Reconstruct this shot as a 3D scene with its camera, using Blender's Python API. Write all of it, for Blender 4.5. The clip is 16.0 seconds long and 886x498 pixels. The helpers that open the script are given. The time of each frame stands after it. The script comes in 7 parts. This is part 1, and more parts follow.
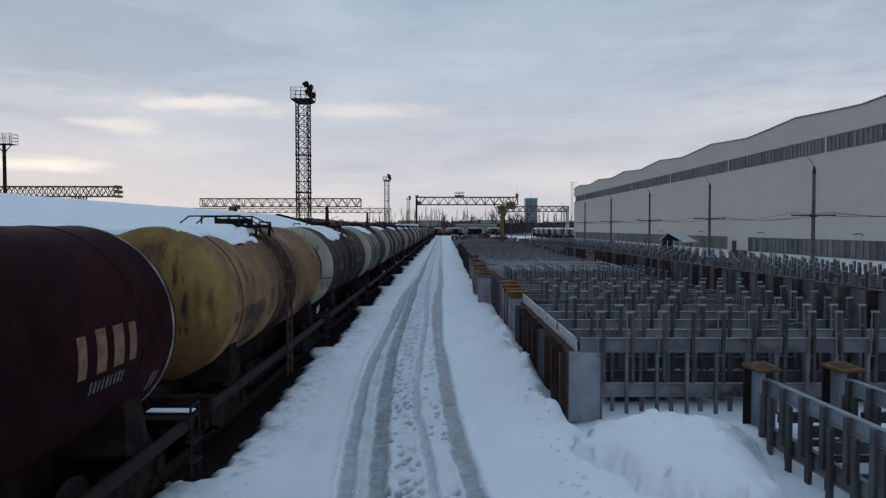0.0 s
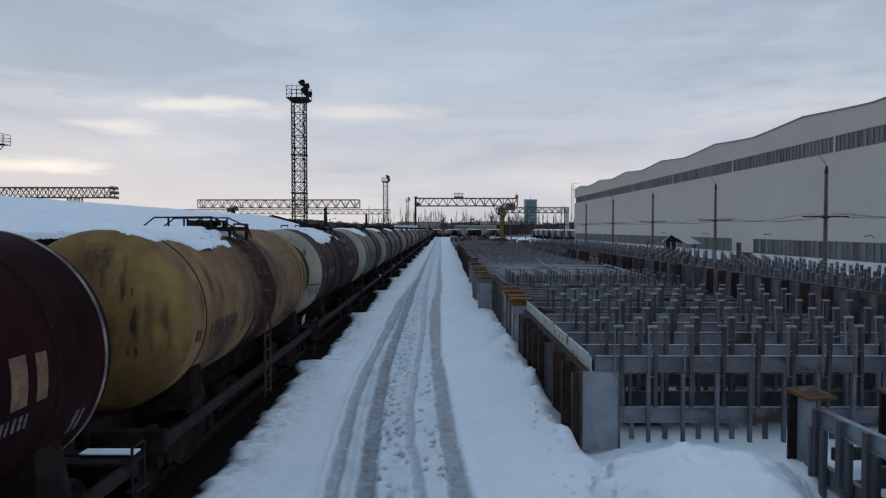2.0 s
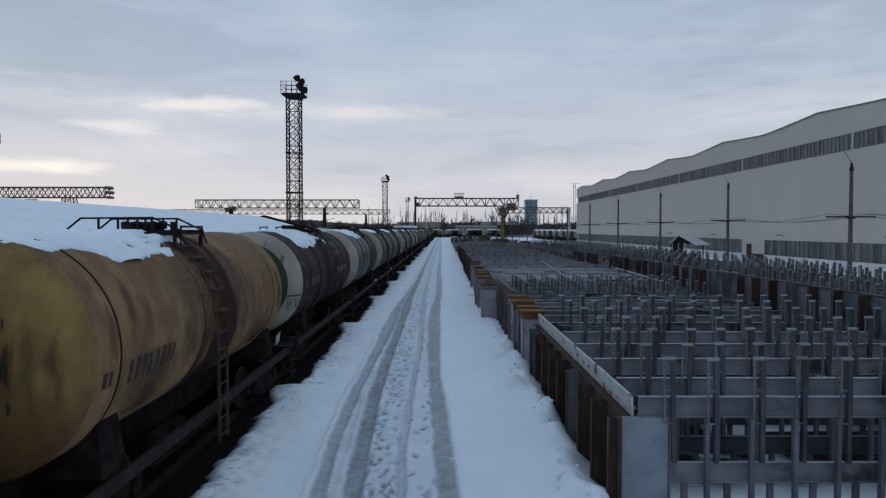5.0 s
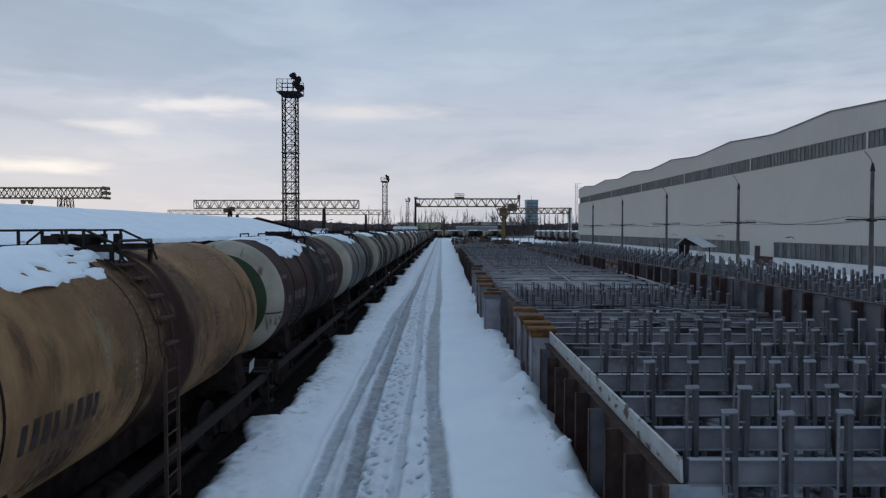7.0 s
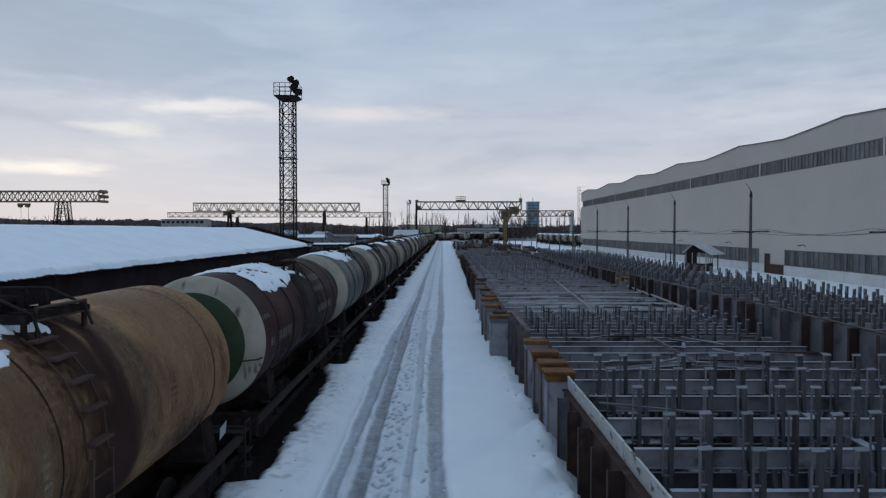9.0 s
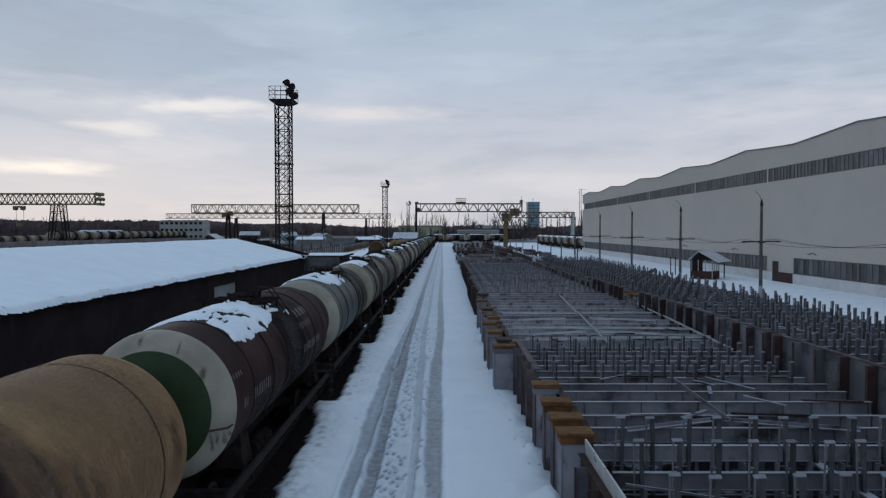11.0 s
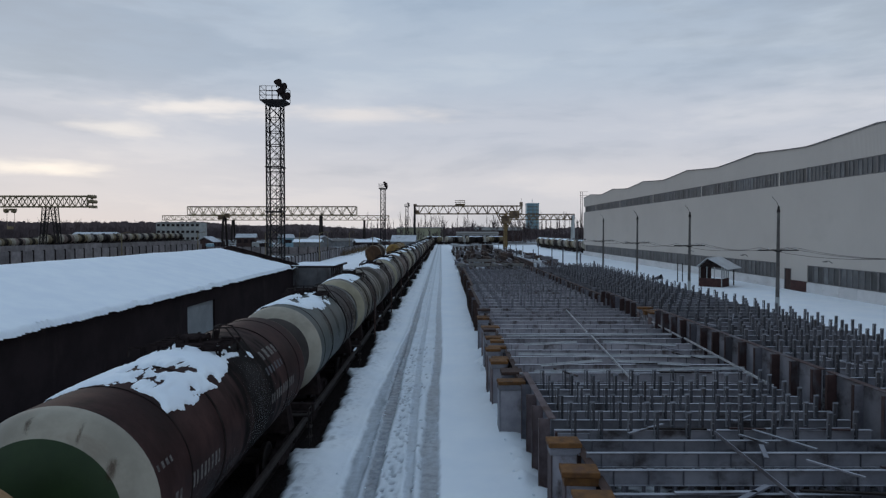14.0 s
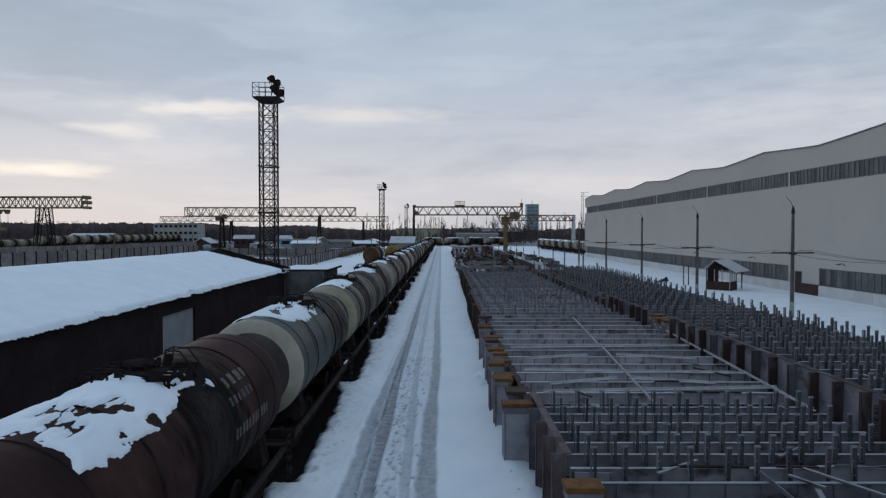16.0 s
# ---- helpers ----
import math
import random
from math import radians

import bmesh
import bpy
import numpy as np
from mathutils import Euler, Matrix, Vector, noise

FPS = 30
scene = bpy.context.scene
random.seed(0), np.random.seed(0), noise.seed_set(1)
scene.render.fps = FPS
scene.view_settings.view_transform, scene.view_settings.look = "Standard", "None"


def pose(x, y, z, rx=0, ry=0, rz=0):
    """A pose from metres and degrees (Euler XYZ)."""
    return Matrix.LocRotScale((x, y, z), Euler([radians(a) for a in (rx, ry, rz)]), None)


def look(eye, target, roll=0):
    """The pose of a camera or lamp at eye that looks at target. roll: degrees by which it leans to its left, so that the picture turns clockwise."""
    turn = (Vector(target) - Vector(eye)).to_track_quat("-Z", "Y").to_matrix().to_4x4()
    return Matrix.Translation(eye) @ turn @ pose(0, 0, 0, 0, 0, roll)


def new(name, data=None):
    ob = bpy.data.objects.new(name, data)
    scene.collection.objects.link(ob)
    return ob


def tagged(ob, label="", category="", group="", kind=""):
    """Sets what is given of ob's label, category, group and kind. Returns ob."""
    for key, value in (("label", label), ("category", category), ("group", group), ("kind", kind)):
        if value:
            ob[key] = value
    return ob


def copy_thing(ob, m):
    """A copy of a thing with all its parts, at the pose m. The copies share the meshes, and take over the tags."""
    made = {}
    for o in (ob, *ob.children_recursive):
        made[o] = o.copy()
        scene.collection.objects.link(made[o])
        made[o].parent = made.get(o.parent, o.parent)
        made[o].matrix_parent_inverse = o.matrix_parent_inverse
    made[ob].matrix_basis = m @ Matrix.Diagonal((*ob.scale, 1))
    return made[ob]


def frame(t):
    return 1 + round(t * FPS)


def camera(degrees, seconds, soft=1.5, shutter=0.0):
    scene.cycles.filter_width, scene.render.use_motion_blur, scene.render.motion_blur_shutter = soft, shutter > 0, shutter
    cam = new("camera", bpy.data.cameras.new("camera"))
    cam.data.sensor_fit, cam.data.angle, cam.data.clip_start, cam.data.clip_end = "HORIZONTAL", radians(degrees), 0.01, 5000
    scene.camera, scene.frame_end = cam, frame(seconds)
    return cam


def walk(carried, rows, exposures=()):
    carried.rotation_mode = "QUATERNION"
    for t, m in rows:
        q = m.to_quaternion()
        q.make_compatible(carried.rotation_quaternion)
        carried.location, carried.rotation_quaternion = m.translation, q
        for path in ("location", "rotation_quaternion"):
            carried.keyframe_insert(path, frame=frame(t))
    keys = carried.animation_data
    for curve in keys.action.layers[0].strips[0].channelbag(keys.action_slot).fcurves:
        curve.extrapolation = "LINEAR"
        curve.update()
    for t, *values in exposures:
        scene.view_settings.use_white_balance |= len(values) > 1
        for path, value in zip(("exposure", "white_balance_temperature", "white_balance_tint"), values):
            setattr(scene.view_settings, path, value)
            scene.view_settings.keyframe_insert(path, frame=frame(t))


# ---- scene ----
cam = camera(68.0, 16.0, soft=1.3)
PATH = [
    (0, (0.267, -0.389, 4.298), (0.265, 1.610, 4.233), 0.0),
    (0.5, (0.292, 0.028, 4.296), (0.290, 2.027, 4.231), 0.0),
    (1, (0.300, 0.479, 4.302), (0.299, 2.478, 4.239), 0.0),
    (1.5, (0.307, 0.960, 4.316), (0.306, 2.959, 4.253), 0.0),
    (2, (0.322, 1.438, 4.330), (0.322, 3.437, 4.269), 0.0),
    (2.5, (0.329, 1.909, 4.341), (0.329, 3.908, 4.280), 0.0),
    (3, (0.332, 2.389, 4.348), (0.332, 4.388, 4.287), 0.0),
    (3.5, (0.332, 2.875, 4.358), (0.332, 4.874, 4.297), 0.0),
    (4, (0.315, 3.371, 4.375), (0.315, 5.370, 4.315), 0.0),
    (6.5, (0.381, 6.096, 4.484), (0.379, 8.095, 4.423), 0.0),
    (7, (0.362, 6.647, 4.610), (0.360, 8.646, 4.550), 0.0),
    (7.5, (0.328, 7.199, 4.785), (0.325, 9.197, 4.726), 0.0),
    (8, (0.300, 7.743, 4.984), (0.296, 9.742, 4.926), 0.0),
    (8.5, (0.291, 8.276, 5.168), (0.286, 10.275, 5.110), 0.0),
    (9, (0.286, 8.813, 5.344), (0.281, 10.813, 5.288), 0.0),
    (11.5, (0.299, 11.432, 6.431), (0.294, 13.431, 6.374), 0.0),
    (12, (0.305, 11.989, 6.553), (0.301, 13.988, 6.497), 0.0),
    (12.5, (0.307, 12.536, 6.668), (0.303, 14.535, 6.612), 0.0),
    (13, (0.313, 13.076, 6.750), (0.310, 15.075, 6.696), 0.0),
    (13.5, (0.324, 13.618, 6.807), (0.321, 15.617, 6.753), 0.0),
    (14, (0.338, 14.183, 6.854), (0.336, 16.182, 6.800), 0.0),
    (14.5, (0.360, 14.788, 6.883), (0.359, 16.787, 6.829), 0.0),
    (15, (0.381, 15.416, 6.896), (0.380, 17.415, 6.842), 0.0),
    (15.5, (0.390, 16.045, 6.908), (0.389, 18.044, 6.856), 0.0),
    (16, (0.392, 16.670, 6.921), (0.391, 18.670, 6.870), 0.0),
]
walk(cam, [(t, look(eye, target, roll)) for t, eye, target, roll in PATH], [(0, 0.0, 6500, 10), (3, 0.0, 6400, 10), (7, 0.0, 6280, 10), (9.2, 0.0, 6280, 10), (12, 0.0, 6470, 10), (16, 0.0, 6500, 10)])

# ---- world and sun ----
SUN_AZ, SUN_EL = -31.0, 9.0
world = bpy.data.worlds.new("overcast_dusk")
scene.world = world
world.use_nodes = True
wn, wl = world.node_tree.nodes, world.node_tree.links
wn.clear()


def wnode(kind, **sets):
    n = wn.new(kind)
    for k, v in sets.items():
        n.inputs[k].default_value = v
    return n


def ramp_of(nodes, stops, fac, links):
    r = nodes.new("ShaderNodeValToRGB")
    r.color_ramp.interpolation = "EASE"
    while len(r.color_ramp.elements) < len(stops):
        r.color_ramp.elements.new(0.5)
    for e, (p, c) in zip(r.color_ramp.elements, stops):
        e.position, e.color = p, (*c, 1)
    links.new(fac, r.inputs["Fac"])
    return r


wout, wbg = wn.new("ShaderNodeOutputWorld"), wn.new("ShaderNodeBackground")
wtc = wn.new("ShaderNodeTexCoord")
wsep = wn.new("ShaderNodeSeparateXYZ")
wl.new(wtc.outputs["Generated"], wsep.inputs[0])
# clear sky above the cloud sheet
sky = wn.new("ShaderNodeTexSky")
sky.sky_type, sky.sun_disc = "NISHITA", False
sky.sun_elevation, sky.sun_rotation = radians(SUN_EL), radians(SUN_AZ)
# cloud sheet: colour by height over the horizon
grad = ramp_of(wn, [(0.0, (0.59, 0.58, 0.605)), (0.07, (0.60, 0.595, 0.63)), (0.15, (0.515, 0.545, 0.615)), (0.24, (0.43, 0.50, 0.595)), (0.36, (0.37, 0.455, 0.565)), (0.85, (0.31, 0.40, 0.52))], wsep.outputs["Z"], wl)
# long flat cloud banks
wmap = wn.new("ShaderNodeMapping")
wmap.inputs["Scale"].default_value = (1.5, 1.5, 7.0)
wmap.inputs["Location"].default_value = (0.35, 0.1, 0.55)
wl.new(wtc.outputs["Generated"], wmap.inputs[0])
wnoise = wnode("ShaderNodeTexNoise", Scale=2.0, Detail=8.0, Roughness=0.56, Distortion=0.25)
wl.new(wmap.outputs[0], wnoise.inputs["Vector"])
bank = ramp_of(wn, [(0.34, (0.85, 0.875, 0.90)), (0.5, (0.98, 0.985, 0.99)), (0.66, (1.10, 1.08, 1.05))], wnoise.outputs["Fac"], wl)
mul = wn.new("ShaderNodeMix")
mul.data_type, mul.blend_type = "RGBA", "MULTIPLY"
mul.inputs[0].default_value = 1.0
wl.new(grad.outputs[0], mul.inputs[6])
wl.new(bank.outputs[0], mul.inputs[7])


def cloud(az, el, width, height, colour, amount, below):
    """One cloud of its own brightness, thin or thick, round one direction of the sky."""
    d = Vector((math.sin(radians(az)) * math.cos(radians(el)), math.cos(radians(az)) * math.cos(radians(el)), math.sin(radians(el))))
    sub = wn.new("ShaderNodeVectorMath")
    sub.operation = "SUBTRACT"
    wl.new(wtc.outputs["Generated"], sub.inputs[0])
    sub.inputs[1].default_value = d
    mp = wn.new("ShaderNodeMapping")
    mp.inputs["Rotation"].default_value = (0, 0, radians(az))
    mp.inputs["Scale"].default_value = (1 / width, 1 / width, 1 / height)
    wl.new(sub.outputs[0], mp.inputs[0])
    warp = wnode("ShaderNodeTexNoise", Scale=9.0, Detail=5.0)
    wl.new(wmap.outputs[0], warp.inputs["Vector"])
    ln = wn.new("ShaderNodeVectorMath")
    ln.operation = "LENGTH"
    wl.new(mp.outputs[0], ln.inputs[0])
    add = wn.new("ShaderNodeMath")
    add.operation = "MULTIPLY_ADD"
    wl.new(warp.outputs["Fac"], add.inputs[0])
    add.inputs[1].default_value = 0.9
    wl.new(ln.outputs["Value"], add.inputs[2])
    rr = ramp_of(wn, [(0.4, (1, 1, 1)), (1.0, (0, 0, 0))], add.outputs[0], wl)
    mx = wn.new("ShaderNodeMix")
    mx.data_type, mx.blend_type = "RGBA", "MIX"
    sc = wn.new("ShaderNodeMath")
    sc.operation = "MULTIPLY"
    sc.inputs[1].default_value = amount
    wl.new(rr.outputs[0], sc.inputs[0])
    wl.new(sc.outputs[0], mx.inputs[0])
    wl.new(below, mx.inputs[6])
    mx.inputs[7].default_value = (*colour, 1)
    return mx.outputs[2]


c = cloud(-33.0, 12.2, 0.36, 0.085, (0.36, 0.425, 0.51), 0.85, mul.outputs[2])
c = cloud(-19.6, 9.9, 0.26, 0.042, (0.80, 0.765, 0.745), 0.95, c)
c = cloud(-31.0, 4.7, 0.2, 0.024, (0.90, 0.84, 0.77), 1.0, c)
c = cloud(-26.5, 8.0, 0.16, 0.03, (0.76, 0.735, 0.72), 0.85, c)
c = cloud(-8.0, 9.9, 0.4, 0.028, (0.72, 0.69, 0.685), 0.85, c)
# added dark cloud: lens falloff in the upper right put into the sky
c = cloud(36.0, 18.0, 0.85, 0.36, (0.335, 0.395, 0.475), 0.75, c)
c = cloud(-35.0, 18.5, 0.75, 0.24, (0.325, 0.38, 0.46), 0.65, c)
thin = wn.new("ShaderNodeMix")
thin.data_type, thin.blend_type = "RGBA", "ADD"
thin.inputs[0].default_value = 0.0015
wl.new(c, thin.inputs[6])
wl.new(sky.outputs[0], thin.inputs[7])
wl.new(thin.outputs[2], wbg.inputs["Color"])
wbg.inputs["Strength"].default_value = 1.07
wl.new(wbg.outputs[0], wout.inputs["Surface"])
sun_data = bpy.data.lights.new("sun", "SUN")
sun_data.energy, sun_data.angle, sun_data.color = 0.22, radians(25), (1.0, 0.9, 0.8)
sun = new("sun", sun_data)
sun.matrix_world = look((-60, 100, 40), (-60 - 100 * math.sin(radians(SUN_AZ)), 100 - 100 * math.cos(radians(SUN_AZ)), 40 - 100 * math.tan(radians(SUN_EL))))


# ---- materials ----
def material(name, c1, c2, scale=3.0, rough=0.6, metal=0.0, bump=0.3, bump_scale=40.0, stain=None, stain_at=(0.55, 0.7), stain_scale=(1, 1, 1), vary=0.0, spec=0.3, rime_light=0.0):
    """A weathered surface: two colours mixed by noise, a stain layer with its own stretch, fine relief."""
    m = bpy.data.materials.new(name)
    m.use_nodes = True
    n, l = m.node_tree.nodes, m.node_tree.links
    b = n["Principled BSDF"]
    b.inputs["Metallic"].default_value = metal
    b.inputs["Specular IOR Level"].default_value = spec
    tc, info = n.new("ShaderNodeTexCoord"), n.new("ShaderNodeObjectInfo")
    off = n.new("ShaderNodeVectorMath")
    off.operation = "MULTIPLY_ADD"
    off.inputs[1].default_value = (37.0, 17.0, 53.0)
    comb = n.new("ShaderNodeCombineXYZ")
    for i in range(3):
        l.new(info.outputs["Random"], comb.inputs[i])
    l.new(comb.outputs[0], off.inputs[0])
    l.new(tc.outputs["Object"], off.inputs[2])
    n1 = n.new("ShaderNodeTexNoise")
    n1.inputs["Scale"].default_value, n1.inputs["Detail"].default_value, n1.inputs["Roughness"].default_value = scale, 7.0, 0.62
    l.new(off.outputs[0], n1.inputs["Vector"])
    r1 = ramp_of(n, [(0.32, c1), (0.68, c2)], n1.outputs["Fac"], l)
    col = r1.outputs[0]
    if stain:
        mp = n.new("ShaderNodeMapping")
        mp.inputs["Scale"].default_value = stain_scale
        l.new(off.outputs[0], mp.inputs[0])
        n2 = n.new("ShaderNodeTexNoise")
        n2.inputs["Scale"].default_value, n2.inputs["Detail"].default_value, n2.inputs["Roughness"].default_value = 1.0, 8.0, 0.6
        l.new(mp.outputs[0], n2.inputs["Vector"])
        r2 = ramp_of(n, [(stain_at[0], (0, 0, 0)), (stain_at[1], (1, 1, 1))], n2.outputs["Fac"], l)
        mx = n.new("ShaderNodeMix")
        mx.data_type = "RGBA"
        l.new(r2.outputs[0], mx.inputs[0])
        l.new(col, mx.inputs[6])
        mx.inputs[7].default_value = (*stain, 1)
        col = mx.outputs[2]
    if vary:
        hv = n.new("ShaderNodeHueSaturation")
        mr = n.new("ShaderNodeMapRange")
        mr.inputs["To Min"].default_value, mr.inputs["To Max"].default_value = 1 - vary, 1 + vary
        l.new(info.outputs["Random"], mr.inputs["Value"])
        l.new(mr.outputs[0], hv.inputs["Value"])
        l.new(col, hv.inputs["Color"])
        col = hv.outputs[0]
    if rime_light:  # rime and sky light put into the colour of upward faces
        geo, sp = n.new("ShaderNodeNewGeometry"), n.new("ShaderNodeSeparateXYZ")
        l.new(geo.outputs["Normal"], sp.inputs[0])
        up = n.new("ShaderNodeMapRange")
        up.inputs["From Min"].default_value, up.inputs["From Max"].default_value, up.inputs["To Max"].default_value = 0.6, 0.95, rime_light
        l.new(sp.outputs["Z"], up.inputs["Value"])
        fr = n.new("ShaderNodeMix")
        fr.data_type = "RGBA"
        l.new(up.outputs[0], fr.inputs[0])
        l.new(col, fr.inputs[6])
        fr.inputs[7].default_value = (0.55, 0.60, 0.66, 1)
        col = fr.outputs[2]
    l.new(col, b.inputs["Base Color"])
    n3 = n.new("ShaderNodeTexNoise")
    n3.inputs["Scale"].default_value, n3.inputs["Detail"].default_value = bump_scale, 5.0
    l.new(off.outputs[0], n3.inputs["Vector"])
    mr2 = n.new("ShaderNodeMapRange")
    mr2.inputs["To Min"].default_value, mr2.inputs["To Max"].default_value = max(0.05, rough - 0.12), min(1, rough + 0.15)
    l.new(n1.outputs["Fac"], mr2.inputs["Value"])
    l.new(mr2.outputs[0], b.inputs["Roughness"])
    bp = n.new("ShaderNodeBump")
    bp.inputs["Strength"].default_value, bp.inputs["Distance"].default_value = bump, 0.02
    l.new(n3.outputs["Fac"], bp.inputs["Height"])
    l.new(bp.outputs[0], b.inputs["Normal"])
    return m


# one stained primer twice: a lit grey, then a copy with shade put in
GREY = material("grey_primer", (0.262, 0.259, 0.29), (0.394, 0.381, 0.415), 1.2, 0.7, 0.0, 0.15, 30, (0.085, 0.066, 0.062), (0.5, 0.7), (1.5, 1.5, 1.0), 0.25, rime_light=0.42)
GREY_DIM = material("dim_weathered_primer", (0.143, 0.146, 0.17), (0.243, 0.243, 0.27), 1.0, 0.75, 0.0, 0.2, 30, (0.045, 0.036, 0.036), (0.5, 0.7), (0.9, 0.9, 1.2), 0.28, rime_light=0.3)
# darker grey for legs, stubs and lower posts, with rust stains
GREY_DARK = material("dark_grey_primer", (0.089, 0.0915, 0.11), (0.162, 0.161, 0.187), 1.5, 0.7, 0.0, 0.2, 30, (0.05, 0.035, 0.03), (0.58, 0.75), (2, 2, 1), 0.2, rime_light=0.15)
RUST = material("rusted_steel", (0.0396, 0.02376, 0.02024), (0.0792, 0.0484, 0.04048), 2.5, 0.85, 0.0, 0.35, 45, (0.11, 0.105, 0.11), (0.56, 0.72), (1.2, 1.2, 0.5), 0.15)
GRAVEL_BANK = material("dirty_ballast", (0.03, 0.027, 0.026), (0.09, 0.085, 0.08), 0.6, 0.95, spec=0.05)
RUST_RED = material("red_primer", (0.038, 0.023, 0.023), (0.066, 0.039, 0.038), 1.6, 0.8, 0.0, 0.3, 40, (0.10, 0.10, 0.115), (0.5, 0.64), (0.9, 0.9, 0.4), 0.3)
ORANGE = material("orange_rust", (0.085, 0.04, 0.016), (0.175, 0.082, 0.027), 4.0, 0.85, 0.0, 0.4, 50, (0.10, 0.05, 0.03), (0.55, 0.75), (3, 3, 3), 0.15)
WHITE_FLAKE = material("flaking_white_paint", (0.42, 0.43, 0.425), (0.52, 0.525, 0.515), 2.0, 0.7, 0.0, 0.3, 50, (0.12, 0.085, 0.07), (0.57, 0.62), (2.2, 2.2, 4.0))
PALE_STEEL = material("pale_steel", (0.34, 0.36, 0.38), (0.46, 0.48, 0.50), 3.0, 0.5, 0.0, 0.1, 30)
SNOW = material("snow", (0.76, 0.845, 0.93), (0.83, 0.91, 0.97), 0.9, 0.75, 0.0, 0.35, 7.0, spec=0.2)
# sooty steel; the low light below the wagons is in its colour too
DARK_STEEL = material("near_black_steel", (0.0153, 0.0119, 0.01233), (0.034, 0.02635, 0.0255), 3.0, 0.9, 0.0, 0.3, 30, spec=0.0)
IRON = material("dark_iron", (0.016, 0.0135, 0.0135), (0.036, 0.03, 0.028), 4.0, 0.75, 0.0, 0.2, 30, spec=0.08)
MAST = material("mast_steel", (0.015, 0.014, 0.015), (0.032, 0.028, 0.028), 2.0, 0.8, 0.0, 0.2, 30, spec=0.1)
YELLOW = material("crane_yellow", (0.08, 0.055, 0.025), (0.17, 0.115, 0.04), 0.6, 0.65, 0.0, 0.1, 10, (0.14, 0.09, 0.06), (0.52, 0.7), (0.5, 0.5, 0.5))
CRANE = material("crane_rusty_paint", (0.09, 0.062, 0.042), (0.18, 0.13, 0.075), 0.5, 0.7, 0.0, 0.1, 10, (0.04, 0.026, 0.02), (0.5, 0.7), (0.4, 0.4, 0.4))
CRANE_GREY = material("crane_yellowed_paint", (0.115, 0.096, 0.058), (0.225, 0.185, 0.108), 0.5, 0.7, 0.0, 0.1, 10)
FENCE_CONCRETE = material("fence_concrete", (0.155, 0.143, 0.146), (0.235, 0.218, 0.222), 0.9, 0.9, 0.0, 0.3, 20, (0.11, 0.1, 0.1), (0.52, 0.75), (0.8, 0.8, 0.3), 0.25)
ANNEX_WALL = material("annex_boards", (0.085, 0.087, 0.094), (0.135, 0.137, 0.146), 1.0, 0.9, 0.0, 0.2, 12, (0.05, 0.04, 0.038), (0.5, 0.7), (1.5, 1.5, 0.3))
CONCRETE = material("concrete", (0.15, 0.147, 0.142), (0.23, 0.225, 0.215), 1.2, 0.9, 0.0, 0.4, 25, (0.14, 0.135, 0.13), (0.55, 0.75), (0.8, 0.8, 0.4))
POLE = material("pole_concrete", (0.06, 0.057, 0.055), (0.105, 0.10, 0.096), 1.5, 0.9, 0.0, 0.3, 25)
CLADDING = material("hall_cladding", (0.435, 0.412, 0.385), (0.465, 0.443, 0.412), 0.10, 0.75, 0.0, 0.1, 3.0, (0.405, 0.383, 0.358), (0.5, 0.8), (0.02, 0.12, 0.25), spec=0.15)
wave = CLADDING.node_tree.nodes.new("ShaderNodeTexWave")  # vertical ribs of the sheets
wave.bands_direction = "Y"
wave.inputs["Scale"].default_value, wave.inputs["Distortion"].default_value = 1.6, 0.0
ribs = CLADDING.node_tree.nodes.new("ShaderNodeBump")
ribs.inputs["Strength"].default_value, ribs.inputs["Distance"].default_value = 0.5, 0.03
CLADDING.node_tree.links.new(next(x for x in CLADDING.node_tree.nodes if x.type == "TEX_COORD").outputs["Object"], wave.inputs["Vector"])
CLADDING.node_tree.links.new(wave.outputs["Fac"], ribs.inputs["Height"])
CLADDING.node_tree.links.new(ribs.outputs[0], CLADDING.node_tree.nodes["Principled BSDF"].inputs["Normal"])
PLINTH = material("white_plinth", (0.50, 0.51, 0.52), (0.60, 0.61, 0.62), 0.5, 0.85, 0.0, 0.2, 10, (0.36, 0.36, 0.36), (0.55, 0.8), (0.4, 0.4, 1.5))
TRIM = material("dark_trim", (0.10, 0.10, 0.105), (0.15, 0.15, 0.155), 1.0, 0.6)
PANE = material("dull_glass", (0.07, 0.077, 0.083), (0.14, 0.148, 0.155), 0.4, 0.5, 0.0, 0.05, 3.0, vary=0.4, spec=0.12)
BRICK_RED = material("red_painted_masonry", (0.042, 0.02, 0.019), (0.072, 0.034, 0.031), 2.0, 0.85)
SHED_WALL = material("sooty_sheet_wall", (0.024, 0.018, 0.0192), (0.034, 0.0255, 0.027), 0.8, 0.9, 0.0, 0.3, 12, (0.041, 0.032, 0.032), (0.55, 0.75), (1, 1.5, 0.5), spec=0.03)
DOOR_GREY = material("grey_door", (0.21, 0.225, 0.235), (0.29, 0.305, 0.315), 0.7, 0.7)
BLUE = material("blue_cladding", (0.15, 0.27, 0.33), (0.22, 0.35, 0.41), 0.2, 0.5)
BARK = material("bare_trees", (0.064, 0.05, 0.054), (0.112, 0.088, 0.09), 0.05, 0.95, vary=0.2)
FADED_GREEN = material("faded_green_sheet", (0.26, 0.27, 0.19), (0.34, 0.35, 0.25), 0.2, 0.8)
OLD_SNOW = material("thin_old_snow", (0.42, 0.45, 0.49), (0.58, 0.62, 0.67), 0.5, 0.8, 0.0, 0.3, 8, (0.2, 0.19, 0.19), (0.55, 0.75), (0.5, 0.5, 0.5))
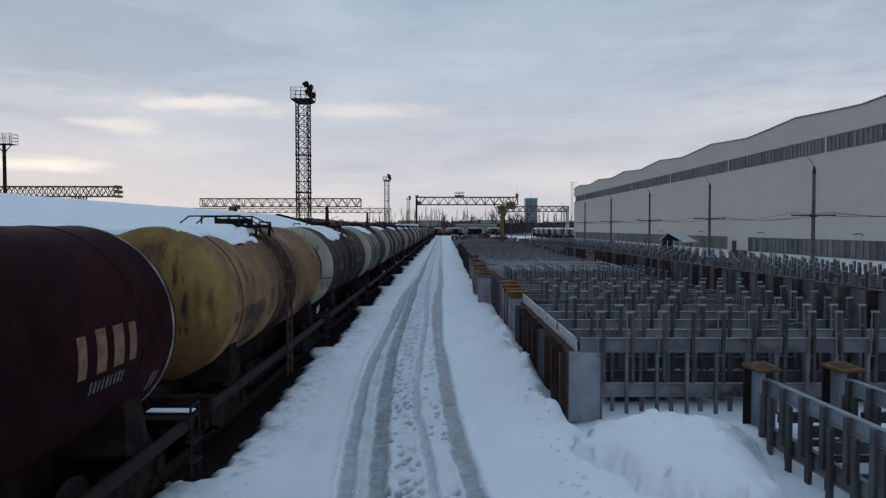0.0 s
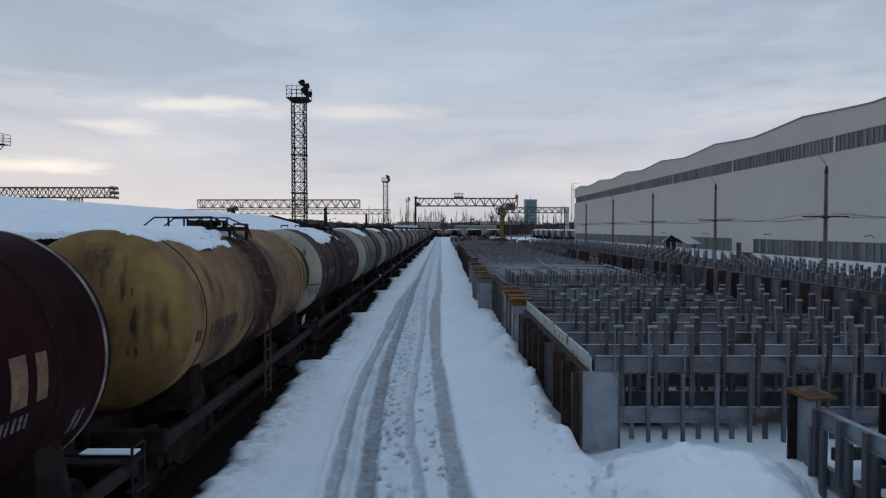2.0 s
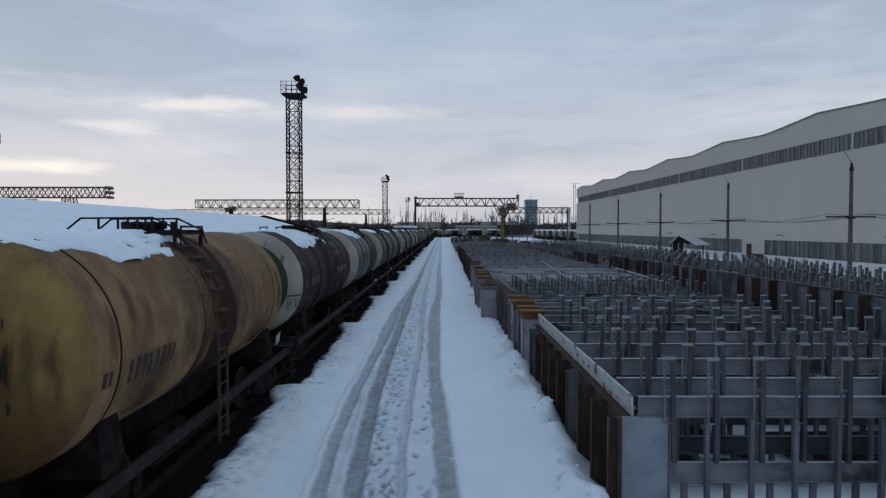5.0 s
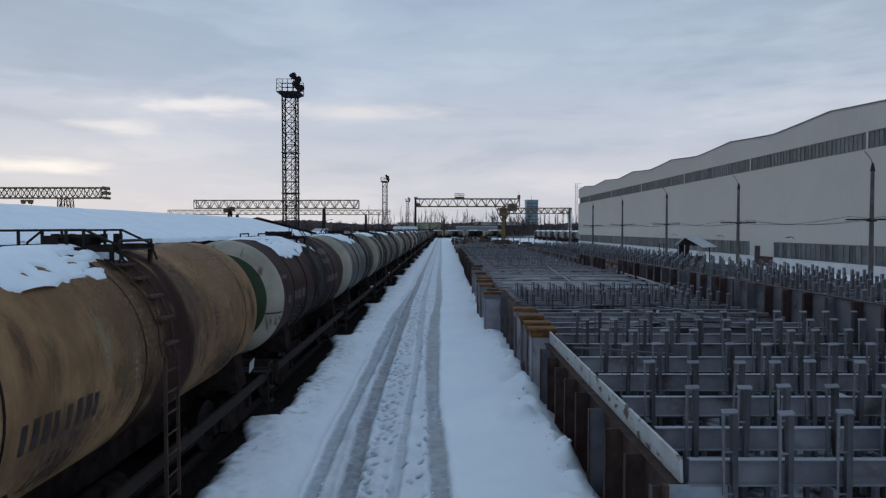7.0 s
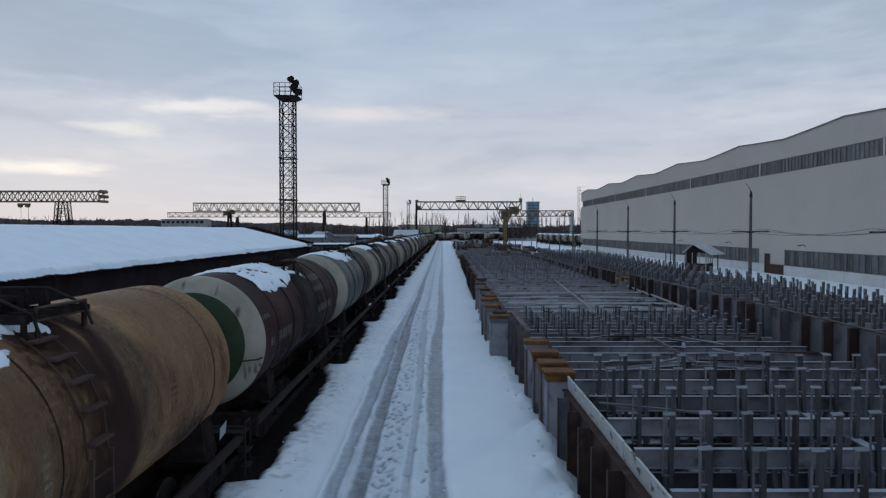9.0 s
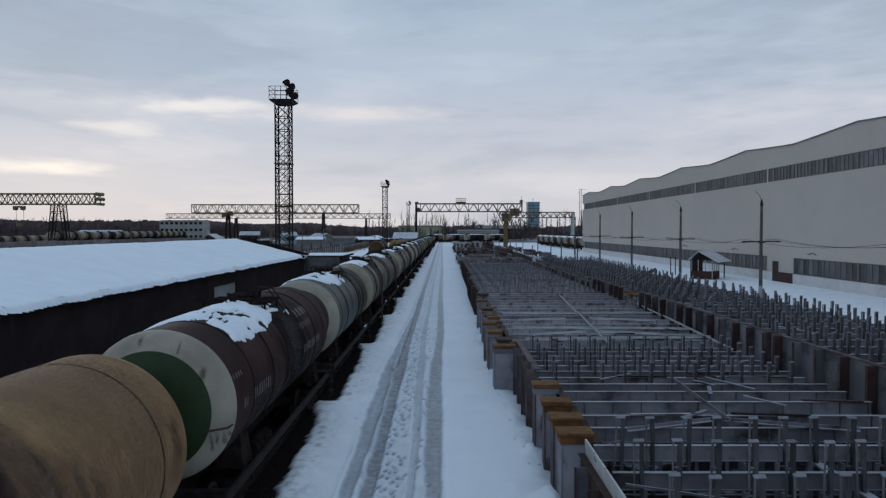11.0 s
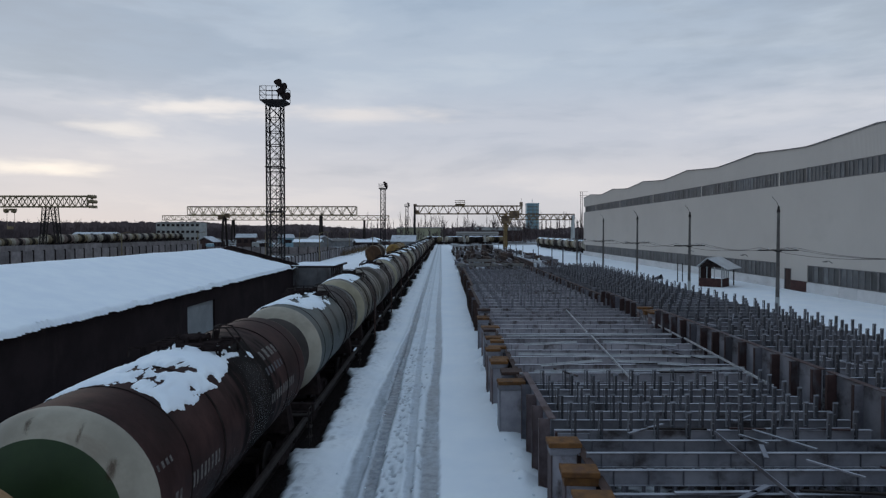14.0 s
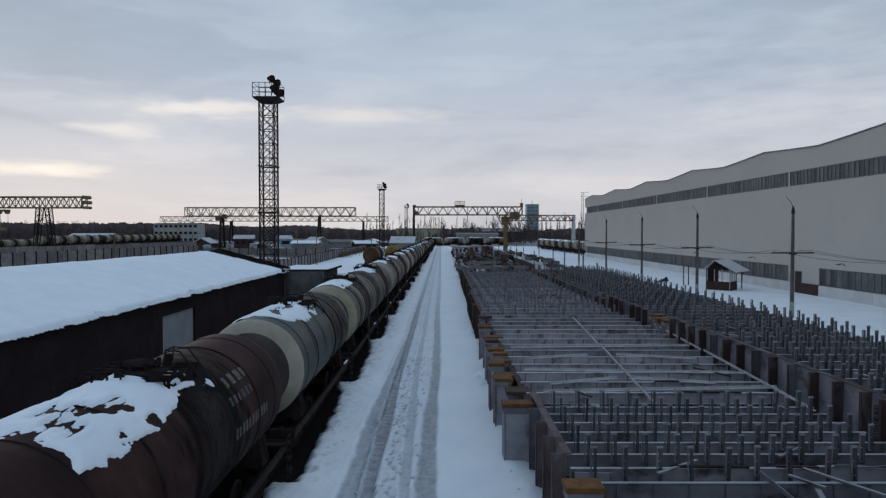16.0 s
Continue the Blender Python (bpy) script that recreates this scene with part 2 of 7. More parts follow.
SHEET_GREY = material("grey_sheet_wall", (0.13, 0.138, 0.146), (0.20, 0.21, 0.22), 0.8, 0.8, 0.0, 0.2, 10, (0.09, 0.08, 0.075), (0.52, 0.72), (1.2, 1.2, 0.3))
SILL = material("grimy_sill_steel", (0.0182, 0.0147, 0.014), (0.0364, 0.0301, 0.028), 2.0, 0.85, 0.0, 0.3, 30, (0.03, 0.022, 0.02), (0.5, 0.7), (1.0, 0.6, 2.0), spec=0.1)
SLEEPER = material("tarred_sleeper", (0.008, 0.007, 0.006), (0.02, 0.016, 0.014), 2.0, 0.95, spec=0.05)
BROWN_WALL = material("dark_brown_timber", (0.035, 0.022, 0.02), (0.065, 0.042, 0.038), 0.5, 0.9)
PALE_WALL = material("pale_render", (0.26, 0.28, 0.28), (0.36, 0.38, 0.375), 0.3, 0.9)


# ---- mesh helpers ----
class Shape:
    """Collects boxes, bars and tubes into one mesh."""

    def __init__(self):
        self.v, self.f, self.smooth = [], [], []

    def add(self, verts, faces, smooth=False):
        k = len(self.v)
        self.v += [tuple(p) for p in verts]
        self.f += [tuple(i + k for i in q) for q in faces]
        self.smooth += [smooth] * len(faces)
        return self

    def box(self, x0, x1, y0, y1, z0, z1):
        p = [(x, y, z) for z in (z0, z1) for x, y in ((x0, y0), (x1, y0), (x1, y1), (x0, y1))]
        return self.add(p, [(3, 2, 1, 0), (4, 5, 6, 7), (0, 1, 5, 4), (1, 2, 6, 5), (2, 3, 7, 6), (3, 0, 4, 7)])

    def bar(self, a, b, w=0.05, h=None, up=(0, 0, 1)):
        a, b = Vector(a), Vector(b)
        h = h or w
        d = (b - a).normalized()
        s = d.cross(Vector(up))
        if s.length < 1e-4:
            s = d.cross(Vector((0, 1, 0)))
        s.normalize()
        u = s.cross(d)
        p = [e + s * i * w / 2 + u * j * h / 2 for e in (a, b) for i, j in ((-1, -1), (1, -1), (1, 1), (-1, 1))]
        return self.add(p, [(0, 1, 2, 3), (7, 6, 5, 4), (4, 5, 1, 0), (5, 6, 2, 1), (6, 7, 3, 2), (7, 4, 0, 3)])

    def tube(self, a, b, r, r2=None, seg=10, caps=True):
        a, b = Vector(a), Vector(b)
        r2 = r if r2 is None else r2
        d = (b - a).normalized()
        s = d.cross(Vector((0, 0, 1)))
        if s.length < 1e-4:
            s = Vector((1, 0, 0))
        s.normalize()
        u = s.cross(d)
        p = [e + (s * math.cos(t) + u * math.sin(t)) * q for e, q in ((a, r), (b, r2)) for t in (2 * math.pi * i / seg for i in range(seg))]
        self.add(p, [(i, (i + 1) % seg, seg + (i + 1) % seg, seg + i) for i in range(seg)], True)
        if caps:
            self.add(p, [tuple(reversed(range(seg))), tuple(range(seg, 2 * seg))])
        return self

    def lathe(self, profile, seg=56, axis_z=0.0):
        """Turns (radius, y) pairs round the y axis at height axis_z."""
        p = [(r * math.sin(t), y, axis_z + r * math.cos(t)) for r, y in profile for t in (2 * math.pi * i / seg for i in range(seg))]
        f = [(j * seg + i, j * seg + (i + 1) % seg, (j + 1) * seg + (i + 1) % seg, (j + 1) * seg + i) for j in range(len(profile) - 1) for i in range(seg)]
        return self.add(p, f, True)

    def path(self, points, r, seg=6):
        """A bent round bar through the points; closed where the last is the first."""
        p = [Vector(q) for q in points]
        loop = (p[0] - p[-1]).length < 1e-6
        if loop:
            p = p[:-1]
        n = len(p)
        v = []
        for i in range(n):
            a = p[i - 1] if i or loop else p[0]
            c = p[(i + 1) % n] if i < n - 1 or loop else p[i]
            d = (c - a).normalized()
            s = d.cross(Vector((0, 0, 1)))
            if s.length < 1e-3:
                s = d.cross(Vector((0, 1, 0)))
            s.normalize()
            u = s.cross(d)
            v += [p[i] + (s * math.cos(t) + u * math.sin(t)) * r for t in (2 * math.pi * k / seg for k in range(seg))]
        f = [(i * seg + k, i * seg + (k + 1) % seg, ((i + 1) % n) * seg + (k + 1) % seg, ((i + 1) % n) * seg + k) for i in range(n if loop else n - 1) for k in range(seg)]
        self.add(v, f, True)
        if not loop:
            self.add(v, [tuple(reversed(range(seg))), tuple(range((n - 1) * seg, n * seg))])
        return self

    def mesh(self, name, mat, bevel=0.0):
        me = bpy.data.meshes.new(name)
        me.from_pydata(self.v, [], self.f)
        me.polygons.foreach_set("use_smooth", self.smooth)
        if bevel:
            bm = bmesh.new()
            bm.from_mesh(me)
            bmesh.ops.bevel(bm, geom=bm.edges[:], offset=bevel, segments=1, affect="EDGES", clamp_overlap=True)
            bm.to_mesh(me)
            bm.free()
        me.materials.append(mat)
        me.update()
        return me


def part(name, shape, mat, parent, label="", at=None, bevel=0.0):
    """Links a Shape, or a mesh made before, as one part under its thing."""
    me = shape if isinstance(shape, bpy.types.Mesh) else shape.mesh(name, mat, bevel)
    ob = new(name, me)
    if mat and me.materials[0] != mat:
        ob.material_slots[0].link = "OBJECT"
        ob.material_slots[0].material = mat
    ob.parent = parent
    if at:
        ob.matrix_basis = at if isinstance(at, Matrix) else Matrix.Translation(at)
    if label:
        ob["label"] = label
    return ob


def thing(name, label, category, group="", at=(0, 0, 0), kind=""):
    ob = new(name)
    ob.empty_display_size = 0.3
    ob.matrix_basis = at if isinstance(at, Matrix) else Matrix.Translation(at)
    return tagged(ob, label, category, group, kind)


def single(name, shape, mat, label, category, group="", at=(0, 0, 0), kind="", bevel=0.0):
    ob = new(name, shape if isinstance(shape, bpy.types.Mesh) else shape.mesh(name, mat, bevel))
    ob.matrix_basis = at if isinstance(at, Matrix) else Matrix.Translation(at)
    return tagged(ob, label, category, group, kind)


rnd = random.Random(7)


# ---- ground ----
TRACK_X = -5.27


def bend(y, table):
    ys, xs = zip(*table)
    return np.interp(y, ys, xs)


RUTS = [  # centre line by distance, half width by distance, depth, dirt, mud
    ([(0, -0.7), (10, -1.31), (12.2, -1.56), (14.8, -1.74), (18, -1.95), (22, -2.06), (27, -2.08), (35, -2.17), (40, -2.22), (50, -2.1), (60, -1.98), (90, -2.05), (300, -2.6)], [(0, 0.13), (26, 0.14), (34, 0.25), (50, 0.2), (60, 0.06)], 0.06, 0.64, 0.1),
    ([(0, -0.2), (10, -0.82), (12.2, -0.96), (14.8, -1.16), (18, -1.33), (22, -1.5), (27, -1.58), (35, -1.66), (41, -1.74), (50, -1.86), (60, -1.84), (75, -1.92), (108, -1.96), (300, -2.4)], [(0, 0.185), (30, 0.17), (40, 0.22), (108, 0.2)], 0.08, 0.86, 0.6),
    ([(0, 0.6), (10, 0.14), (12.2, -0.06), (14.8, -0.37), (18, -0.53), (24, -0.54), (30, -0.56), (35, -0.7), (40, -0.8), (50, -0.97), (67, -1.0), (300, -1.6)], [(0, 0.1), (30, 0.1), (36, 0.17), (50, 0.14)], 0.045, 0.54, 0.05),
    ([(0, 1.5), (10, 0.79), (12.2, 0.6), (14.8, 0.44), (18, 0.3), (21, 0.2), (24, 0.06), (28, -0.02), (35, -0.1), (41, -0.1), (50, 0.02), (60, -0.02), (75, -0.14), (108, -0.14), (300, -1.0)], [(0, 0.17), (22, 0.18), (30, 0.24), (36, 0.3), (44, 0.2), (108, 0.2)], 0.07, 0.74, 0.75),
]


def axis_points(spans):
    out = [spans[0][0]]
    for a, b, step in spans:
        k = max(1, round((b - a) / step))
        out += [a + (b - a) * (i + 1) / k for i in range(k)]
    return np.array(out)


def fractal(x, y, scale, octaves=4):
    return np.array([noise.fractal(Vector((a * scale, b * scale, 3.3)), 1.0, 2.0, octaves) for a, b in zip(x.ravel(), y.ravel())]).reshape(x.shape)


def ground():
    xs = axis_points([(-3000, -400, 650), (-400, -60, 34), (-60, -9, 3), (-9, -4.4, 0.23), (-4.4, -2.4, 0.08), (-2.4, 1.2, 0.042), (1.2, 6.3, 0.08), (6.3, 7.5, 0.18), (7.5, 60, 3.5), (60, 400, 34), (400, 3000, 650)])
    ys = axis_points([(-60, 4, 8), (4, 9, 0.5), (9, 30, 0.085), (30, 50, 0.16), (50, 80, 0.4), (80, 140, 1.5), (140, 420, 14), (420, 4000, 700)])
    X, Y = np.meshgrid(xs, ys)
    near = (np.abs(X) < 10) & (Y < 140) & (Y > 0)
    fine = np.zeros_like(X)
    fine[near] = fractal(X[near], Y[near], 1.1)
    rough = np.zeros_like(X)
    rough[near] = fractal(X[near], Y[near], 5.0, 3)
    broad = np.zeros_like(X)
    broad[near] = fractal(X[near] + 40, Y[near], 0.35, 3)
    wear = np.zeros_like(X)
    Z = np.zeros_like(X)
    mud = np.zeros_like(X)
    for table, half, depth, dirt, muddy in RUTS:
        c = bend(Y, table) + 0.03 * fine
        d = np.abs(X - c) / (bend(Y, half) * (1 + 0.2 * broad)) + 0.12 * rough + 0.08 * fine
        cut = np.clip((1.12 - d) / 0.22, 0, 1)
        Z -= depth * cut * (1 + 0.25 * fine)
        Z += 0.018 * np.exp(-((d - 1.45) / 0.3) ** 2) * (1 + rough)
        soiled = np.clip((1.2 - d) / 0.4, 0, 1) * np.clip(1.3 - Y / 150, 0.6, 1)
        wear = np.maximum(wear, dirt * soiled)
        mud = np.maximum(mud, muddy * soiled * (0.75 + 0.5 * broad))
    # the driven strip is greyer than the banks
    strip = np.clip((X - bend(Y, RUTS[0][0]) + 0.35) / 0.3, 0, 1) * np.clip((bend(Y, RUTS[3][0]) + 0.35 - X) / 0.3, 0, 1)
    wear = np.maximum(wear, strip * (0.2 + 0.1 * fine))
    # slush between the two left ruts
    slush = np.clip((X - bend(Y, RUTS[0][0])) / 0.1, 0, 1) * np.clip((bend(Y, RUTS[1][0]) - X) / 0.1, 0, 1)
    wear = np.maximum(wear, slush * (0.34 + 0.2 * fine + 0.3 * np.clip((Y - 30) / 6, 0, 1) * np.clip((62 - Y) / 12, 0, 1)))
    # trampled strip between the ruts, with prints
    mid = bend(Y, [(0, 0.1), (10, -0.3), (17, -0.9), (30, -1.1), (60, -1.3), (300, -2)])
    tramp = np.exp(-((X - mid) / 0.42) ** 4)
    Z += tramp * 0.014 * rough
    wear = np.maximum(wear, tramp * (0.2 + 0.22 * np.clip(0.1 + 1.4 * rough, 0, 1)))
    # boot prints
    qr = random.Random(21)
    for k in range(430):
        py = 9.2 + 44 * qr.random() ** 1.15
        px = float(bend(py, [(0, 0.0), (10, -0.32), (14, -0.62), (17, -0.9), (30, -1.1), (60, -1.3)])) + qr.choice((-0.16, 0.14)) + qr.gauss(0, 0.10)
        if qr.random() < 0.25:
            px += 0.75
        a = qr.gauss(0, 0.35)
        j0, j1 = np.searchsorted(ys, (py - 0.35, py + 0.35))
        i0, i1 = np.searchsorted(xs, (px - 0.3, px + 0.3))
        dx, dy = X[j0:j1, i0:i1] - px, Y[j0:j1, i0:i1] - py
        u, w = dx * math.cos(a) + dy * math.sin(a), dy * math.cos(a) - dx * math.sin(a)
        p = np.clip(1.5 - (u / 0.055) ** 2 - (w / 0.12) ** 2, 0, 1)
        Z[j0:j1, i0:i1] -= 0.04 * p
        wear[j0:j1, i0:i1] = np.maximum(wear[j0:j1, i0:i1], 1.0 * p * qr.uniform(0.55, 1.0))
    # the packed road lies lower than the banks
    right = np.clip((X - 0.9) / 2.2, 0, 1)
    left = np.clip((-2.4 - X) / 1.0, 0, 1)
    Z += 0.17 * right * np.clip((3.15 - X) / 0.7, 0, 1) - 0.06 * np.clip((X - 2.8) / 0.5, 0, 1) * (X < 12) + 0.14 * left
    Z += 0.06 * fine * (right + left + 0.15)
    Z += (0.026 * left + 0.012 * right) * rough * (X < 3.0)
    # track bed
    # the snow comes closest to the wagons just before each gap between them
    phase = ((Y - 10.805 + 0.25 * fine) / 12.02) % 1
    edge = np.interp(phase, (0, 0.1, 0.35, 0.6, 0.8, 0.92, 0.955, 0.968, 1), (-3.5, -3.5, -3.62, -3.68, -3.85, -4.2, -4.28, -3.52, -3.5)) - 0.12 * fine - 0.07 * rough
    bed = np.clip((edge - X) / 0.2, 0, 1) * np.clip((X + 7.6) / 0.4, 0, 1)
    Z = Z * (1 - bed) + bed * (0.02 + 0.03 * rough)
    # bare ground below the frames, darkened with the shade that lies there
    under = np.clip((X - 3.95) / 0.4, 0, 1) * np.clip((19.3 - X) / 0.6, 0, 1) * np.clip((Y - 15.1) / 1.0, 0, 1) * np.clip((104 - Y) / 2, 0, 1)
    under_shade = np.clip(under * (0.82 + 0.6 * fine), 0, 1)
    crumbs = np.clip((edge + 0.9 - X) / 0.9, 0, 1) * (1 - bed)
    wear = np.maximum(wear, 0.75 * crumbs * np.clip(rough * 1.8 - 0.15, 0, 1))
    # shovelled heap and lumps
    hx = X - 4.72 - 0.1 * (12 - Y)
    q = (hx / np.where(hx > 0, 1.25 - 0.28 * np.clip(11.8 - Y, 0, 2), 1.62)) ** 2 + ((Y - 11.8) / np.where(Y < 11.8, 2.4, 1.5)) ** 2
    crumble = fine + 0.45 * rough
    Z += 0.64 * np.clip(1.25 - q * (1 + 0.5 * crumble + 0.25 * np.abs(rough)), 0, 1) ** 0.42 * (1 + 0.14 * fine + 0.16 * rough)
    wear = np.maximum(wear, 0.6 * np.clip((X - 5.3) / 0.5, 0, 1) * np.clip(1.35 - q, 0, 1) * np.clip(0.3 + 1.6 * rough + 0.5 * fine, 0, 1) * (q < 1.35))
    for hx, hy, rx, ry, h in ((2.15, 22.4, 0.36, 0.36, 0.36), (2.75, 20.6, 0.3, 0.35, 0.25), (2.5, 16.6, 0.3, 0.3, 0.2), (2.5, 19.6, 0.5, 0.6, 0.12), (2.0, 26.5, 0.3, 0.4, 0.1), (2.6, 17.4, 0.4, 0.3, 0.1), (2.4, 29.0, 0.4, 0.7, 0.12), (3.0, 13.6, 0.25, 0.2, 0.12), (6.9, 12.6, 1.3, 0.9, 0.36), (8.6, 12.6, 1.0, 0.8, 0.34)):
        q = ((X - hx) / rx) ** 2 + ((Y - hy) / ry) ** 2
        Z += h * np.exp(-q ** 1.6 * 0.9) * (1 + 0.35 * fine + 0.12 * rough)
    lr = random.Random(5)
    for k in range(95):
        hy = 14.5 + 48 * lr.random() ** 1.2
        hx = 3.0 - 0.012 * (hy - 14) - abs(lr.gauss(0, 0.28))
        rx, h = lr.uniform(0.14, 0.4), lr.uniform(0.04, 0.14)
        j0, j1 = np.searchsorted(ys, (hy - 1.1, hy + 1.1))
        i0, i1 = np.searchsorted(xs, (hx - 0.9, hx + 0.9))
        q = ((X[j0:j1, i0:i1] - hx) / rx) ** 2 + ((Y[j0:j1, i0:i1] - hy) / (rx * lr.uniform(0.8, 1.5))) ** 2
        Z[j0:j1, i0:i1] += h * np.exp(-q ** 1.4) * (1 + 0.4 * rough[j0:j1, i0:i1])
    Z -= 0.2 * np.exp(-((X - 3.4) / 0.5) ** 2) * np.clip((Y - 13.4) / 0.9, 0, 1) * np.clip((26 - Y) / 4, 0, 1)
    # far yards are trodden and half bare
    far = np.clip((Y - 78) / 20, 0, 1) * np.clip((-30 - X) / 6, 0, 1) + np.clip((Y - 105) / 20, 0, 1) * np.clip((X - 3.5) / 2, 0, 1) * np.clip((24 - X) / 4, 0, 1) + np.clip((Y - 330) / 30, 0, 1)
    cr = random.Random(31)
    clods = Shape()
    for k in range(520):
        cy = 9.0 + 42 * cr.random() ** 1.5
        pick = cr.random()
        if pick < 0.5:
            table, half = RUTS[cr.randrange(4)][:2]
            cx = float(bend(cy, table)) + cr.choice((-1, 1)) * float(bend(cy, half)) * cr.uniform(0.7, 1.5)
        elif pick < 0.75:
            cx = cr.uniform(2.2, 3.1)
        elif pick < 0.9:
            cx = cr.gauss(-3.2, 0.3)
        else:
            cx = cr.uniform(2.4, 3.1)
        j, i = int(np.searchsorted(ys, cy)), int(np.searchsorted(xs, cx))
        if bed[j, i] > 0.1:
            continue
        z, r = float(Z[j, i]), cr.uniform(0.012, 0.05) * (1.25 if cx > 2 else 0.85)
        a = cr.uniform(0, 3)
        e = [(cx + r * cr.uniform(0.7, 1.3) * math.cos(a + t * math.pi / 2.5), cy + r * cr.uniform(0.7, 1.3) * math.sin(a + t * math.pi / 2.5), z + r * cr.uniform(0.1, 0.5)) for t in range(5)]
        clods.add(e + [(cx, cy, z + r * cr.uniform(0.7, 1.1)), (cx, cy, z - r)], [(t, (t + 1) % 5, 5) for t in range(5)] + [((t + 1) % 5, t, 6) for t in range(5)], True)
    single("snow_clods", clods, SNOW, "small clods of broken snow along the ruts and banks", "snow", kind="stuff")
    nx, ny = len(xs), len(ys)
    verts = np.stack([X, Y, Z], -1).reshape(-1, 3)
    i = np.arange(nx * ny).reshape(ny, nx)
    faces = np.stack([i[:-1, :-1], i[:-1, 1:], i[1:, 1:], i[1:, :-1]], -1).reshape(-1, 4)
    me = bpy.data.meshes.new("ground")
    me.from_pydata(verts.tolist(), [], faces.tolist())
    me.polygons.foreach_set("use_smooth", [True] * len(faces))
    for name, data in (("wear", wear), ("bed", np.maximum(bed, under_shade)), ("far", far), ("mud", mud)):
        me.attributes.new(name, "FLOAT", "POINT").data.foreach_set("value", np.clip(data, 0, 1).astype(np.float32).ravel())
    return me


def ground_material():
    m = bpy.data.materials.new("snow_ground")
    m.use_nodes = True
    n, l = m.node_tree.nodes, m.node_tree.links
    b = n["Principled BSDF"]
    tc = n.new("ShaderNodeTexCoord")

    def tex(scale, detail=6.0):
        t = n.new("ShaderNodeTexNoise")
        t.inputs["Scale"].default_value, t.inputs["Detail"].default_value, t.inputs["Roughness"].default_value = scale, detail, 0.6
        l.new(tc.outputs["Object"], t.inputs["Vector"])
        return t

    def mix(fac, a, bcol):
        x = n.new("ShaderNodeMix")
        x.data_type = "RGBA"
        l.new(fac, x.inputs[0])
        l.new(a, x.inputs[6])
        if isinstance(bcol, tuple):
            x.inputs[7].default_value = (*bcol, 1)
        else:
            l.new(bcol, x.inputs[7])
        return x.outputs[2]

    def attr(name, gain, breakup):
        a = n.new("ShaderNodeAttribute")
        a.attribute_name = name
        s = n.new("ShaderNodeMath")
        s.operation = "MULTIPLY_ADD"
        l.new(breakup.outputs["Fac"], s.inputs[0])
        s.inputs[1].default_value = 0.9
        s.inputs[2].default_value = gain - 0.45
        p = n.new("ShaderNodeMath")
        p.operation, p.use_clamp = "MULTIPLY", True
        l.new(a.outputs["Fac"], p.inputs[0])
        l.new(s.outputs[0], p.inputs[1])
        return p.outputs[0]

    big, mid, small = tex(0.35), tex(4.0), tex(26.0)
    snow = ramp_of(n, [(0.3, (0.815, 0.885, 0.95)), (0.7, (0.885, 0.94, 0.98))], big.outputs["Fac"], l).outputs[0]
    smap = n.new("ShaderNodeMapping")
    smap.inputs["Scale"].default_value = (4.0, 0.5, 1.0)
    l.new(tc.outputs["Object"], smap.inputs[0])
    streak = n.new("ShaderNodeTexNoise")
    streak.inputs["Scale"].default_value, streak.inputs["Detail"].default_value, streak.inputs["Roughness"].default_value = 1.2, 5.0, 0.55
    l.new(smap.outputs[0], streak.inputs["Vector"])
    ice = ramp_of(n, [(0.32, (0.125, 0.15, 0.178)), (0.5, (0.195, 0.238, 0.285)), (0.68, (0.30, 0.36, 0.425))], streak.outputs["Fac"], l).outputs[0]
    ice = mix(attr("mud", 0.95, big), ice, (0.17, 0.155, 0.15))
    # ballast kept near black: low light under the wagons is put into it
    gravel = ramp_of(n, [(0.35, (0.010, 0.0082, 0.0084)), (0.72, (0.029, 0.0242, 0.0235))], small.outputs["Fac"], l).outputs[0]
    yard = ramp_of(n, [(0.50, (0.045, 0.04, 0.038)), (0.62, (0.50, 0.55, 0.60))], tex(0.06).outputs["Fac"], l).outputs[0]
    col = mix(attr("far", 1.0, mid), snow, yard)
    col = mix(attr("wear", 1.0, mid), col, ice)
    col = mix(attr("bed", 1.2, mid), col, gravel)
    l.new(col, b.inputs["Base Color"])
    w = n.new("ShaderNodeAttribute")
    w.attribute_name = "wear"
    mr = n.new("ShaderNodeMapRange")
    mr.inputs["To Min"].default_value, mr.inputs["To Max"].default_value = 0.8, 0.5
    l.new(w.outputs["Fac"], mr.inputs["Value"])
    l.new(mr.outputs[0], b.inputs["Roughness"])
    bed_attr = n.new("ShaderNodeAttribute")  # no sheen on the near-black bed
    bed_attr.attribute_name = "bed"
    sp = n.new("ShaderNodeMapRange")
    sp.inputs["To Min"].default_value, sp.inputs["To Max"].default_value = 0.25, 0.0
    l.new(bed_attr.outputs["Fac"], sp.inputs["Value"])
    l.new(sp.outputs[0], b.inputs["Specular IOR Level"])
    bp = n.new("ShaderNodeBump")
    bp.inputs["Strength"].default_value, bp.inputs["Distance"].default_value = 0.42, 0.05
    l.new(tex(9.0, 8.0).outputs["Fac"], bp.inputs["Height"])
    l.new(bp.outputs[0], b.inputs["Normal"])
    return m


ground_mesh = ground()
ground_mesh.materials.append(ground_material())
tagged(new("ground", ground_mesh), "snow-covered yard ground with icy wheel ruts and footprints", "ground", kind="structure")


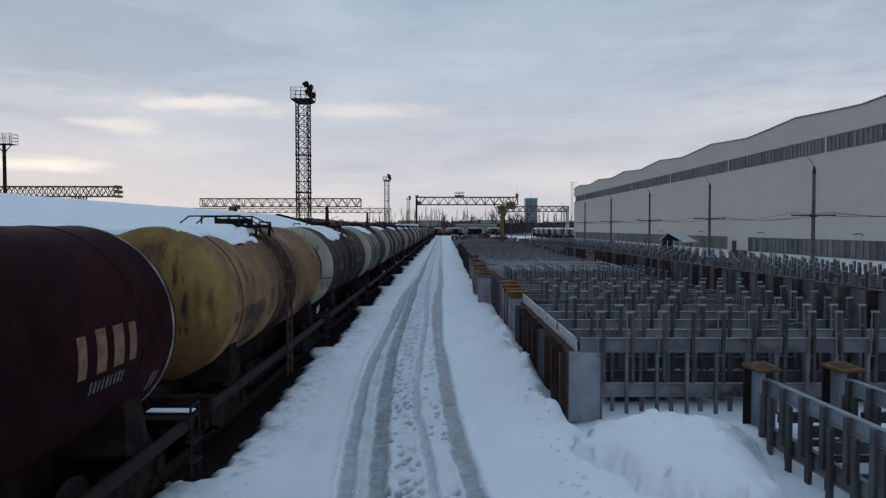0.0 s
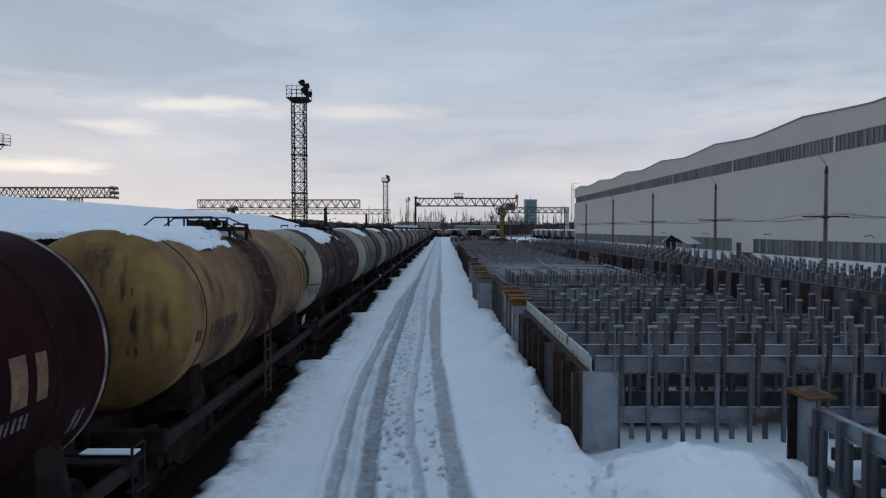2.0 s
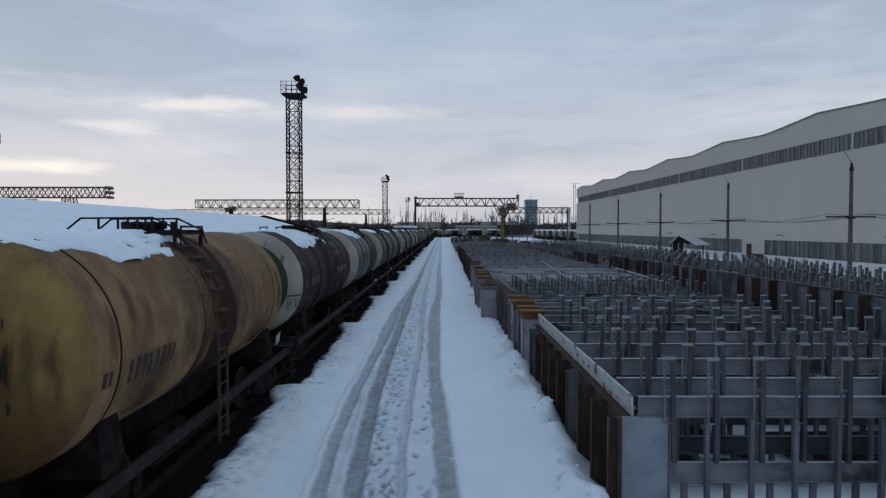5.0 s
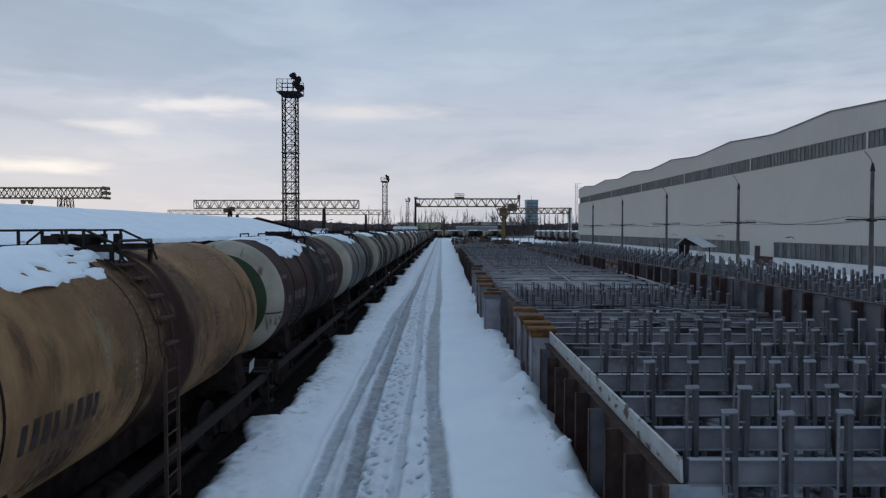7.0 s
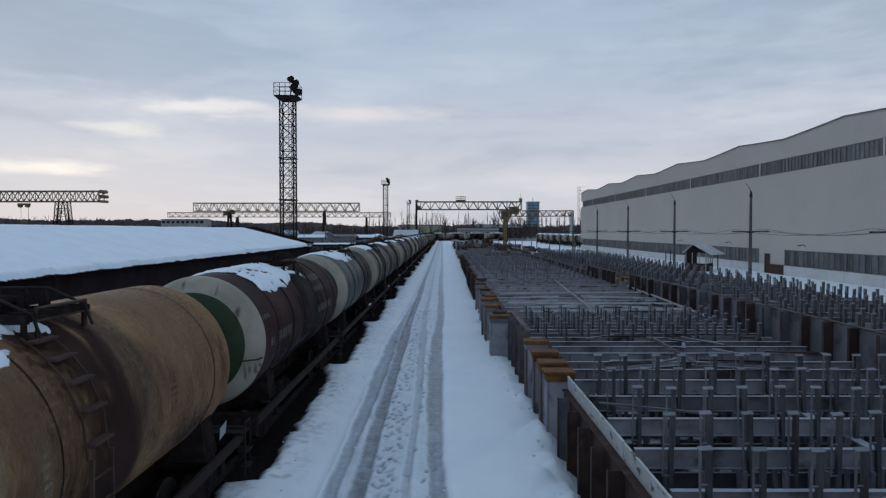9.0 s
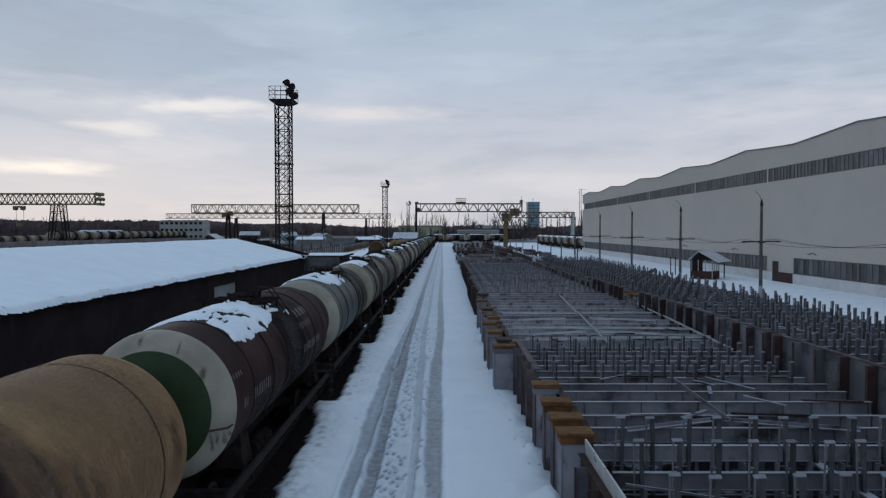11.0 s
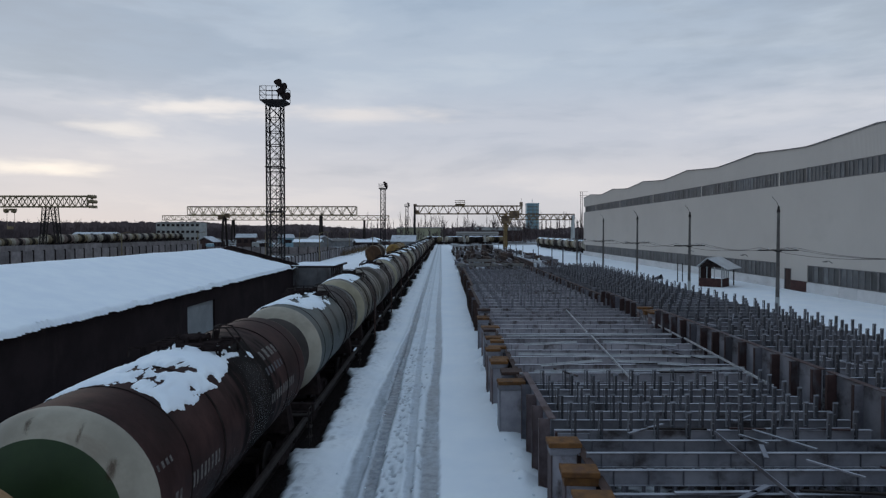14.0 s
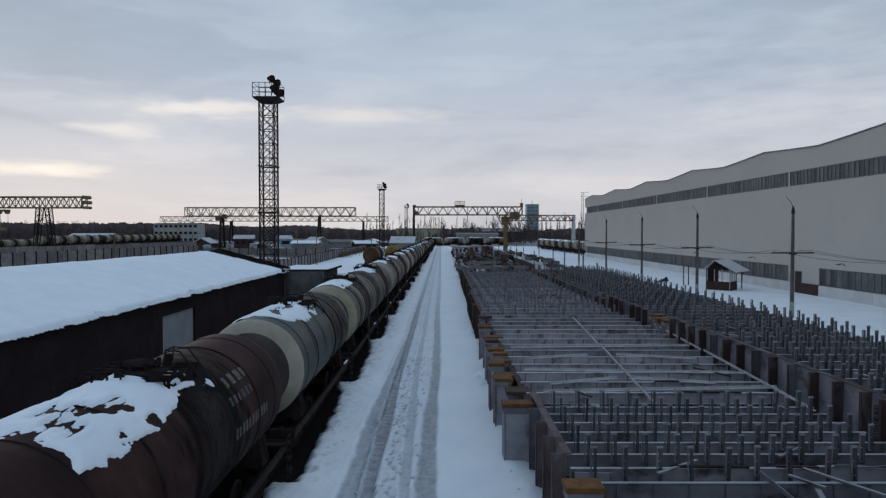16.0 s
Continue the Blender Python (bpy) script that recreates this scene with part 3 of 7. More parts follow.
# ---- railway track ----
def track():
    sh = Shape()
    for side in (-0.78, 0.78):
        sh.box(side - 0.036, side + 0.036, -30, 330, 0.12, 0.17)
        sh.box(side - 0.01, side + 0.01, -30, 330, 0.04, 0.12)
        sh.box(side - 0.07, side + 0.07, -30, 330, 0.02, 0.04)
    t = thing("railway_track", "dark railway track with near-black sleepers under the wagons", "railway track", at=(TRACK_X, 0, 0.03), kind="structure")
    part("rails", sh, IRON, t)
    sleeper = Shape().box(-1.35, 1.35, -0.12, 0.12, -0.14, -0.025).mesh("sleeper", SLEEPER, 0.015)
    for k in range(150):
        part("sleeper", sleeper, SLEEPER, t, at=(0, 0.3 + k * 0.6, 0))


track()


# ---- tank wagons ----
R, HALF, AXIS = 1.5, 4.625, 2.8
HEAD = 0.72


def tank_paint(name, c1, c2, spill, spill_y=(0.1, 0.9), spill_amount=1.0, streaks=(0.05, 0.04, 0.035), streak_at=(0.56, 0.72), gloss=0.05, rough=0.62, run=(0.9, 4.0, 0.7)):
    """Weathered tank paint: long drips down the shell and a spill below the hatch."""
    m = material(name, c1, c2, 0.7, rough, 0.0, 0.12, 18, streaks, streak_at, (0.9, 1.3, 0.4), spec=0.035)
    n, l = m.node_tree.nodes, m.node_tree.links
    b = n["Principled BSDF"]
    old = b.inputs["Base Color"].links[0].from_socket
    tc = n.new("ShaderNodeTexCoord")
    sep = n.new("ShaderNodeSeparateXYZ")
    l.new(tc.outputs["Object"], sep.inputs[0])
    mp = n.new("ShaderNodeMapping")
    mp.inputs["Scale"].default_value = (0.6, 2.0, 0.5)
    l.new(tc.outputs["Object"], mp.inputs[0])
    nz = n.new("ShaderNodeTexNoise")
    nz.inputs["Scale"].default_value, nz.inputs["Detail"].default_value = 1.6, 6.0
    l.new(mp.outputs[0], nz.inputs["Vector"])
    d = n.new("ShaderNodeMath")
    d.operation = "SUBTRACT"
    l.new(sep.outputs["Y"], d.inputs[0])
    d.inputs[1].default_value = spill_y[0]
    a = n.new("ShaderNodeMath")
    a.operation = "ABSOLUTE"
    l.new(d.outputs[0], a.inputs[0])
    q = n.new("ShaderNodeMath")
    q.operation = "DIVIDE"
    l.new(a.outputs[0], q.inputs[0])
    q.inputs[1].default_value = spill_y[1]
    s = n.new("ShaderNodeMath")
    s.operation = "MULTIPLY_ADD"
    l.new(nz.outputs["Fac"], s.inputs[0])
    s.inputs[1].default_value = 2.3
    l.new(q.outputs[0], s.inputs[2])
    r = ramp_of(n, [(0.68, (spill_amount,) * 3), (0.98, (0, 0, 0))], s.outputs[0], l)
    s2 = n.new("ShaderNodeMath")
    s2.operation = "MULTIPLY"
    s2.inputs[1].default_value = 0.46
    l.new(s.outputs[0], s2.inputs[0])
    l.new(s2.outputs[0], r.inputs["Fac"])
    mx = n.new("ShaderNodeMix")
    mx.data_type = "RGBA"
    l.new(r.outputs[0], mx.inputs[0])
    l.new(old, mx.inputs[6])
    mx.inputs[7].default_value = (*spill, 1)
    l.new(mx.outputs[2], b.inputs["Base Color"])
    # fine runs down the shell and broad fading of the paint
    last = mx.outputs[2]
    for scale, detail, low, high, stretch in ((1.5, 8.0, 0.90, 1.08, run), (1.3, 9.0, 0.78, 1.18, (1.0, 1.0, 0.8))):
        fm = n.new("ShaderNodeMapping")
        fm.inputs["Scale"].default_value = stretch
        l.new(tc.outputs["Object"], fm.inputs[0])
        fz = n.new("ShaderNodeTexNoise")
        fz.inputs["Scale"].default_value, fz.inputs["Detail"].default_value, fz.inputs["Roughness"].default_value = scale, detail, 0.65
        l.new(fm.outputs[0], fz.inputs["Vector"])
        fr = ramp_of(n, [(0.33, (low,) * 3), (0.67, (high, high * 0.99, high * 0.97))], fz.outputs["Fac"], l)
        fx = n.new("ShaderNodeMix")
        fx.data_type, fx.blend_type = "RGBA", "MULTIPLY"
        fx.inputs[0].default_value = 1.0
        l.new(last, fx.inputs[6])
        l.new(fr.outputs[0], fx.inputs[7])
        last = fx.outputs[2]
    l.new(last, b.inputs["Base Color"])
    dull = n.new("ShaderNodeMapRange")  # soot takes the sheen away
    dull.inputs["To Min"].default_value, dull.inputs["To Max"].default_value = gloss, gloss * 0.3
    l.new(r.outputs[0], dull.inputs["Value"])
    l.new(dull.outputs[0], b.inputs["Specular IOR Level"])
    return m


T_BROWN = tank_paint("tank_brown_black", (0.01437, 0.00575, 0.00713), (0.02875, 0.01069, 0.01288), (0.0095, 0.0072, 0.009), streaks=(0.0105, 0.0105, 0.0135), streak_at=(0.58, 0.8), gloss=0.02, rough=0.65)
T_YELLOW = tank_paint("tank_ochre", (0.16, 0.098, 0.038), (0.256, 0.174, 0.067), (0.085, 0.05, 0.032), (0.3, 0.01), 1.0, (0.135, 0.075, 0.038), (0.46, 0.68), run=(3.5, 0.5, 0.45))
T_TAN = tank_paint("tank_tan", (0.212, 0.13, 0.069), (0.294, 0.19, 0.101), (0.04, 0.0235, 0.021), (-0.12, 1.3), 1.0, (0.172, 0.1, 0.055), (0.47, 0.66))
T_MAROON = tank_paint("tank_maroon", (0.026, 0.0142, 0.0138), (0.054, 0.0293, 0.0275), (0.0105, 0.0085, 0.0088), (0.3, 2.1), 1.0, (0.019, 0.0135, 0.0135), gloss=0.03, rough=0.55)
T_GREEN = tank_paint("tank_green_black", (0.036, 0.048, 0.047), (0.07, 0.086, 0.082), (0.02, 0.017, 0.018), (2.6, 2.3), 1.0, (0.03, 0.026, 0.026), gloss=0.16, rough=0.5)
T_CREAM = tank_paint("tank_cream", (0.23, 0.2012, 0.138), (0.345, 0.3047, 0.2242), (0.016, 0.013, 0.012), (0.3, 2.3), 1.0, (0.075, 0.055, 0.04), (0.5, 0.7))
T_FAR = tank_paint("tank_grimy_cream", (0.125, 0.105, 0.066), (0.20, 0.172, 0.115), (0.02, 0.016, 0.014), (0.3, 2.3), 1.0, (0.06, 0.046, 0.034), (0.5, 0.7))
T_GREY = tank_paint("tank_grey", (0.121, 0.1188, 0.1155), (0.209, 0.198, 0.187), (0.014, 0.012, 0.012), (0.3, 2.3), 1.0, (0.05, 0.042, 0.036), (0.5, 0.7))
T_PINK = tank_paint("tank_faded_pink", (0.14, 0.11, 0.098), (0.21, 0.17, 0.155), (0.016, 0.013, 0.013), (0.3, 2.3), 1.0, (0.06, 0.046, 0.04), (0.5, 0.7))
T_DARK = tank_paint("tank_soot", (0.014, 0.012, 0.012), (0.036, 0.032, 0.03), (0.01, 0.009, 0.009), (0.2, 1.2), 1.0)
HEAD_WHITE = material("head_dirty_white", (0.2322, 0.216, 0.175), (0.351, 0.3294, 0.27), 1.0, 0.55, 0, 0.1, 15, (0.22, 0.19, 0.15), (0.58, 0.75), (0.8, 2, 0.5))
HEAD_GREEN = material("head_green", (0.010, 0.027, 0.0075), (0.019, 0.043, 0.0125), 1.0, 0.5, 0, 0.1, 15, (0.03, 0.035, 0.025), (0.6, 0.8), (1, 2, 0.5))
HEAD_OLIVE = material("head_dark_brown_grey", (0.038, 0.033, 0.031), (0.066, 0.057, 0.052), 1.0, 0.6, 0, 0.1, 15, (0.028, 0.023, 0.022), (0.5, 0.7), (1, 2, 0.5))
HEAD_CREAM = material("head_olive_cream", (0.225, 0.206, 0.145), (0.335, 0.308, 0.225), 1.0, 0.6, 0, 0.1, 15, (0.13, 0.11, 0.07), (0.52, 0.72), (0.8, 2, 0.5))
T_SLATE = tank_paint("tank_olive_grey", (0.088, 0.086, 0.068), (0.155, 0.148, 0.118), (0.02, 0.017, 0.016), (0.9, 1.6), 1.0, (0.05, 0.045, 0.036), (0.48, 0.7), gloss=0.16, rough=0.5)
T_UMBER = tank_paint("tank_umber_grey", (0.05, 0.044, 0.039), (0.09, 0.08, 0.07), (0.017, 0.014, 0.014), (0.6, 1.8), 1.0, (0.032, 0.026, 0.024), (0.48, 0.7), gloss=0.16, rough=0.5)
MARK_WHITE = material("faded_white_marking", (0.05, 0.045, 0.042), (0.27, 0.255, 0.235), 9.0, 0.7)
MARK_THIN = material("worn_white_marking", (0.035, 0.03, 0.03), (0.17, 0.155, 0.145), 14.0, 0.7)
MARK_FADED = material("faded_blue_marking", (0.035, 0.036, 0.042), (0.10, 0.105, 0.125), 9.0, 0.7)
MARK_CREAM = material("cream_marking", (0.11, 0.062, 0.038), (0.22, 0.13, 0.08), 7.0, 0.7, 0.0, 0.2, 30, (0.05, 0.032, 0.026), (0.58, 0.7), (3.0, 5.0, 3.0))
MARK_DARK = material("dark_marking", (0.018, 0.012, 0.009), (0.045, 0.03, 0.022), 8.0, 0.7)
RIM_PALE = material("pale_rim", (0.07, 0.06, 0.058), (0.30, 0.275, 0.25), 2.5, 0.6)


def head_profile(a0, a1, steps, sign):
    return [(max(R * math.cos(a), 0.002), sign * (HALF + HEAD * math.sin(a))) for a in (a0 + (a1 - a0) * i / steps for i in range(steps + 1))]


SPLIT = math.acos(0.775)
M_SHELL = Shape().lathe([(R, -HALF), (R, -2.3), (R, 0), (R, 2.3), (R, HALF)], 64, AXIS).mesh("shell", T_BROWN)
M_HEAD_A = Shape().lathe(list(reversed(head_profile(0, math.pi / 2, 10, -1))), 64, AXIS).mesh("head", T_BROWN)
M_HEAD_B = Shape().lathe(head_profile(0, math.pi / 2, 10, 1), 64, AXIS).mesh("head", T_BROWN)
M_RING = Shape().lathe(list(reversed(head_profile(0, SPLIT, 6, -1))), 64, AXIS).mesh("head_ring", HEAD_WHITE)
M_DISC = Shape().lathe(list(reversed(head_profile(SPLIT, math.pi / 2, 6, -1))), 64, AXIS).mesh("head_disc", HEAD_GREEN)


def ring_band(w, t):
    return Shape().lathe([(R, -w / 2), (R + t, -w / 2), (R + t, w / 2), (R, w / 2)], 64, AXIS)


def long_shell(near, far):
    return Shape().lathe([(R, -HALF - near), (R, -2.3), (R, 0), (R, 2.3), (R, HALF + far)], 64, AXIS).mesh("shell", T_BROWN)


M_SEAM = ring_band(0.03, 0.01).mesh("weld_seam", DARK_STEEL)
M_STRAP = ring_band(0.055, 0.018).mesh("tie_strap", DARK_STEEL)
M_HOOP = ring_band(0.17, 0.03).mesh("hoop", DARK_STEEL)
M_RIM = ring_band(0.05, 0.012).mesh("rim", RIM_PALE)


def hatch_shape():
    s = Shape()
    s.tube((0, 0, AXIS + R - 0.08), (0, 0, AXIS + R + 0.16), 0.29, seg=20)
    s.tube((0, 0, AXIS + R + 0.16), (0, 0, AXIS + R + 0.21), 0.34, 0.27, seg=20)
    for k in range(8):
        a = k * math.pi / 4
        s.box(0.36 * math.cos(a) - 0.03, 0.36 * math.cos(a) + 0.03, 0.36 * math.sin(a) - 0.03, 0.36 * math.sin(a) + 0.03, AXIS + R + 0.08, AXIS + R + 0.22)
    s.tube((0.0, -0.75, AXIS + R - 0.05), (0.0, -0.75, AXIS + R + 0.20), 0.09, seg=12)
    s.tube((0.28, 0.62, AXIS + R - 0.08), (0.28, 0.62, AXIS + R + 0.22), 0.07, seg=12)
    return s


def platform_shape():
    s = Shape()
    top = AXIS + R
    for x0, x1 in ((-0.85, -0.42), (0.42, 0.85)):
        for k in range(5):
            y = -0.6 + k * 0.3
            s.box(x0, x1, y - 0.05, y + 0.05, top + 0.03, top + 0.06)
        s.box(x0, x0 + 0.04, -0.68, 0.68, top - 0.02, top + 0.05)
        s.box(x1 - 0.04, x1, -0.68, 0.68, top - 0.02, top + 0.05)
    for y in (-0.62, 0.62):
        s.box(-0.85, 0.85, y - 0.03, y + 0.03, top - 0.04, top + 0.03)
        for x in (-0.8, 0.8):
            s.bar((x, y, AXIS + 1.2), (x, y, top + 0.02), 0.05)
    return s


def rail_shape():
    s = Shape()
    top = AXIS + R
    s.path([(-1.3, 0, top - 0.3), (-1.16, 0, top + 0.08), (-0.92, 0, top + 0.27), (0.38, 0, top + 0.28), (0.85, 0, top + 0.06), (0.95, 0, top - 0.2)], 0.02)
    for x in (-0.6, -0.25, 0.1, 0.36):
        s.bar((x, 0, top + 0.0), (x, 0, top + 0.29), 0.035, 0.03)
    return s


def guard_shape():
    top = AXIS + R
    s = Shape().path([(0.85, -0.47, top - 0.26), (0.85, -0.47, top + 0.12), (0.85, 0.56, top + 0.12), (0.85, 0.56, top - 0.26)], 0.025)
    return s.path([(0.85, -0.47, top - 0.02), (0.85, 0.56, top - 0.02)], 0.014)


def low_rail_shape():
    top = AXIS + R
    s = Shape().path([(-0.95, 0, top - 0.38), (-0.72, 0, top + 0.1), (-0.62, 0, top + 0.26), (0.2, 0, top + 0.26)], 0.02)
    for x in (-0.62, -0.2, 0.2):
        s.bar((x, 0, top - 0.02), (x, 0, top + 0.27), 0.04, 0.03)
    return s


def low_guard_shape():
    top = AXIS + R
    s = Shape()
    for y in (0.35, 0.75):
        s.path([(0.3, y, top + 0.05), (0.34, y, top + 0.34), (0.62, y, top + 0.32), (1.18, y, top - 0.42)], 0.02)
    return s.path([(0.34, 0.35, top + 0.34), (0.34, 0.75, top + 0.34)], 0.02)


def ladder_shape():
    s = Shape()
    for y in (-0.72, -0.28):
        s.bar((R + 0.1, y, 0.55), (R + 0.1, y, 2.75), 0.05, 0.03)
        pts = [((R + 0.06) * math.sin(a), y, AXIS + (R + 0.06) * math.cos(a)) for a in (radians(d) for d in (92, 75, 58, 44, 32))]
        s.path(pts, 0.014)
    for k in range(7):
        s.tube((R + 0.1, -0.72, 0.65 + k * 0.31), (R + 0.1, -0.28, 0.65 + k * 0.31), 0.016, seg=6)
    for d in (86, 72, 59, 47, 36):
        a = radians(d)
        x, z = (R + 0.07) * math.sin(a), AXIS + (R + 0.07) * math.cos(a)
        s.box(x - 0.05, x + 0.07, -0.72, -0.28, z - 0.016, z + 0.016)
    return s


def bolster_shape():
    return Shape().add([(-1.3, -0.32, 1.2), (1.3, -0.32, 1.2), (1.3, 0.32, 1.2), (-1.3, 0.32, 1.2), (-1.2, -0.25, 1.95), (1.2, -0.25, 1.95), (1.2, 0.25, 1.95), (-1.2, 0.25, 1.95)], [(3, 2, 1, 0), (0, 1, 5, 4), (1, 2, 6, 5), (2, 3, 7, 6), (3, 0, 4, 7)])


def bogie_frame_shape():
    s = Shape()
    for x in (-1.02, 1.02):
        s.add([(x + dx, y, z) for dx in (-0.09, 0.09) for y, z in ((-1.25, 0.72), (-1.25, 0.52), (-0.75, 0.5), (-0.35, 0.28), (0.35, 0.28), (0.75, 0.5), (1.25, 0.52), (1.25, 0.72), (0.6, 0.84), (0.3, 0.98), (-0.3, 0.98), (-0.6, 0.84))],
              [tuple(range(12))[::-1], tuple(range(12, 24))] + [(i, (i + 1) % 12, 12 + (i + 1) % 12, 12 + i) for i in range(12)])
        for y in (-0.93, 0.93):
            s.tube((x - 0.02, y, 0.63), (x + math.copysign(0.16, x), y, 0.63), 0.13, seg=12)
        for y in (-0.14, 0.0, 0.14):
            s.tube((x, y, 0.36), (x, y, 0.78), 0.06, seg=8)
    s.box(-1.1, 1.1, -0.22, 0.22, 0.72, 0.95)
    return s


def wheel_shape():
    prof = [(0.06, -0.07), (0.40, -0.05), (0.42, -0.07), (0.505, -0.07), (0.505, -0.04), (0.475, -0.03), (0.47, 0.07), (0.42, 0.07), (0.40, 0.03), (0.06, 0.06)]
    s = Shape().lathe([(r, y) for r, y in prof], 26)
    s.tube((0, 0, 0), (0, 0.72, 0), 0.08, seg=8)
    s.v = [(y, x, z) for x, y, z in s.v]
    s.f = [f[::-1] for f in s.f]
    return s


M_HATCH = hatch_shape().mesh("hatch", DARK_STEEL)
M_PLATFORM = platform_shape().mesh("walkway", DARK_STEEL)
M_RAIL = rail_shape().mesh("handrail", IRON)
M_RAIL_LOW = low_rail_shape().mesh("handrail", IRON)
M_GUARD_LOW = low_guard_shape().mesh("guard_rail", IRON)
M_GUARD = guard_shape().mesh("guard_rail", IRON)
M_LADDER = ladder_shape().mesh("ladder", RUST)
M_SILL = Shape().box(-0.28, 0.28, -5.7, 5.7, 0.72, 1.32).mesh("centre_sill", DARK_STEEL, 0.02)
M_SIDE = Shape().box(-0.05, 0.05, -5.55, 5.55, 1.0, 1.19).mesh("side_sill", DARK_STEEL, 0.02)
M_BEAM = Shape().box(-1.4, 1.4, -0.09, 0.09, 0.9, 1.27).mesh("cross_beam", DARK_STEEL, 0.015)
M_BOLSTER = bolster_shape().mesh("bolster", DARK_STEEL)
M_AIR = Shape().tube((0, -0.7, 0), (0, 0.7, 0), 0.2, seg=14).mesh("air_tank", DARK_STEEL)
M_BRAKE = Shape().bar((0, -2.2, 0), (0, 2.2, 0), 0.07).bar((0, -1.4, 0), (0, -1.4, 0.4), 0.06).bar((0, 1.4, 0), (0, 1.4, 0.4), 0.06).mesh("brake_rod", DARK_STEEL)
M_BOGIE = bogie_frame_shape().mesh("bogie", DARK_STEEL)
M_WHEEL = wheel_shape().mesh("wheel", IRON)
M_COUPLER = Shape().box(-0.12, 0.12, 5.6, 6.01, 0.98, 1.2).box(-0.2, 0.2, 5.82, 6.01, 0.93, 1.28).mesh("coupler", DARK_STEEL, 0.02)
M_COUPLER_B = Shape().box(-0.12, 0.12, -6.01, -5.6, 0.98, 1.2).box(-0.2, 0.2, -6.01, -5.82, 0.93, 1.28).mesh("coupler", DARK_STEEL, 0.02)
s_end = Shape().box(0.45, 1.5, 5.15, 5.6, 1.2, 1.24)
for yy in (5.2, 5.55):
    s_end.path([(1.5, yy, 0.3), (1.5, yy, 1.42)], 0.02)
s_end.path([(1.5, 5.2, 1.42), (1.5, 5.55, 1.42)], 0.02)
s_end.box(1.4, 1.56, 5.2, 5.55, 0.5, 0.53).box(1.4, 1.56, 5.2, 5.55, 0.82, 0.85)
M_END = s_end.mesh("end_step", IRON)


def shell_patch(y0, y1, d0, d1, lift=0.006, thick=0.004):
    """A thin painted patch on the tank's side; angles in degrees from the top."""
    k = max(1, round(abs(d1 - d0) / 6))
    s = Shape()
    for j in range(k):
        a, b = radians(d0 + (d1 - d0) * j / k), radians(d0 + (d1 - d0) * (j + 1) / k)
        p = [((R + lift) * math.sin(t), y, AXIS + (R + lift) * math.cos(t)) for t, y in ((a, y0), (b, y0), (b, y1), (a, y1))]
        s.add(p, [(0, 1, 2, 3)])
    return s


def marking_bar(width, top, bottom):
    return shell_patch(0, width, top, bottom).mesh("marking", MARK_WHITE)


def markings(w, y0, chars, width, gap, top, bottom, mat, label=""):
    """A line of plain bars in place of lettering."""
    sizes = [marking_bar(width * f, top + (bottom - top) * a, bottom) for f, a in ((1.0, 0.0), (0.8, 0.06), (1.1, 0.02))]
    for i in range(chars):
        part("marking", sizes[(i * 5 + chars) % 3], mat, w, label, at=(0, y0 + i * (width + gap), 0))


def stain_material(name, c1, c2, strength=1.0):
    """A thin run or smear over paint: it thins out towards its rim and breaks up."""
    m = material(name, c1, c2, 5.0, 0.7, 0.0, 0.1, 20)
    n, l = m.node_tree.nodes, m.node_tree.links
    fade, tc, mp, nz = n.new("ShaderNodeAttribute"), n.new("ShaderNodeTexCoord"), n.new("ShaderNodeMapping"), n.new("ShaderNodeTexNoise")
    fade.attribute_name = "fade"
    mp.inputs["Scale"].default_value = (14.0, 14.0, 3.2)
    nz.inputs["Scale"].default_value, nz.inputs["Detail"].default_value, nz.inputs["Roughness"].default_value = 1.0, 9.0, 0.75
    l.new(tc.outputs["Object"], mp.inputs[0])
    l.new(mp.outputs[0], nz.inputs["Vector"])
    a = n.new("ShaderNodeMath")
    a.operation = "MULTIPLY_ADD"
    l.new(nz.outputs["Fac"], a.inputs[0])
    a.inputs[1].default_value = 2.6
    a.inputs[2].default_value = -1.55
    d = n.new("ShaderNodeMath")
    d.operation = "ADD"
    l.new(a.outputs[0], d.inputs[0])
    l.new(fade.outputs["Fac"], d.inputs[1])
    r = ramp_of(n, [(0.0, (0, 0, 0)), (1.0, (strength,) * 3)], d.outputs[0], l)
    l.new(r.outputs[0], n["Principled BSDF"].inputs["Alpha"])
    return m


OIL = stain_material("dark_oil_run", (0.026, 0.015, 0.01), (0.055, 0.032, 0.02), 0.95)
RUN = stain_material("brown_run", (0.085, 0.048, 0.025), (0.12, 0.072, 0.038), 0.65)
OLIVE = stain_material("olive_smear", (0.105, 0.08, 0.034), (0.15, 0.115, 0.048), 0.5)
BLACK_SMEAR = stain_material("black_smear", (0.007, 0.0052, 0.0054), (0.015, 0.0105, 0.0105), 0.8)
FADED = stain_material("faded_reddish_paint", (0.19, 0.109, 0.057), (0.25, 0.154, 0.084), 0.75)
GRIME = stain_material("reddish_grime", (0.055, 0.03, 0.024), (0.105, 0.062, 0.046), 0.75)
PALE_RUN = stain_material("pale_run", (0.24, 0.195, 0.12), (0.34, 0.285, 0.19), 0.6)
RUST_RUN = stain_material("rusty_run", (0.06, 0.036, 0.024), (0.10, 0.06, 0.04), 0.6)
SCORCH = stain_material("sooty_smear", (0.03, 0.02, 0.017), (0.055, 0.036, 0.028), 0.6)


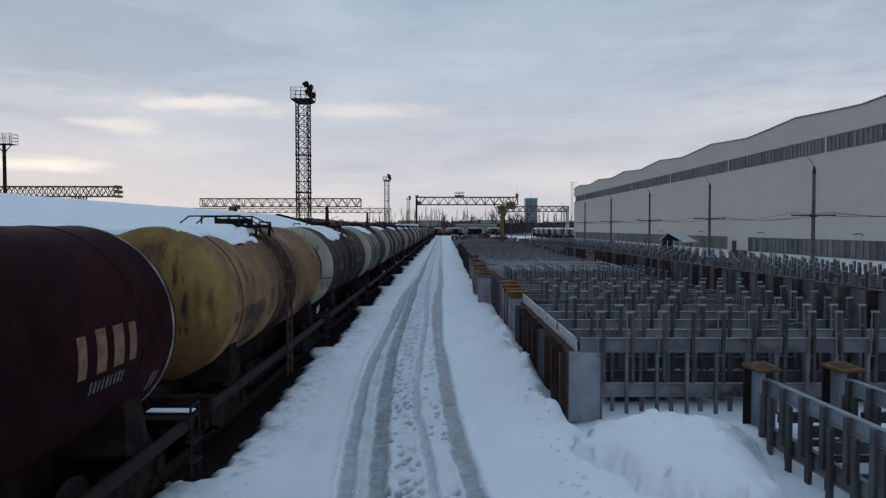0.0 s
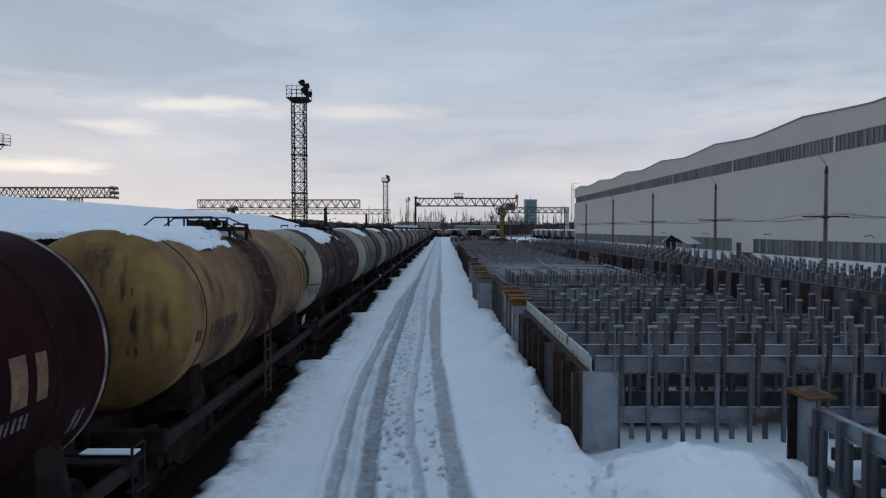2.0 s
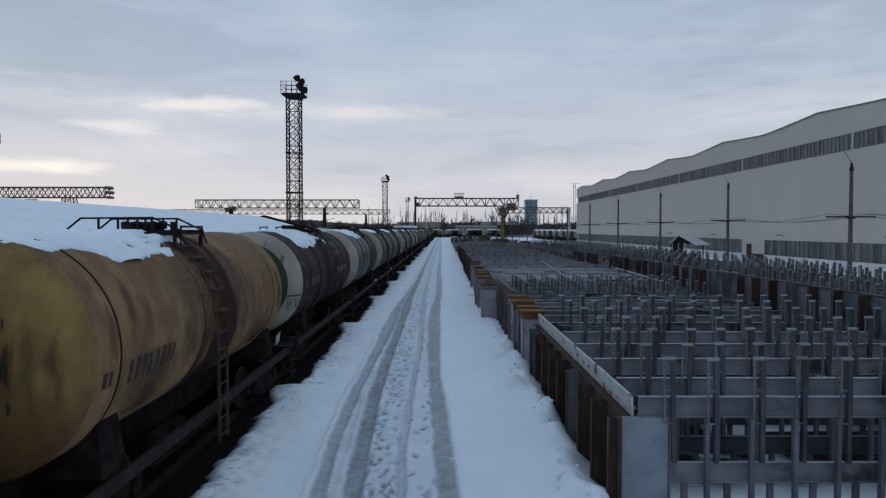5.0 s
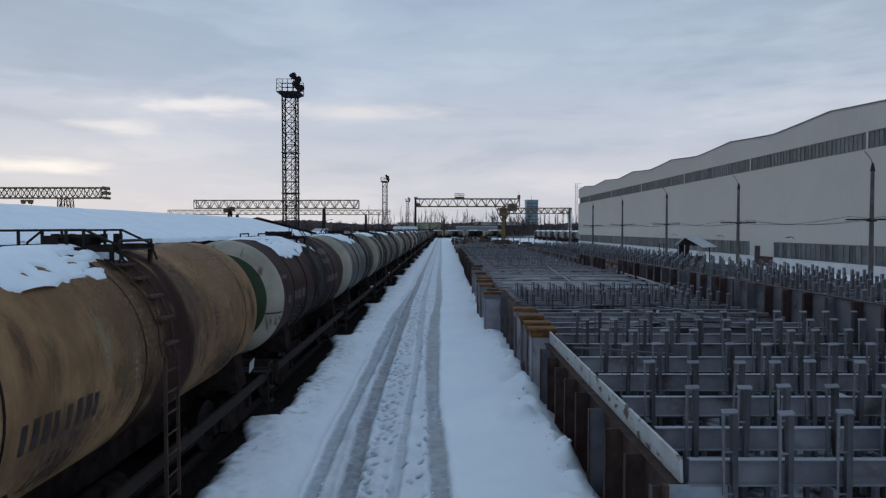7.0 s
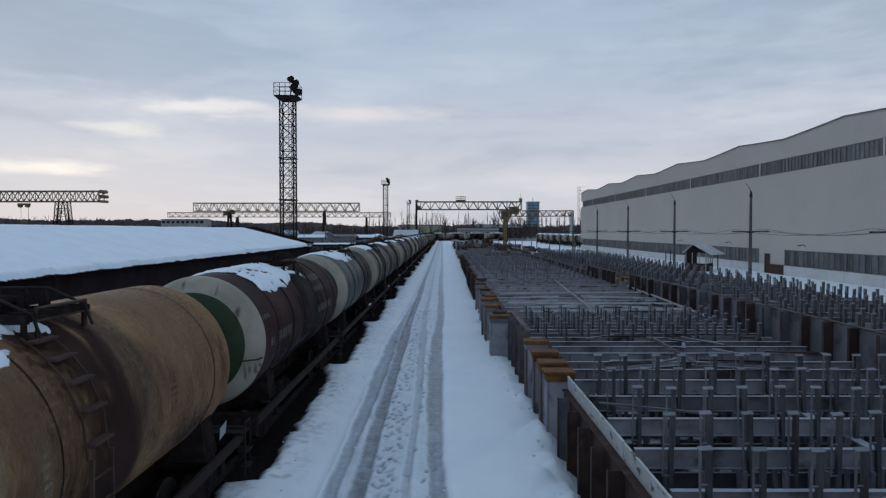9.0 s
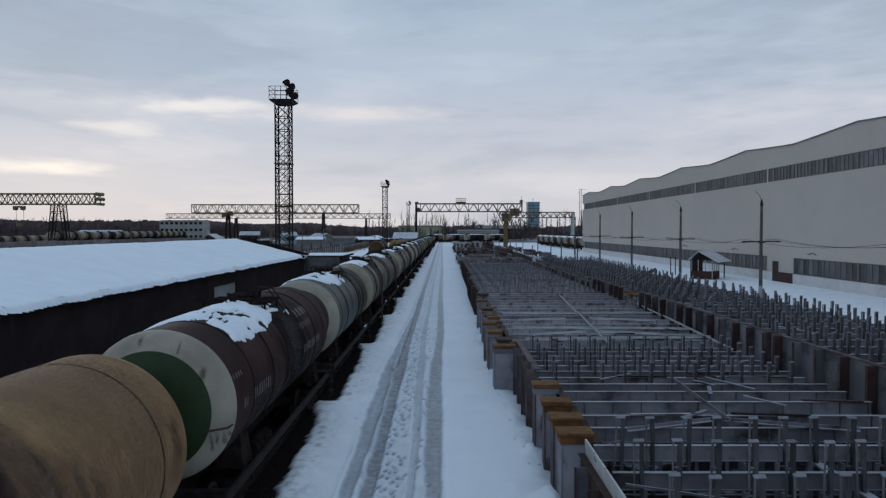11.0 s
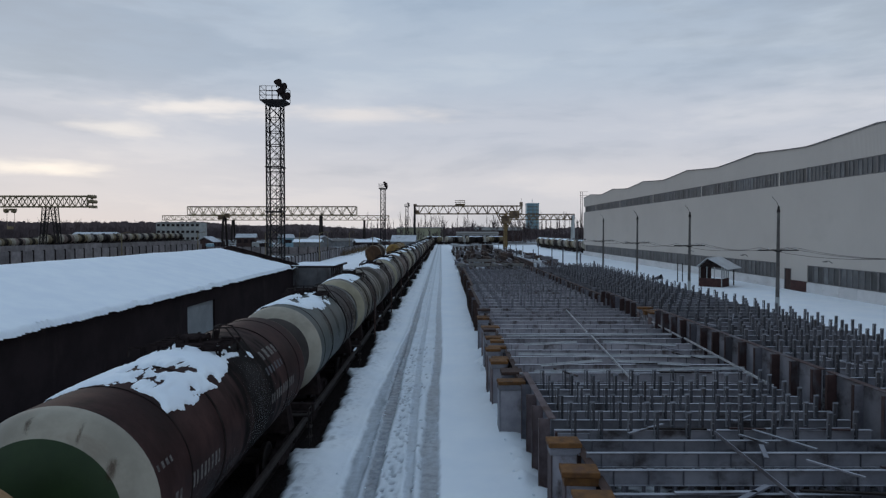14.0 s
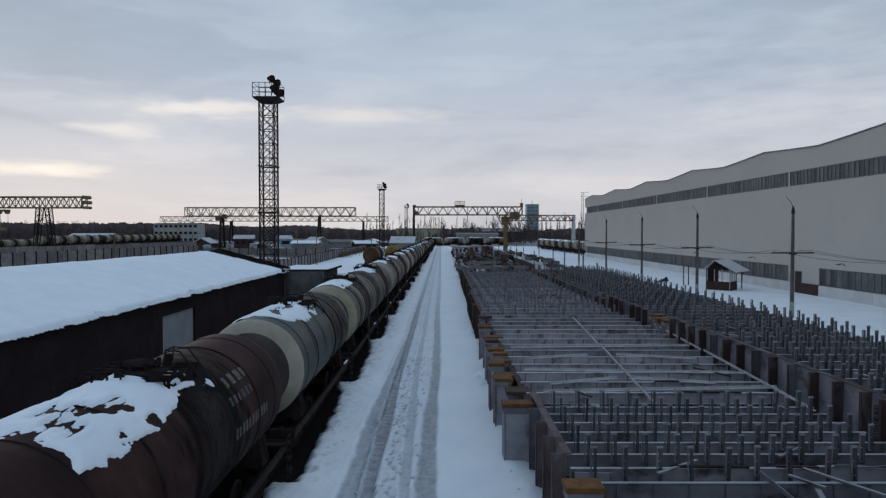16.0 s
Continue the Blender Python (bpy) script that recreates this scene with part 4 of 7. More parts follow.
def smear(name, place, nu, nv, mat, parent, label):
    """A thin sheet on the tank; place(u, v) gives its points, and it fades towards its rim."""
    v = [place(i / nu, j / nv) for i in range(nu + 1) for j in range(nv + 1)]
    f = [(i * (nv + 1) + j, (i + 1) * (nv + 1) + j, (i + 1) * (nv + 1) + j + 1, i * (nv + 1) + j + 1) for i in range(nu) for j in range(nv)]
    me = Shape().add(v, f, True).mesh(name, mat)
    fade = [math.sin(math.pi * i / nu) * abs(math.sin(math.pi * j / nv)) ** 0.7 for i in range(nu + 1) for j in range(nv + 1)]
    me.attributes.new("fade", "FLOAT", "POINT").data.foreach_set("value", fade)
    ob = part(name, me, mat, parent, label)
    ob.visible_shadow = False
    return ob


def head_stain(w, x0, x1, z0, z1, mat, near=0.0, slant=0.0, label="dark oily run"):
    def place(u, t):
        z = z1 + (z0 - z1) * t
        x = x0 + (x1 - x0) * u + slant * (z1 - z) + 0.02 * noise.noise(Vector((z * 5, x0 * 9, 0)))
        return (x, -(HALF + near + 0.006 + HEAD * math.sqrt(max(0, 1 - (x * x + (z - AXIS) ** 2) / R ** 2))), z)
    return smear("stain", place, 8, 12, mat, w, label)


def shell_stain(w, y0, y1, d0, d1, mat, label="dark oily run", lean=0.0):
    def place(u, t):
        a = radians(d0 + (d1 - d0) * t)
        y = y0 + (y1 - y0) * u + lean * t + 0.05 * noise.noise(Vector((a * 3, y0, 2)))
        return ((R + 0.008) * math.sin(a), y, AXIS + (R + 0.008) * math.cos(a))
    return smear("stain", place, max(8, int((y1 - y0) / 0.12)), max(14, int(abs(d1 - d0) / 4)), mat, w, label)


def snow_on_tank(y0, y1, d0, d1, seed, thick=0.07, thin=None):
    """A ragged snow crust on the crown of a tank; degrees from the top, positive to the road."""
    cell = 0.035 if seed < 5 else 0.07
    ny, na = max(8, int((y1 - y0) / cell)), 96 if seed < 5 else 46
    s = Shape()
    top = {}
    v, f = [], []
    keep = np.zeros((ny + 1, na + 1))
    for i in range(ny + 1):
        for j in range(na + 1):
            u, w = i / ny, j / na
            y, a = y0 + (y1 - y0) * u, radians(d0 + (d1 - d0) * w)
            edge = min(u, 1 - u) * (y1 - y0) * 0.8
            side = min(w, 1 - w) * abs(d1 - d0) * 0.026 * 0.9
            nz = noise.fractal(Vector((y * 0.9 + seed * 7.1, a * 1.9, seed)), 1.0, 2.0, 5)
            hole = noise.fractal(Vector((y * 1.5 + seed * 3.7, a * 3.2, seed + 9)), 1.0, 2.0, 4)
            gone = 0.0
            if thin:  # a worn patch with streaks of snow left in it
                gone = math.exp(-((y - thin[0]) / thin[2]) ** 4 - ((math.degrees(a) - thin[1]) / thin[3]) ** 4) * (0.36 + 0.8 * noise.fractal(Vector((y * 1.7, a * 13.0, seed + 3)), 1.0, 2.0, 5))
            keep[i, j] = -gone + min(min(edge, side) + 0.42 * nz - 0.16, 0.26 + 0.62 * hole)
    idx = {}
    for i in range(ny + 1):
        for j in range(na + 1):
            h = max(0.0, min(1.0, keep[i, j] * 3.2))
            y, a = y0 + (y1 - y0) * i / ny, radians(d0 + (d1 - d0) * j / na)
            r = R + 0.004 + thick * h ** 0.5 if keep[i, j] > 0 else R - 0.02
            idx[i, j] = len(v)
            v.append((r * math.sin(a), y, AXIS + r * math.cos(a)))
    for i in range(ny):
        for j in range(na):
            c = [(i, j), (i, j + 1), (i + 1, j + 1), (i + 1, j)]
            if any(keep[p] > 0 for p in c):
                f.append(tuple(idx[p] for p in c))
    s.add(v, f, True)
    return s


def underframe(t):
    part("centre_sill", M_SILL, DARK_STEEL, t)
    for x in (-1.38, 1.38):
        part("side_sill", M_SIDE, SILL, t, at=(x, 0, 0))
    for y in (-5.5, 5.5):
        part("cross_beam", M_BEAM, DARK_STEEL, t, at=(0, y, 0))
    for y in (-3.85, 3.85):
        part("bolster", M_BOLSTER, DARK_STEEL, t, at=(0, y, 0))


def tank_wagon(y, paint, label, head=None, disc=None, seams=(-4.0, 3.95), straps=(), rim=None, ladder=True, near=0.0, far=0.0, old_rails=False, hoops=(), rails=True):
    t = thing("tank_wagon", label, "tank wagon", "tank wagons on the near track", (TRACK_X, y, 0.02))
    part("shell", long_shell(near, far) if near or far else M_SHELL, paint, t)
    if disc:
        part("head_ring", M_RING, head, t, at=(0, -near, 0))
        part("head_disc", M_DISC, disc, t, at=(0, -near, 0))
    else:
        part("head", M_HEAD_A, head or paint, t)
    part("head", M_HEAD_B, paint, t, at=(0, far, 0))
    for k in seams:
        part("weld_seam", M_SEAM, DARK_STEEL, t, at=(0, k, 0))
    for k in straps:
        part("tie_strap", M_STRAP, DARK_STEEL, t, at=(0, k, 0))
    for k in hoops:
        part("hoop", M_HOOP, DARK_STEEL, t, at=(0, k, 0))
    if rim is not None:
        part("rim", M_RIM, RIM_PALE, t, "pale painted rim", at=(0, rim, 0))
    part("hatch", M_HATCH, DARK_STEEL, t)
    part("walkway", M_PLATFORM, DARK_STEEL, t)
    for k in (-0.55, 0.55) if rails else ():
        part("handrail", M_RAIL if old_rails else M_RAIL_LOW, IRON, t, at=(0, k, 0))
    part("guard_rail", M_GUARD if old_rails else M_GUARD_LOW, RUST if old_rails else IRON, t)
    if ladder:
        part("ladder", M_LADDER, RUST, t)
    underframe(t)
    part("air_tank", M_AIR, DARK_STEEL, t, at=(0.75, -1.2, 0.8))
    part("air_tank", M_AIR, DARK_STEEL, t, at=(-0.7, 1.1, 0.8))
    part("brake_rod", M_BRAKE, DARK_STEEL, t, at=(0.95, 0.2, 0.6))
    part("coupler", M_COUPLER, DARK_STEEL, t)
    part("coupler", M_COUPLER_B, DARK_STEEL, t)
    part("end_step", M_END, IRON, t)
    for by in (-3.9, 3.9):
        b = part("bogie", M_BOGIE, DARK_STEEL, t, at=(0, by, 0))
        for wy in (-0.93, 0.93):
            part("wheel", M_WHEEL, IRON, b, at=(-0.78, wy, 0.63))
            part("wheel", M_WHEEL, IRON, b, at=pose(0.78, wy, 0.63, 0, 0, 180))
    return t


FIRST, PITCH = 4.795, 12.02


def wagon_y(k):
    return FIRST + PITCH * k


w0 = tank_wagon(wagon_y(0), T_BROWN, "sooty dark brown tank wagon with pale bars for its lettering", rim=4.58, seams=(3.6, -2.3), old_rails=True)
markings(w0, 2.02, 4, 0.23, 0.17, 79, 99, MARK_CREAM, "faded cream block lettering as bars")
markings(w0, 2.32, 9, 0.05, 0.045, 102, 108, MARK_THIN, "small pale lettering as bars")
markings(w0, 4.1, 2, 0.08, 0.06, 112, 124, MARK_THIN)
w1 = tank_wagon(wagon_y(1), T_TAN, "dirty ochre tank wagon with drip stains and snow", T_YELLOW, seams=(-4.05, -1.1, 3.5), far=-0.36, old_rails=True)
markings(w1, -3.78, 4, 0.12, 0.065, 95, 108, MARK_DARK)
markings(w1, -2.98, 4, 0.12, 0.065, 95, 107, MARK_DARK)
markings(w1, -4.46, 2, 0.1, 0.05, 97, 105, MARK_DARK)
markings(w1, -3.1, 2, 0.08, 0.06, 114, 121, MARK_DARK)
for x0, x1, z0, z1, mat, slant in ((0.73, 0.92, 2.52, 3.18, OIL, -0.04), (0.22, 0.38, 3.1, 4.02, RUN, 0.05), (0.50, 0.66, 3.1, 3.98, RUN, 0.09), (0.57, 0.66, 3.15, 3.5, OIL, 0.05), (0.12, 0.5, 3.6, 4.12, RUN, 0.0), (0.73, 0.80, 3.22, 3.42, OIL, 0.0), (0.66, 0.74, 2.28, 2.5, OIL, 0.0), (0.77, 0.85, 2.26, 2.52, OIL, 0.0), (-0.2, 0.5, 3.5, 4.2, RUN, 0.0), (0.9, 1.1, 2.2, 3.5, OLIVE, 0.0), (0.2, 0.7, 2.1, 3.2, OLIVE, 0.0), (1.1, 1.3, 2.3, 3.3, RUN, 0.05)):
    head_stain(w1, x0, x1, z0, z1, mat, 0.0, slant)
for y0, y1, d0, d1, mat, words in ((1.42, 1.66, 56, 88, SCORCH, "sooty scuff"), (1.6, 2.0, 60, 108, SCORCH, "sooty scuff"), (0.82, 1.12, 30, 122, PALE_RUN, "pale run"), (1.15, 1.4, 70, 118, RUN, "brown run"), (-2.3, -1.9, 52, 100, PALE_RUN, "pale run"), (-1.55, -1.2, 60, 122, PALE_RUN, "pale run"), (-1.95, -1.5, 70, 124, OLIVE, "olive smear"), (-3.4, -2.9, 60, 92, OLIVE, "olive smear"), (-3.75, -3.4, 48, 84, RUN, "brown run"), (-1.3, -0.5, 30, 118, RUN, "brown run"), (3.75, 4.2, 60, 105, RUN, "brown run"), (-4.4, -4.0, 62, 96, RUN, "brown run"), (-3.6, -2.2, 118, 138, SCORCH, "sooty scuff"), (2.0, 3.6, 112, 138, SCORCH, "sooty scuff"), (1.0, 4.2, -80, 100, FADED, "faded reddish paint"), (2.2, 4.24, -60, 125, FADED, "faded reddish paint"), (0.6, 3.2, 40, 135, FADED, "faded reddish paint"), (-2.7, 0.2, 16, 120, FADED, "faded reddish paint"), (-2.2, -0.6, 24, 128, GRIME, "reddish grime"), (0.2, 1.5, 10, 130, GRIME, "reddish grime"), (-3.9, -1.8, 88, 140, GRIME, "reddish grime"), (1.4, 4.1, 100, 140, GRIME, "reddish grime")):
    shell_stain(w1, y0, y1, d0, d1, mat, words)
part("rag", Shape().add([(1.42, 3.95, 1.47), (1.46, 4.17, 1.55), (1.5, 4.11, 1.8), (1.44, 3.93, 1.7)], [(0, 1, 2, 3)]), PALE_WALL, w1, "small white rag caught under the tank")
w2 = tank_wagon(wagon_y(2), T_MAROON, "dark maroon tank wagon with a green and white head", HEAD_WHITE, HEAD_GREEN, straps=(-2.4, 2.6), ladder=False, near=0.56, rails=False)
markings(w2, -4.7, 2, 0.1, 0.08, 89, 97, MARK_THIN)
markings(w2, -4.0, 8, 0.09, 0.085, 87, 97, MARK_THIN)
markings(w2, -5.1, 4, 0.08, 0.07, 67, 71, MARK_THIN)
markings(w2, 1.3, 4, 0.2, 0.17, 44, 54, MARK_THIN)
markings(w2, 1.05, 6, 0.13, 0.13, 61, 68, MARK_FADED)
markings(w2, 0.95, 11, 0.13, 0.09, 85, 94, MARK_THIN)
for x0, x1, z0, z1 in ((1.08, 1.18, 1.9, 2.45), (1.18, 1.26, 2.05, 2.45), (1.26, 1.37, 1.95, 2.45), (1.36, 1.43, 2.1, 2.43), (0.48, 0.56, 3.85, 4.15), (-0.3, -0.16, 4.0, 4.24), (0.9, 1.1, 3.3, 3.7)):
    head_stain(w2, x0, x1, z0, z1, RUST_RUN, 0.56, 0.0, "rusty run on the white ring")
part("step_plate", Shape().box(-0.15, 0.62, -0.5, 0.1, 4.36, 4.39).box(0.1, 0.62, -0.62, -0.5, 4.34, 4.37).box(-0.1, -0.06, -0.45, -0.41, 4.2, 4.36).box(0.5, 0.54, -0.45, -0.41, 4.15, 4.36), DARK_STEEL, w2, "sooty plate before the hatch")
part("grab_bar", Shape().path([(0.12, -0.95, 4.26), (0.12, -0.95, 4.46), (0.42, -0.95, 4.47), (0.72, -0.72, 4.44), (0.76, -0.6, 4.1)], 0.022), DARK_STEEL, w2)
for x, y in ((-0.22, -1.0), (-0.72, -1.25)):
    part("lifting_eye", Shape().path([(x - 0.13, y, 4.27), (x - 0.13, y, 4.44), (x + 0.13, y, 4.45), (x + 0.13, y, 4.27)], 0.03), DARK_STEEL, w2)
part("grab_bar", Shape().path([(1.05, -5.63, 2.46), (1.08, -5.73, 2.46), (1.42, -5.5, 2.46), (1.44, -5.16, 2.46)], 0.02), RUST, w2)
# spill round the hatch, and near-black patches along the lower shell
for y0, y1, d0, d1 in ((-4.9, -0.8, 92, 142), (-1.4, 1.6, 36, 142), (-0.6, 0.9, 8, 120), (1.8, 4.5, 100, 142)):
    shell_stain(w2, y0, y1, d0, d1, BLACK_SMEAR, "black smear on the shell")
w3 = tank_wagon(wagon_y(3), T_GREEN, "dark green tank wagon with a cream ring on its head", HEAD_WHITE, HEAD_OLIVE, straps=(-2.4, 2.6), hoops=(1.0,), ladder=False)
PAINTS = [(T_CREAM, "stained cream tank wagon"), (T_GREY, "dirty grey tank wagon"), (T_PINK, "faded pinkish tank wagon"), (T_DARK, "sooty black tank wagon"), (T_GREEN, "dark green tank wagon")]
ORDER = [0, 1, 3, 2, 0, 1, 2, 4, 1, 0, 2, 3, 1, 0, 2, 1, 0, 4, 2, 1, 0, 1]
w4 = tank_wagon(wagon_y(4), T_SLATE, "olive grey tank wagon with a cream ring and snow on top", HEAD_CREAM, HEAD_OLIVE, straps=(-2.4, 2.6), hoops=(-3.1, -0.95, 0.95))
w5 = tank_wagon(wagon_y(5), T_UMBER, "sooty umber tank wagon with a pale rim and patches of snow", straps=(-2.4, 2.6), hoops=(-0.95, 0.95), rim=-4.2)
w6 = tank_wagon(wagon_y(6), T_SLATE, "olive grey tank wagon with dark spills and patches of snow", HEAD_CREAM, straps=(-2.4, 2.6), hoops=(-0.95, 0.95), rim=-3.9)
for w, runs in ((w3, ((0.9, 2.1, 10, 125, SCORCH), (2.2, 4.6, 0, 120, SCORCH), (3.0, 3.9, 78, 116, PALE_RUN), (-3.0, -2.2, 40, 100, RUST_RUN), (-1.4, -0.6, 30, 110, SCORCH))),
                (w4, ((-3.9, -3.3, 10, 100, OLIVE), (-2.9, -2.4, 20, 110, OLIVE), (-3.6, -2.6, 70, 118, PALE_RUN), (-0.6, 1.2, 20, 120, SCORCH), (1.6, 2.6, 60, 110, PALE_RUN), (3.0, 4.3, 10, 110, SCORCH))),
                (w5, ((-3.6, -2.8, 40, 110, PALE_RUN), (-0.7, 1.1, 10, 120, SCORCH), (2.6, 3.4, 50, 110, PALE_RUN))),
                (w6, ((-2.6, -1.9, 30, 110, OLIVE), (-0.8, 1.2, 10, 120, SCORCH), (2.2, 3.0, 50, 115, RUST_RUN)))):
    for y0, y1, d0, d1, mat in runs:
        shell_stain(w, y0, y1, d0, d1, mat, "weathered run")
for k, o in enumerate(ORDER):
    if k < 3:
        continue
    paint, words = PAINTS[o]
    tank_wagon(wagon_y(4 + k), paint, words + " with patches of snow on top", HEAD_WHITE if o in (0, 1) else None, straps=(-2.4, 2.6), hoops=(-0.95, 0.95))
for k, (a, b, d0, d1, sd) in {1: (-4.75, 0.25, -60, 43, 1.3), 2: (-4.1, 0.85, -62, 51, 2.7), 3: (-4.0, 0.7, -55, 46, 4.2), 4: (-3.9, 0.3, -55, 30, 5.5), 5: (-3.9, 0.4, -55, 34, 6.1), 6: (-3.5, 3.4, -50, 30, 7.7), 7: (-3.9, 0.3, -50, 32, 8.2), 8: (-3.5, 0.3, -50, 34, 9.9), 9: (-3.5, 3.1, -50, 30, 10.4), 10: (-4.2, 0.3, -56, 40, 11.7), 11: (-3.9, 0.2, -56, 36, 12.8), 12: (-4.1, 3.2, -56, 30, 14.0), 13: (-4.0, 0.3, -56, 40, 15.1), 14: (-3.8, 0.2, -56, 34, 16.2), 15: (-4.0, 3.3, -56, 40, 17.3), 16: (-4.0, 0.3, -56, 36, 18.5), 17: (-4.0, 0.2, -56, 40, 19.6), 18: (-4.0, 3.0, -56, 36, 20.7)}.items():
    single("snow_crust", snow_on_tank(a, b, d0, d1, sd, 0.07, {2: (-2.7, 12, 0.95, 17), 3: (-1.9, 8, 0.9, 14), 1: (-0.9, 22, 0.7, 12)}.get(k)), SNOW, "ragged snow crust lying on a tank wagon", "snow", at=(TRACK_X, wagon_y(k), 0.02))


single("snow_crust", Shape().box(0.7, 1.45, 5.36, 5.58, 1.272, 1.30), SNOW, "snow slab on the end step of a tank wagon", "snow", at=(TRACK_X, wagon_y(0), 0.02), bevel=0.012)


q = random.Random(9)
for k in range(3, 15):
    a, n = q.uniform(3.8, 4.5), q.uniform(0.6, 1.1)
    single("snow_crust", Shape().box(1.33, 1.425, a, min(a + n, 5.5), 1.196, 1.196 + q.uniform(0.025, 0.04)), SNOW, "thin strip of snow on the side sill of a tank wagon", "snow", at=(TRACK_X, wagon_y(k), 0.02), bevel=0.012)


# ---- stacked steelwork ----
def post_mesh(z0, z1, hoop=True, back=0.01, w=0.066, reach=0.12, paint=None):
    """A dark solid upright with a thin pale hoop at its side and a small sloping cap."""
    s, h = Shape(), Shape()
    low, mid = z1 - 0.62 * (z1 - z0), z1 - 0.3 * (z1 - z0)
    s.box(0.0, w, -0.045, 0.045, z0, z1)
    if hoop:
        h.box(-reach, 0.028 - reach, -0.05, -0.022, low, z1)
        for z in (low, mid):
            h.box(0.022 - reach, 0.0, -0.04, -0.02, z, z + 0.022)
        h.add([(-reach - 0.002, -0.056, z1), (w + 0.006, -0.056, z1), (w + 0.006, back, z1), (-reach - 0.002, back, z1), (-reach - 0.002, -0.056, z1 + 0.012), (w + 0.006, -0.056, z1 + 0.02), (w + 0.006, back, z1 + 0.055), (-reach - 0.002, back, z1 + 0.05)], [(3, 2, 1, 0), (4, 5, 6, 7), (0, 1, 5, 4), (1, 2, 6, 5), (2, 3, 7, 6), (3, 0, 4, 7)])
    k = len(s.f)
    s.add(h.v, h.f)
    me = s.mesh("post", paint or POST_GREY)
    me.materials.append(CAP)
    me.polygons.foreach_set("material_index", [0] * k + [1] * (len(s.f) - k))
    return me


RED_GREY = material("rusty_grey_steel", (0.085, 0.062, 0.064), (0.15, 0.118, 0.122), 1.6, 0.8, 0.0, 0.3, 40, (0.06, 0.032, 0.026), (0.5, 0.68), (0.9, 0.9, 0.5), 0.3)
PLATE_BLUE = material("blue_grey_primer", (0.19, 0.222, 0.255), (0.27, 0.305, 0.345), 1.2, 0.7, 0.0, 0.15, 30, (0.14, 0.145, 0.15), (0.55, 0.75), (1.5, 1.5, 0.7))
CAP = material("bright_primer", (0.112, 0.118, 0.134), (0.182, 0.189, 0.209), 2.0, 0.6, 0.0, 0.15, 30, (0.09, 0.075, 0.07), (0.55, 0.72), (2, 2, 2), 0.25, rime_light=0.12)
POST_GREY = material("dark_weathered_primer", (0.046, 0.0475, 0.056), (0.088, 0.09, 0.103), 1.5, 0.75, 0.0, 0.2, 30, (0.045, 0.034, 0.03), (0.55, 0.72), (2, 2, 1), 0.3, rime_light=0.1)
POST_TALL = post_mesh(0.72, 2.34)
POST_LOW = post_mesh(0.0, 1.4, False)
POST_SHORT = post_mesh(1.2, 2.2, True, -0.025, 0.05, 0.085)
POST_FAR = post_mesh(1.2, 2.2, True, -0.025, 0.05, 0.085, GREY_DIM)
POST_HIGH = post_mesh(1.7, 2.78, True, -0.025, 0.055, 0.09)
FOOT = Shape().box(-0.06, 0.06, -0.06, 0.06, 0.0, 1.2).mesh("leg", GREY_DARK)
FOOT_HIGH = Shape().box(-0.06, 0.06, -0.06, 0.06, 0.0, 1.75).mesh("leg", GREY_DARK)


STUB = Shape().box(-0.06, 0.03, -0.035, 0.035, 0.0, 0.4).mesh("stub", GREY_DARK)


def i_beam(x0, x1, z0, z1, flange, axis="x"):
    """One rolled I section, lying along x or y."""
    f, w, t = flange / 2, 0.009, 0.016
    prof = [(-f, z0), (f, z0), (f, z0 + t), (w, z0 + t), (w, z1 - t), (f, z1 - t), (f, z1), (-f, z1), (-f, z1 - t), (-w, z1 - t), (-w, z0 + t), (-f, z0 + t)]
    v = [(x, y, z) if axis == "x" else (y, x, z) for x in (x0, x1) for y, z in prof]
    return Shape().add(v, [tuple(range(12)), tuple(range(23, 11, -1))] + [(i, 12 + i, 12 + (i + 1) % 12, (i + 1) % 12) for i in range(12)])


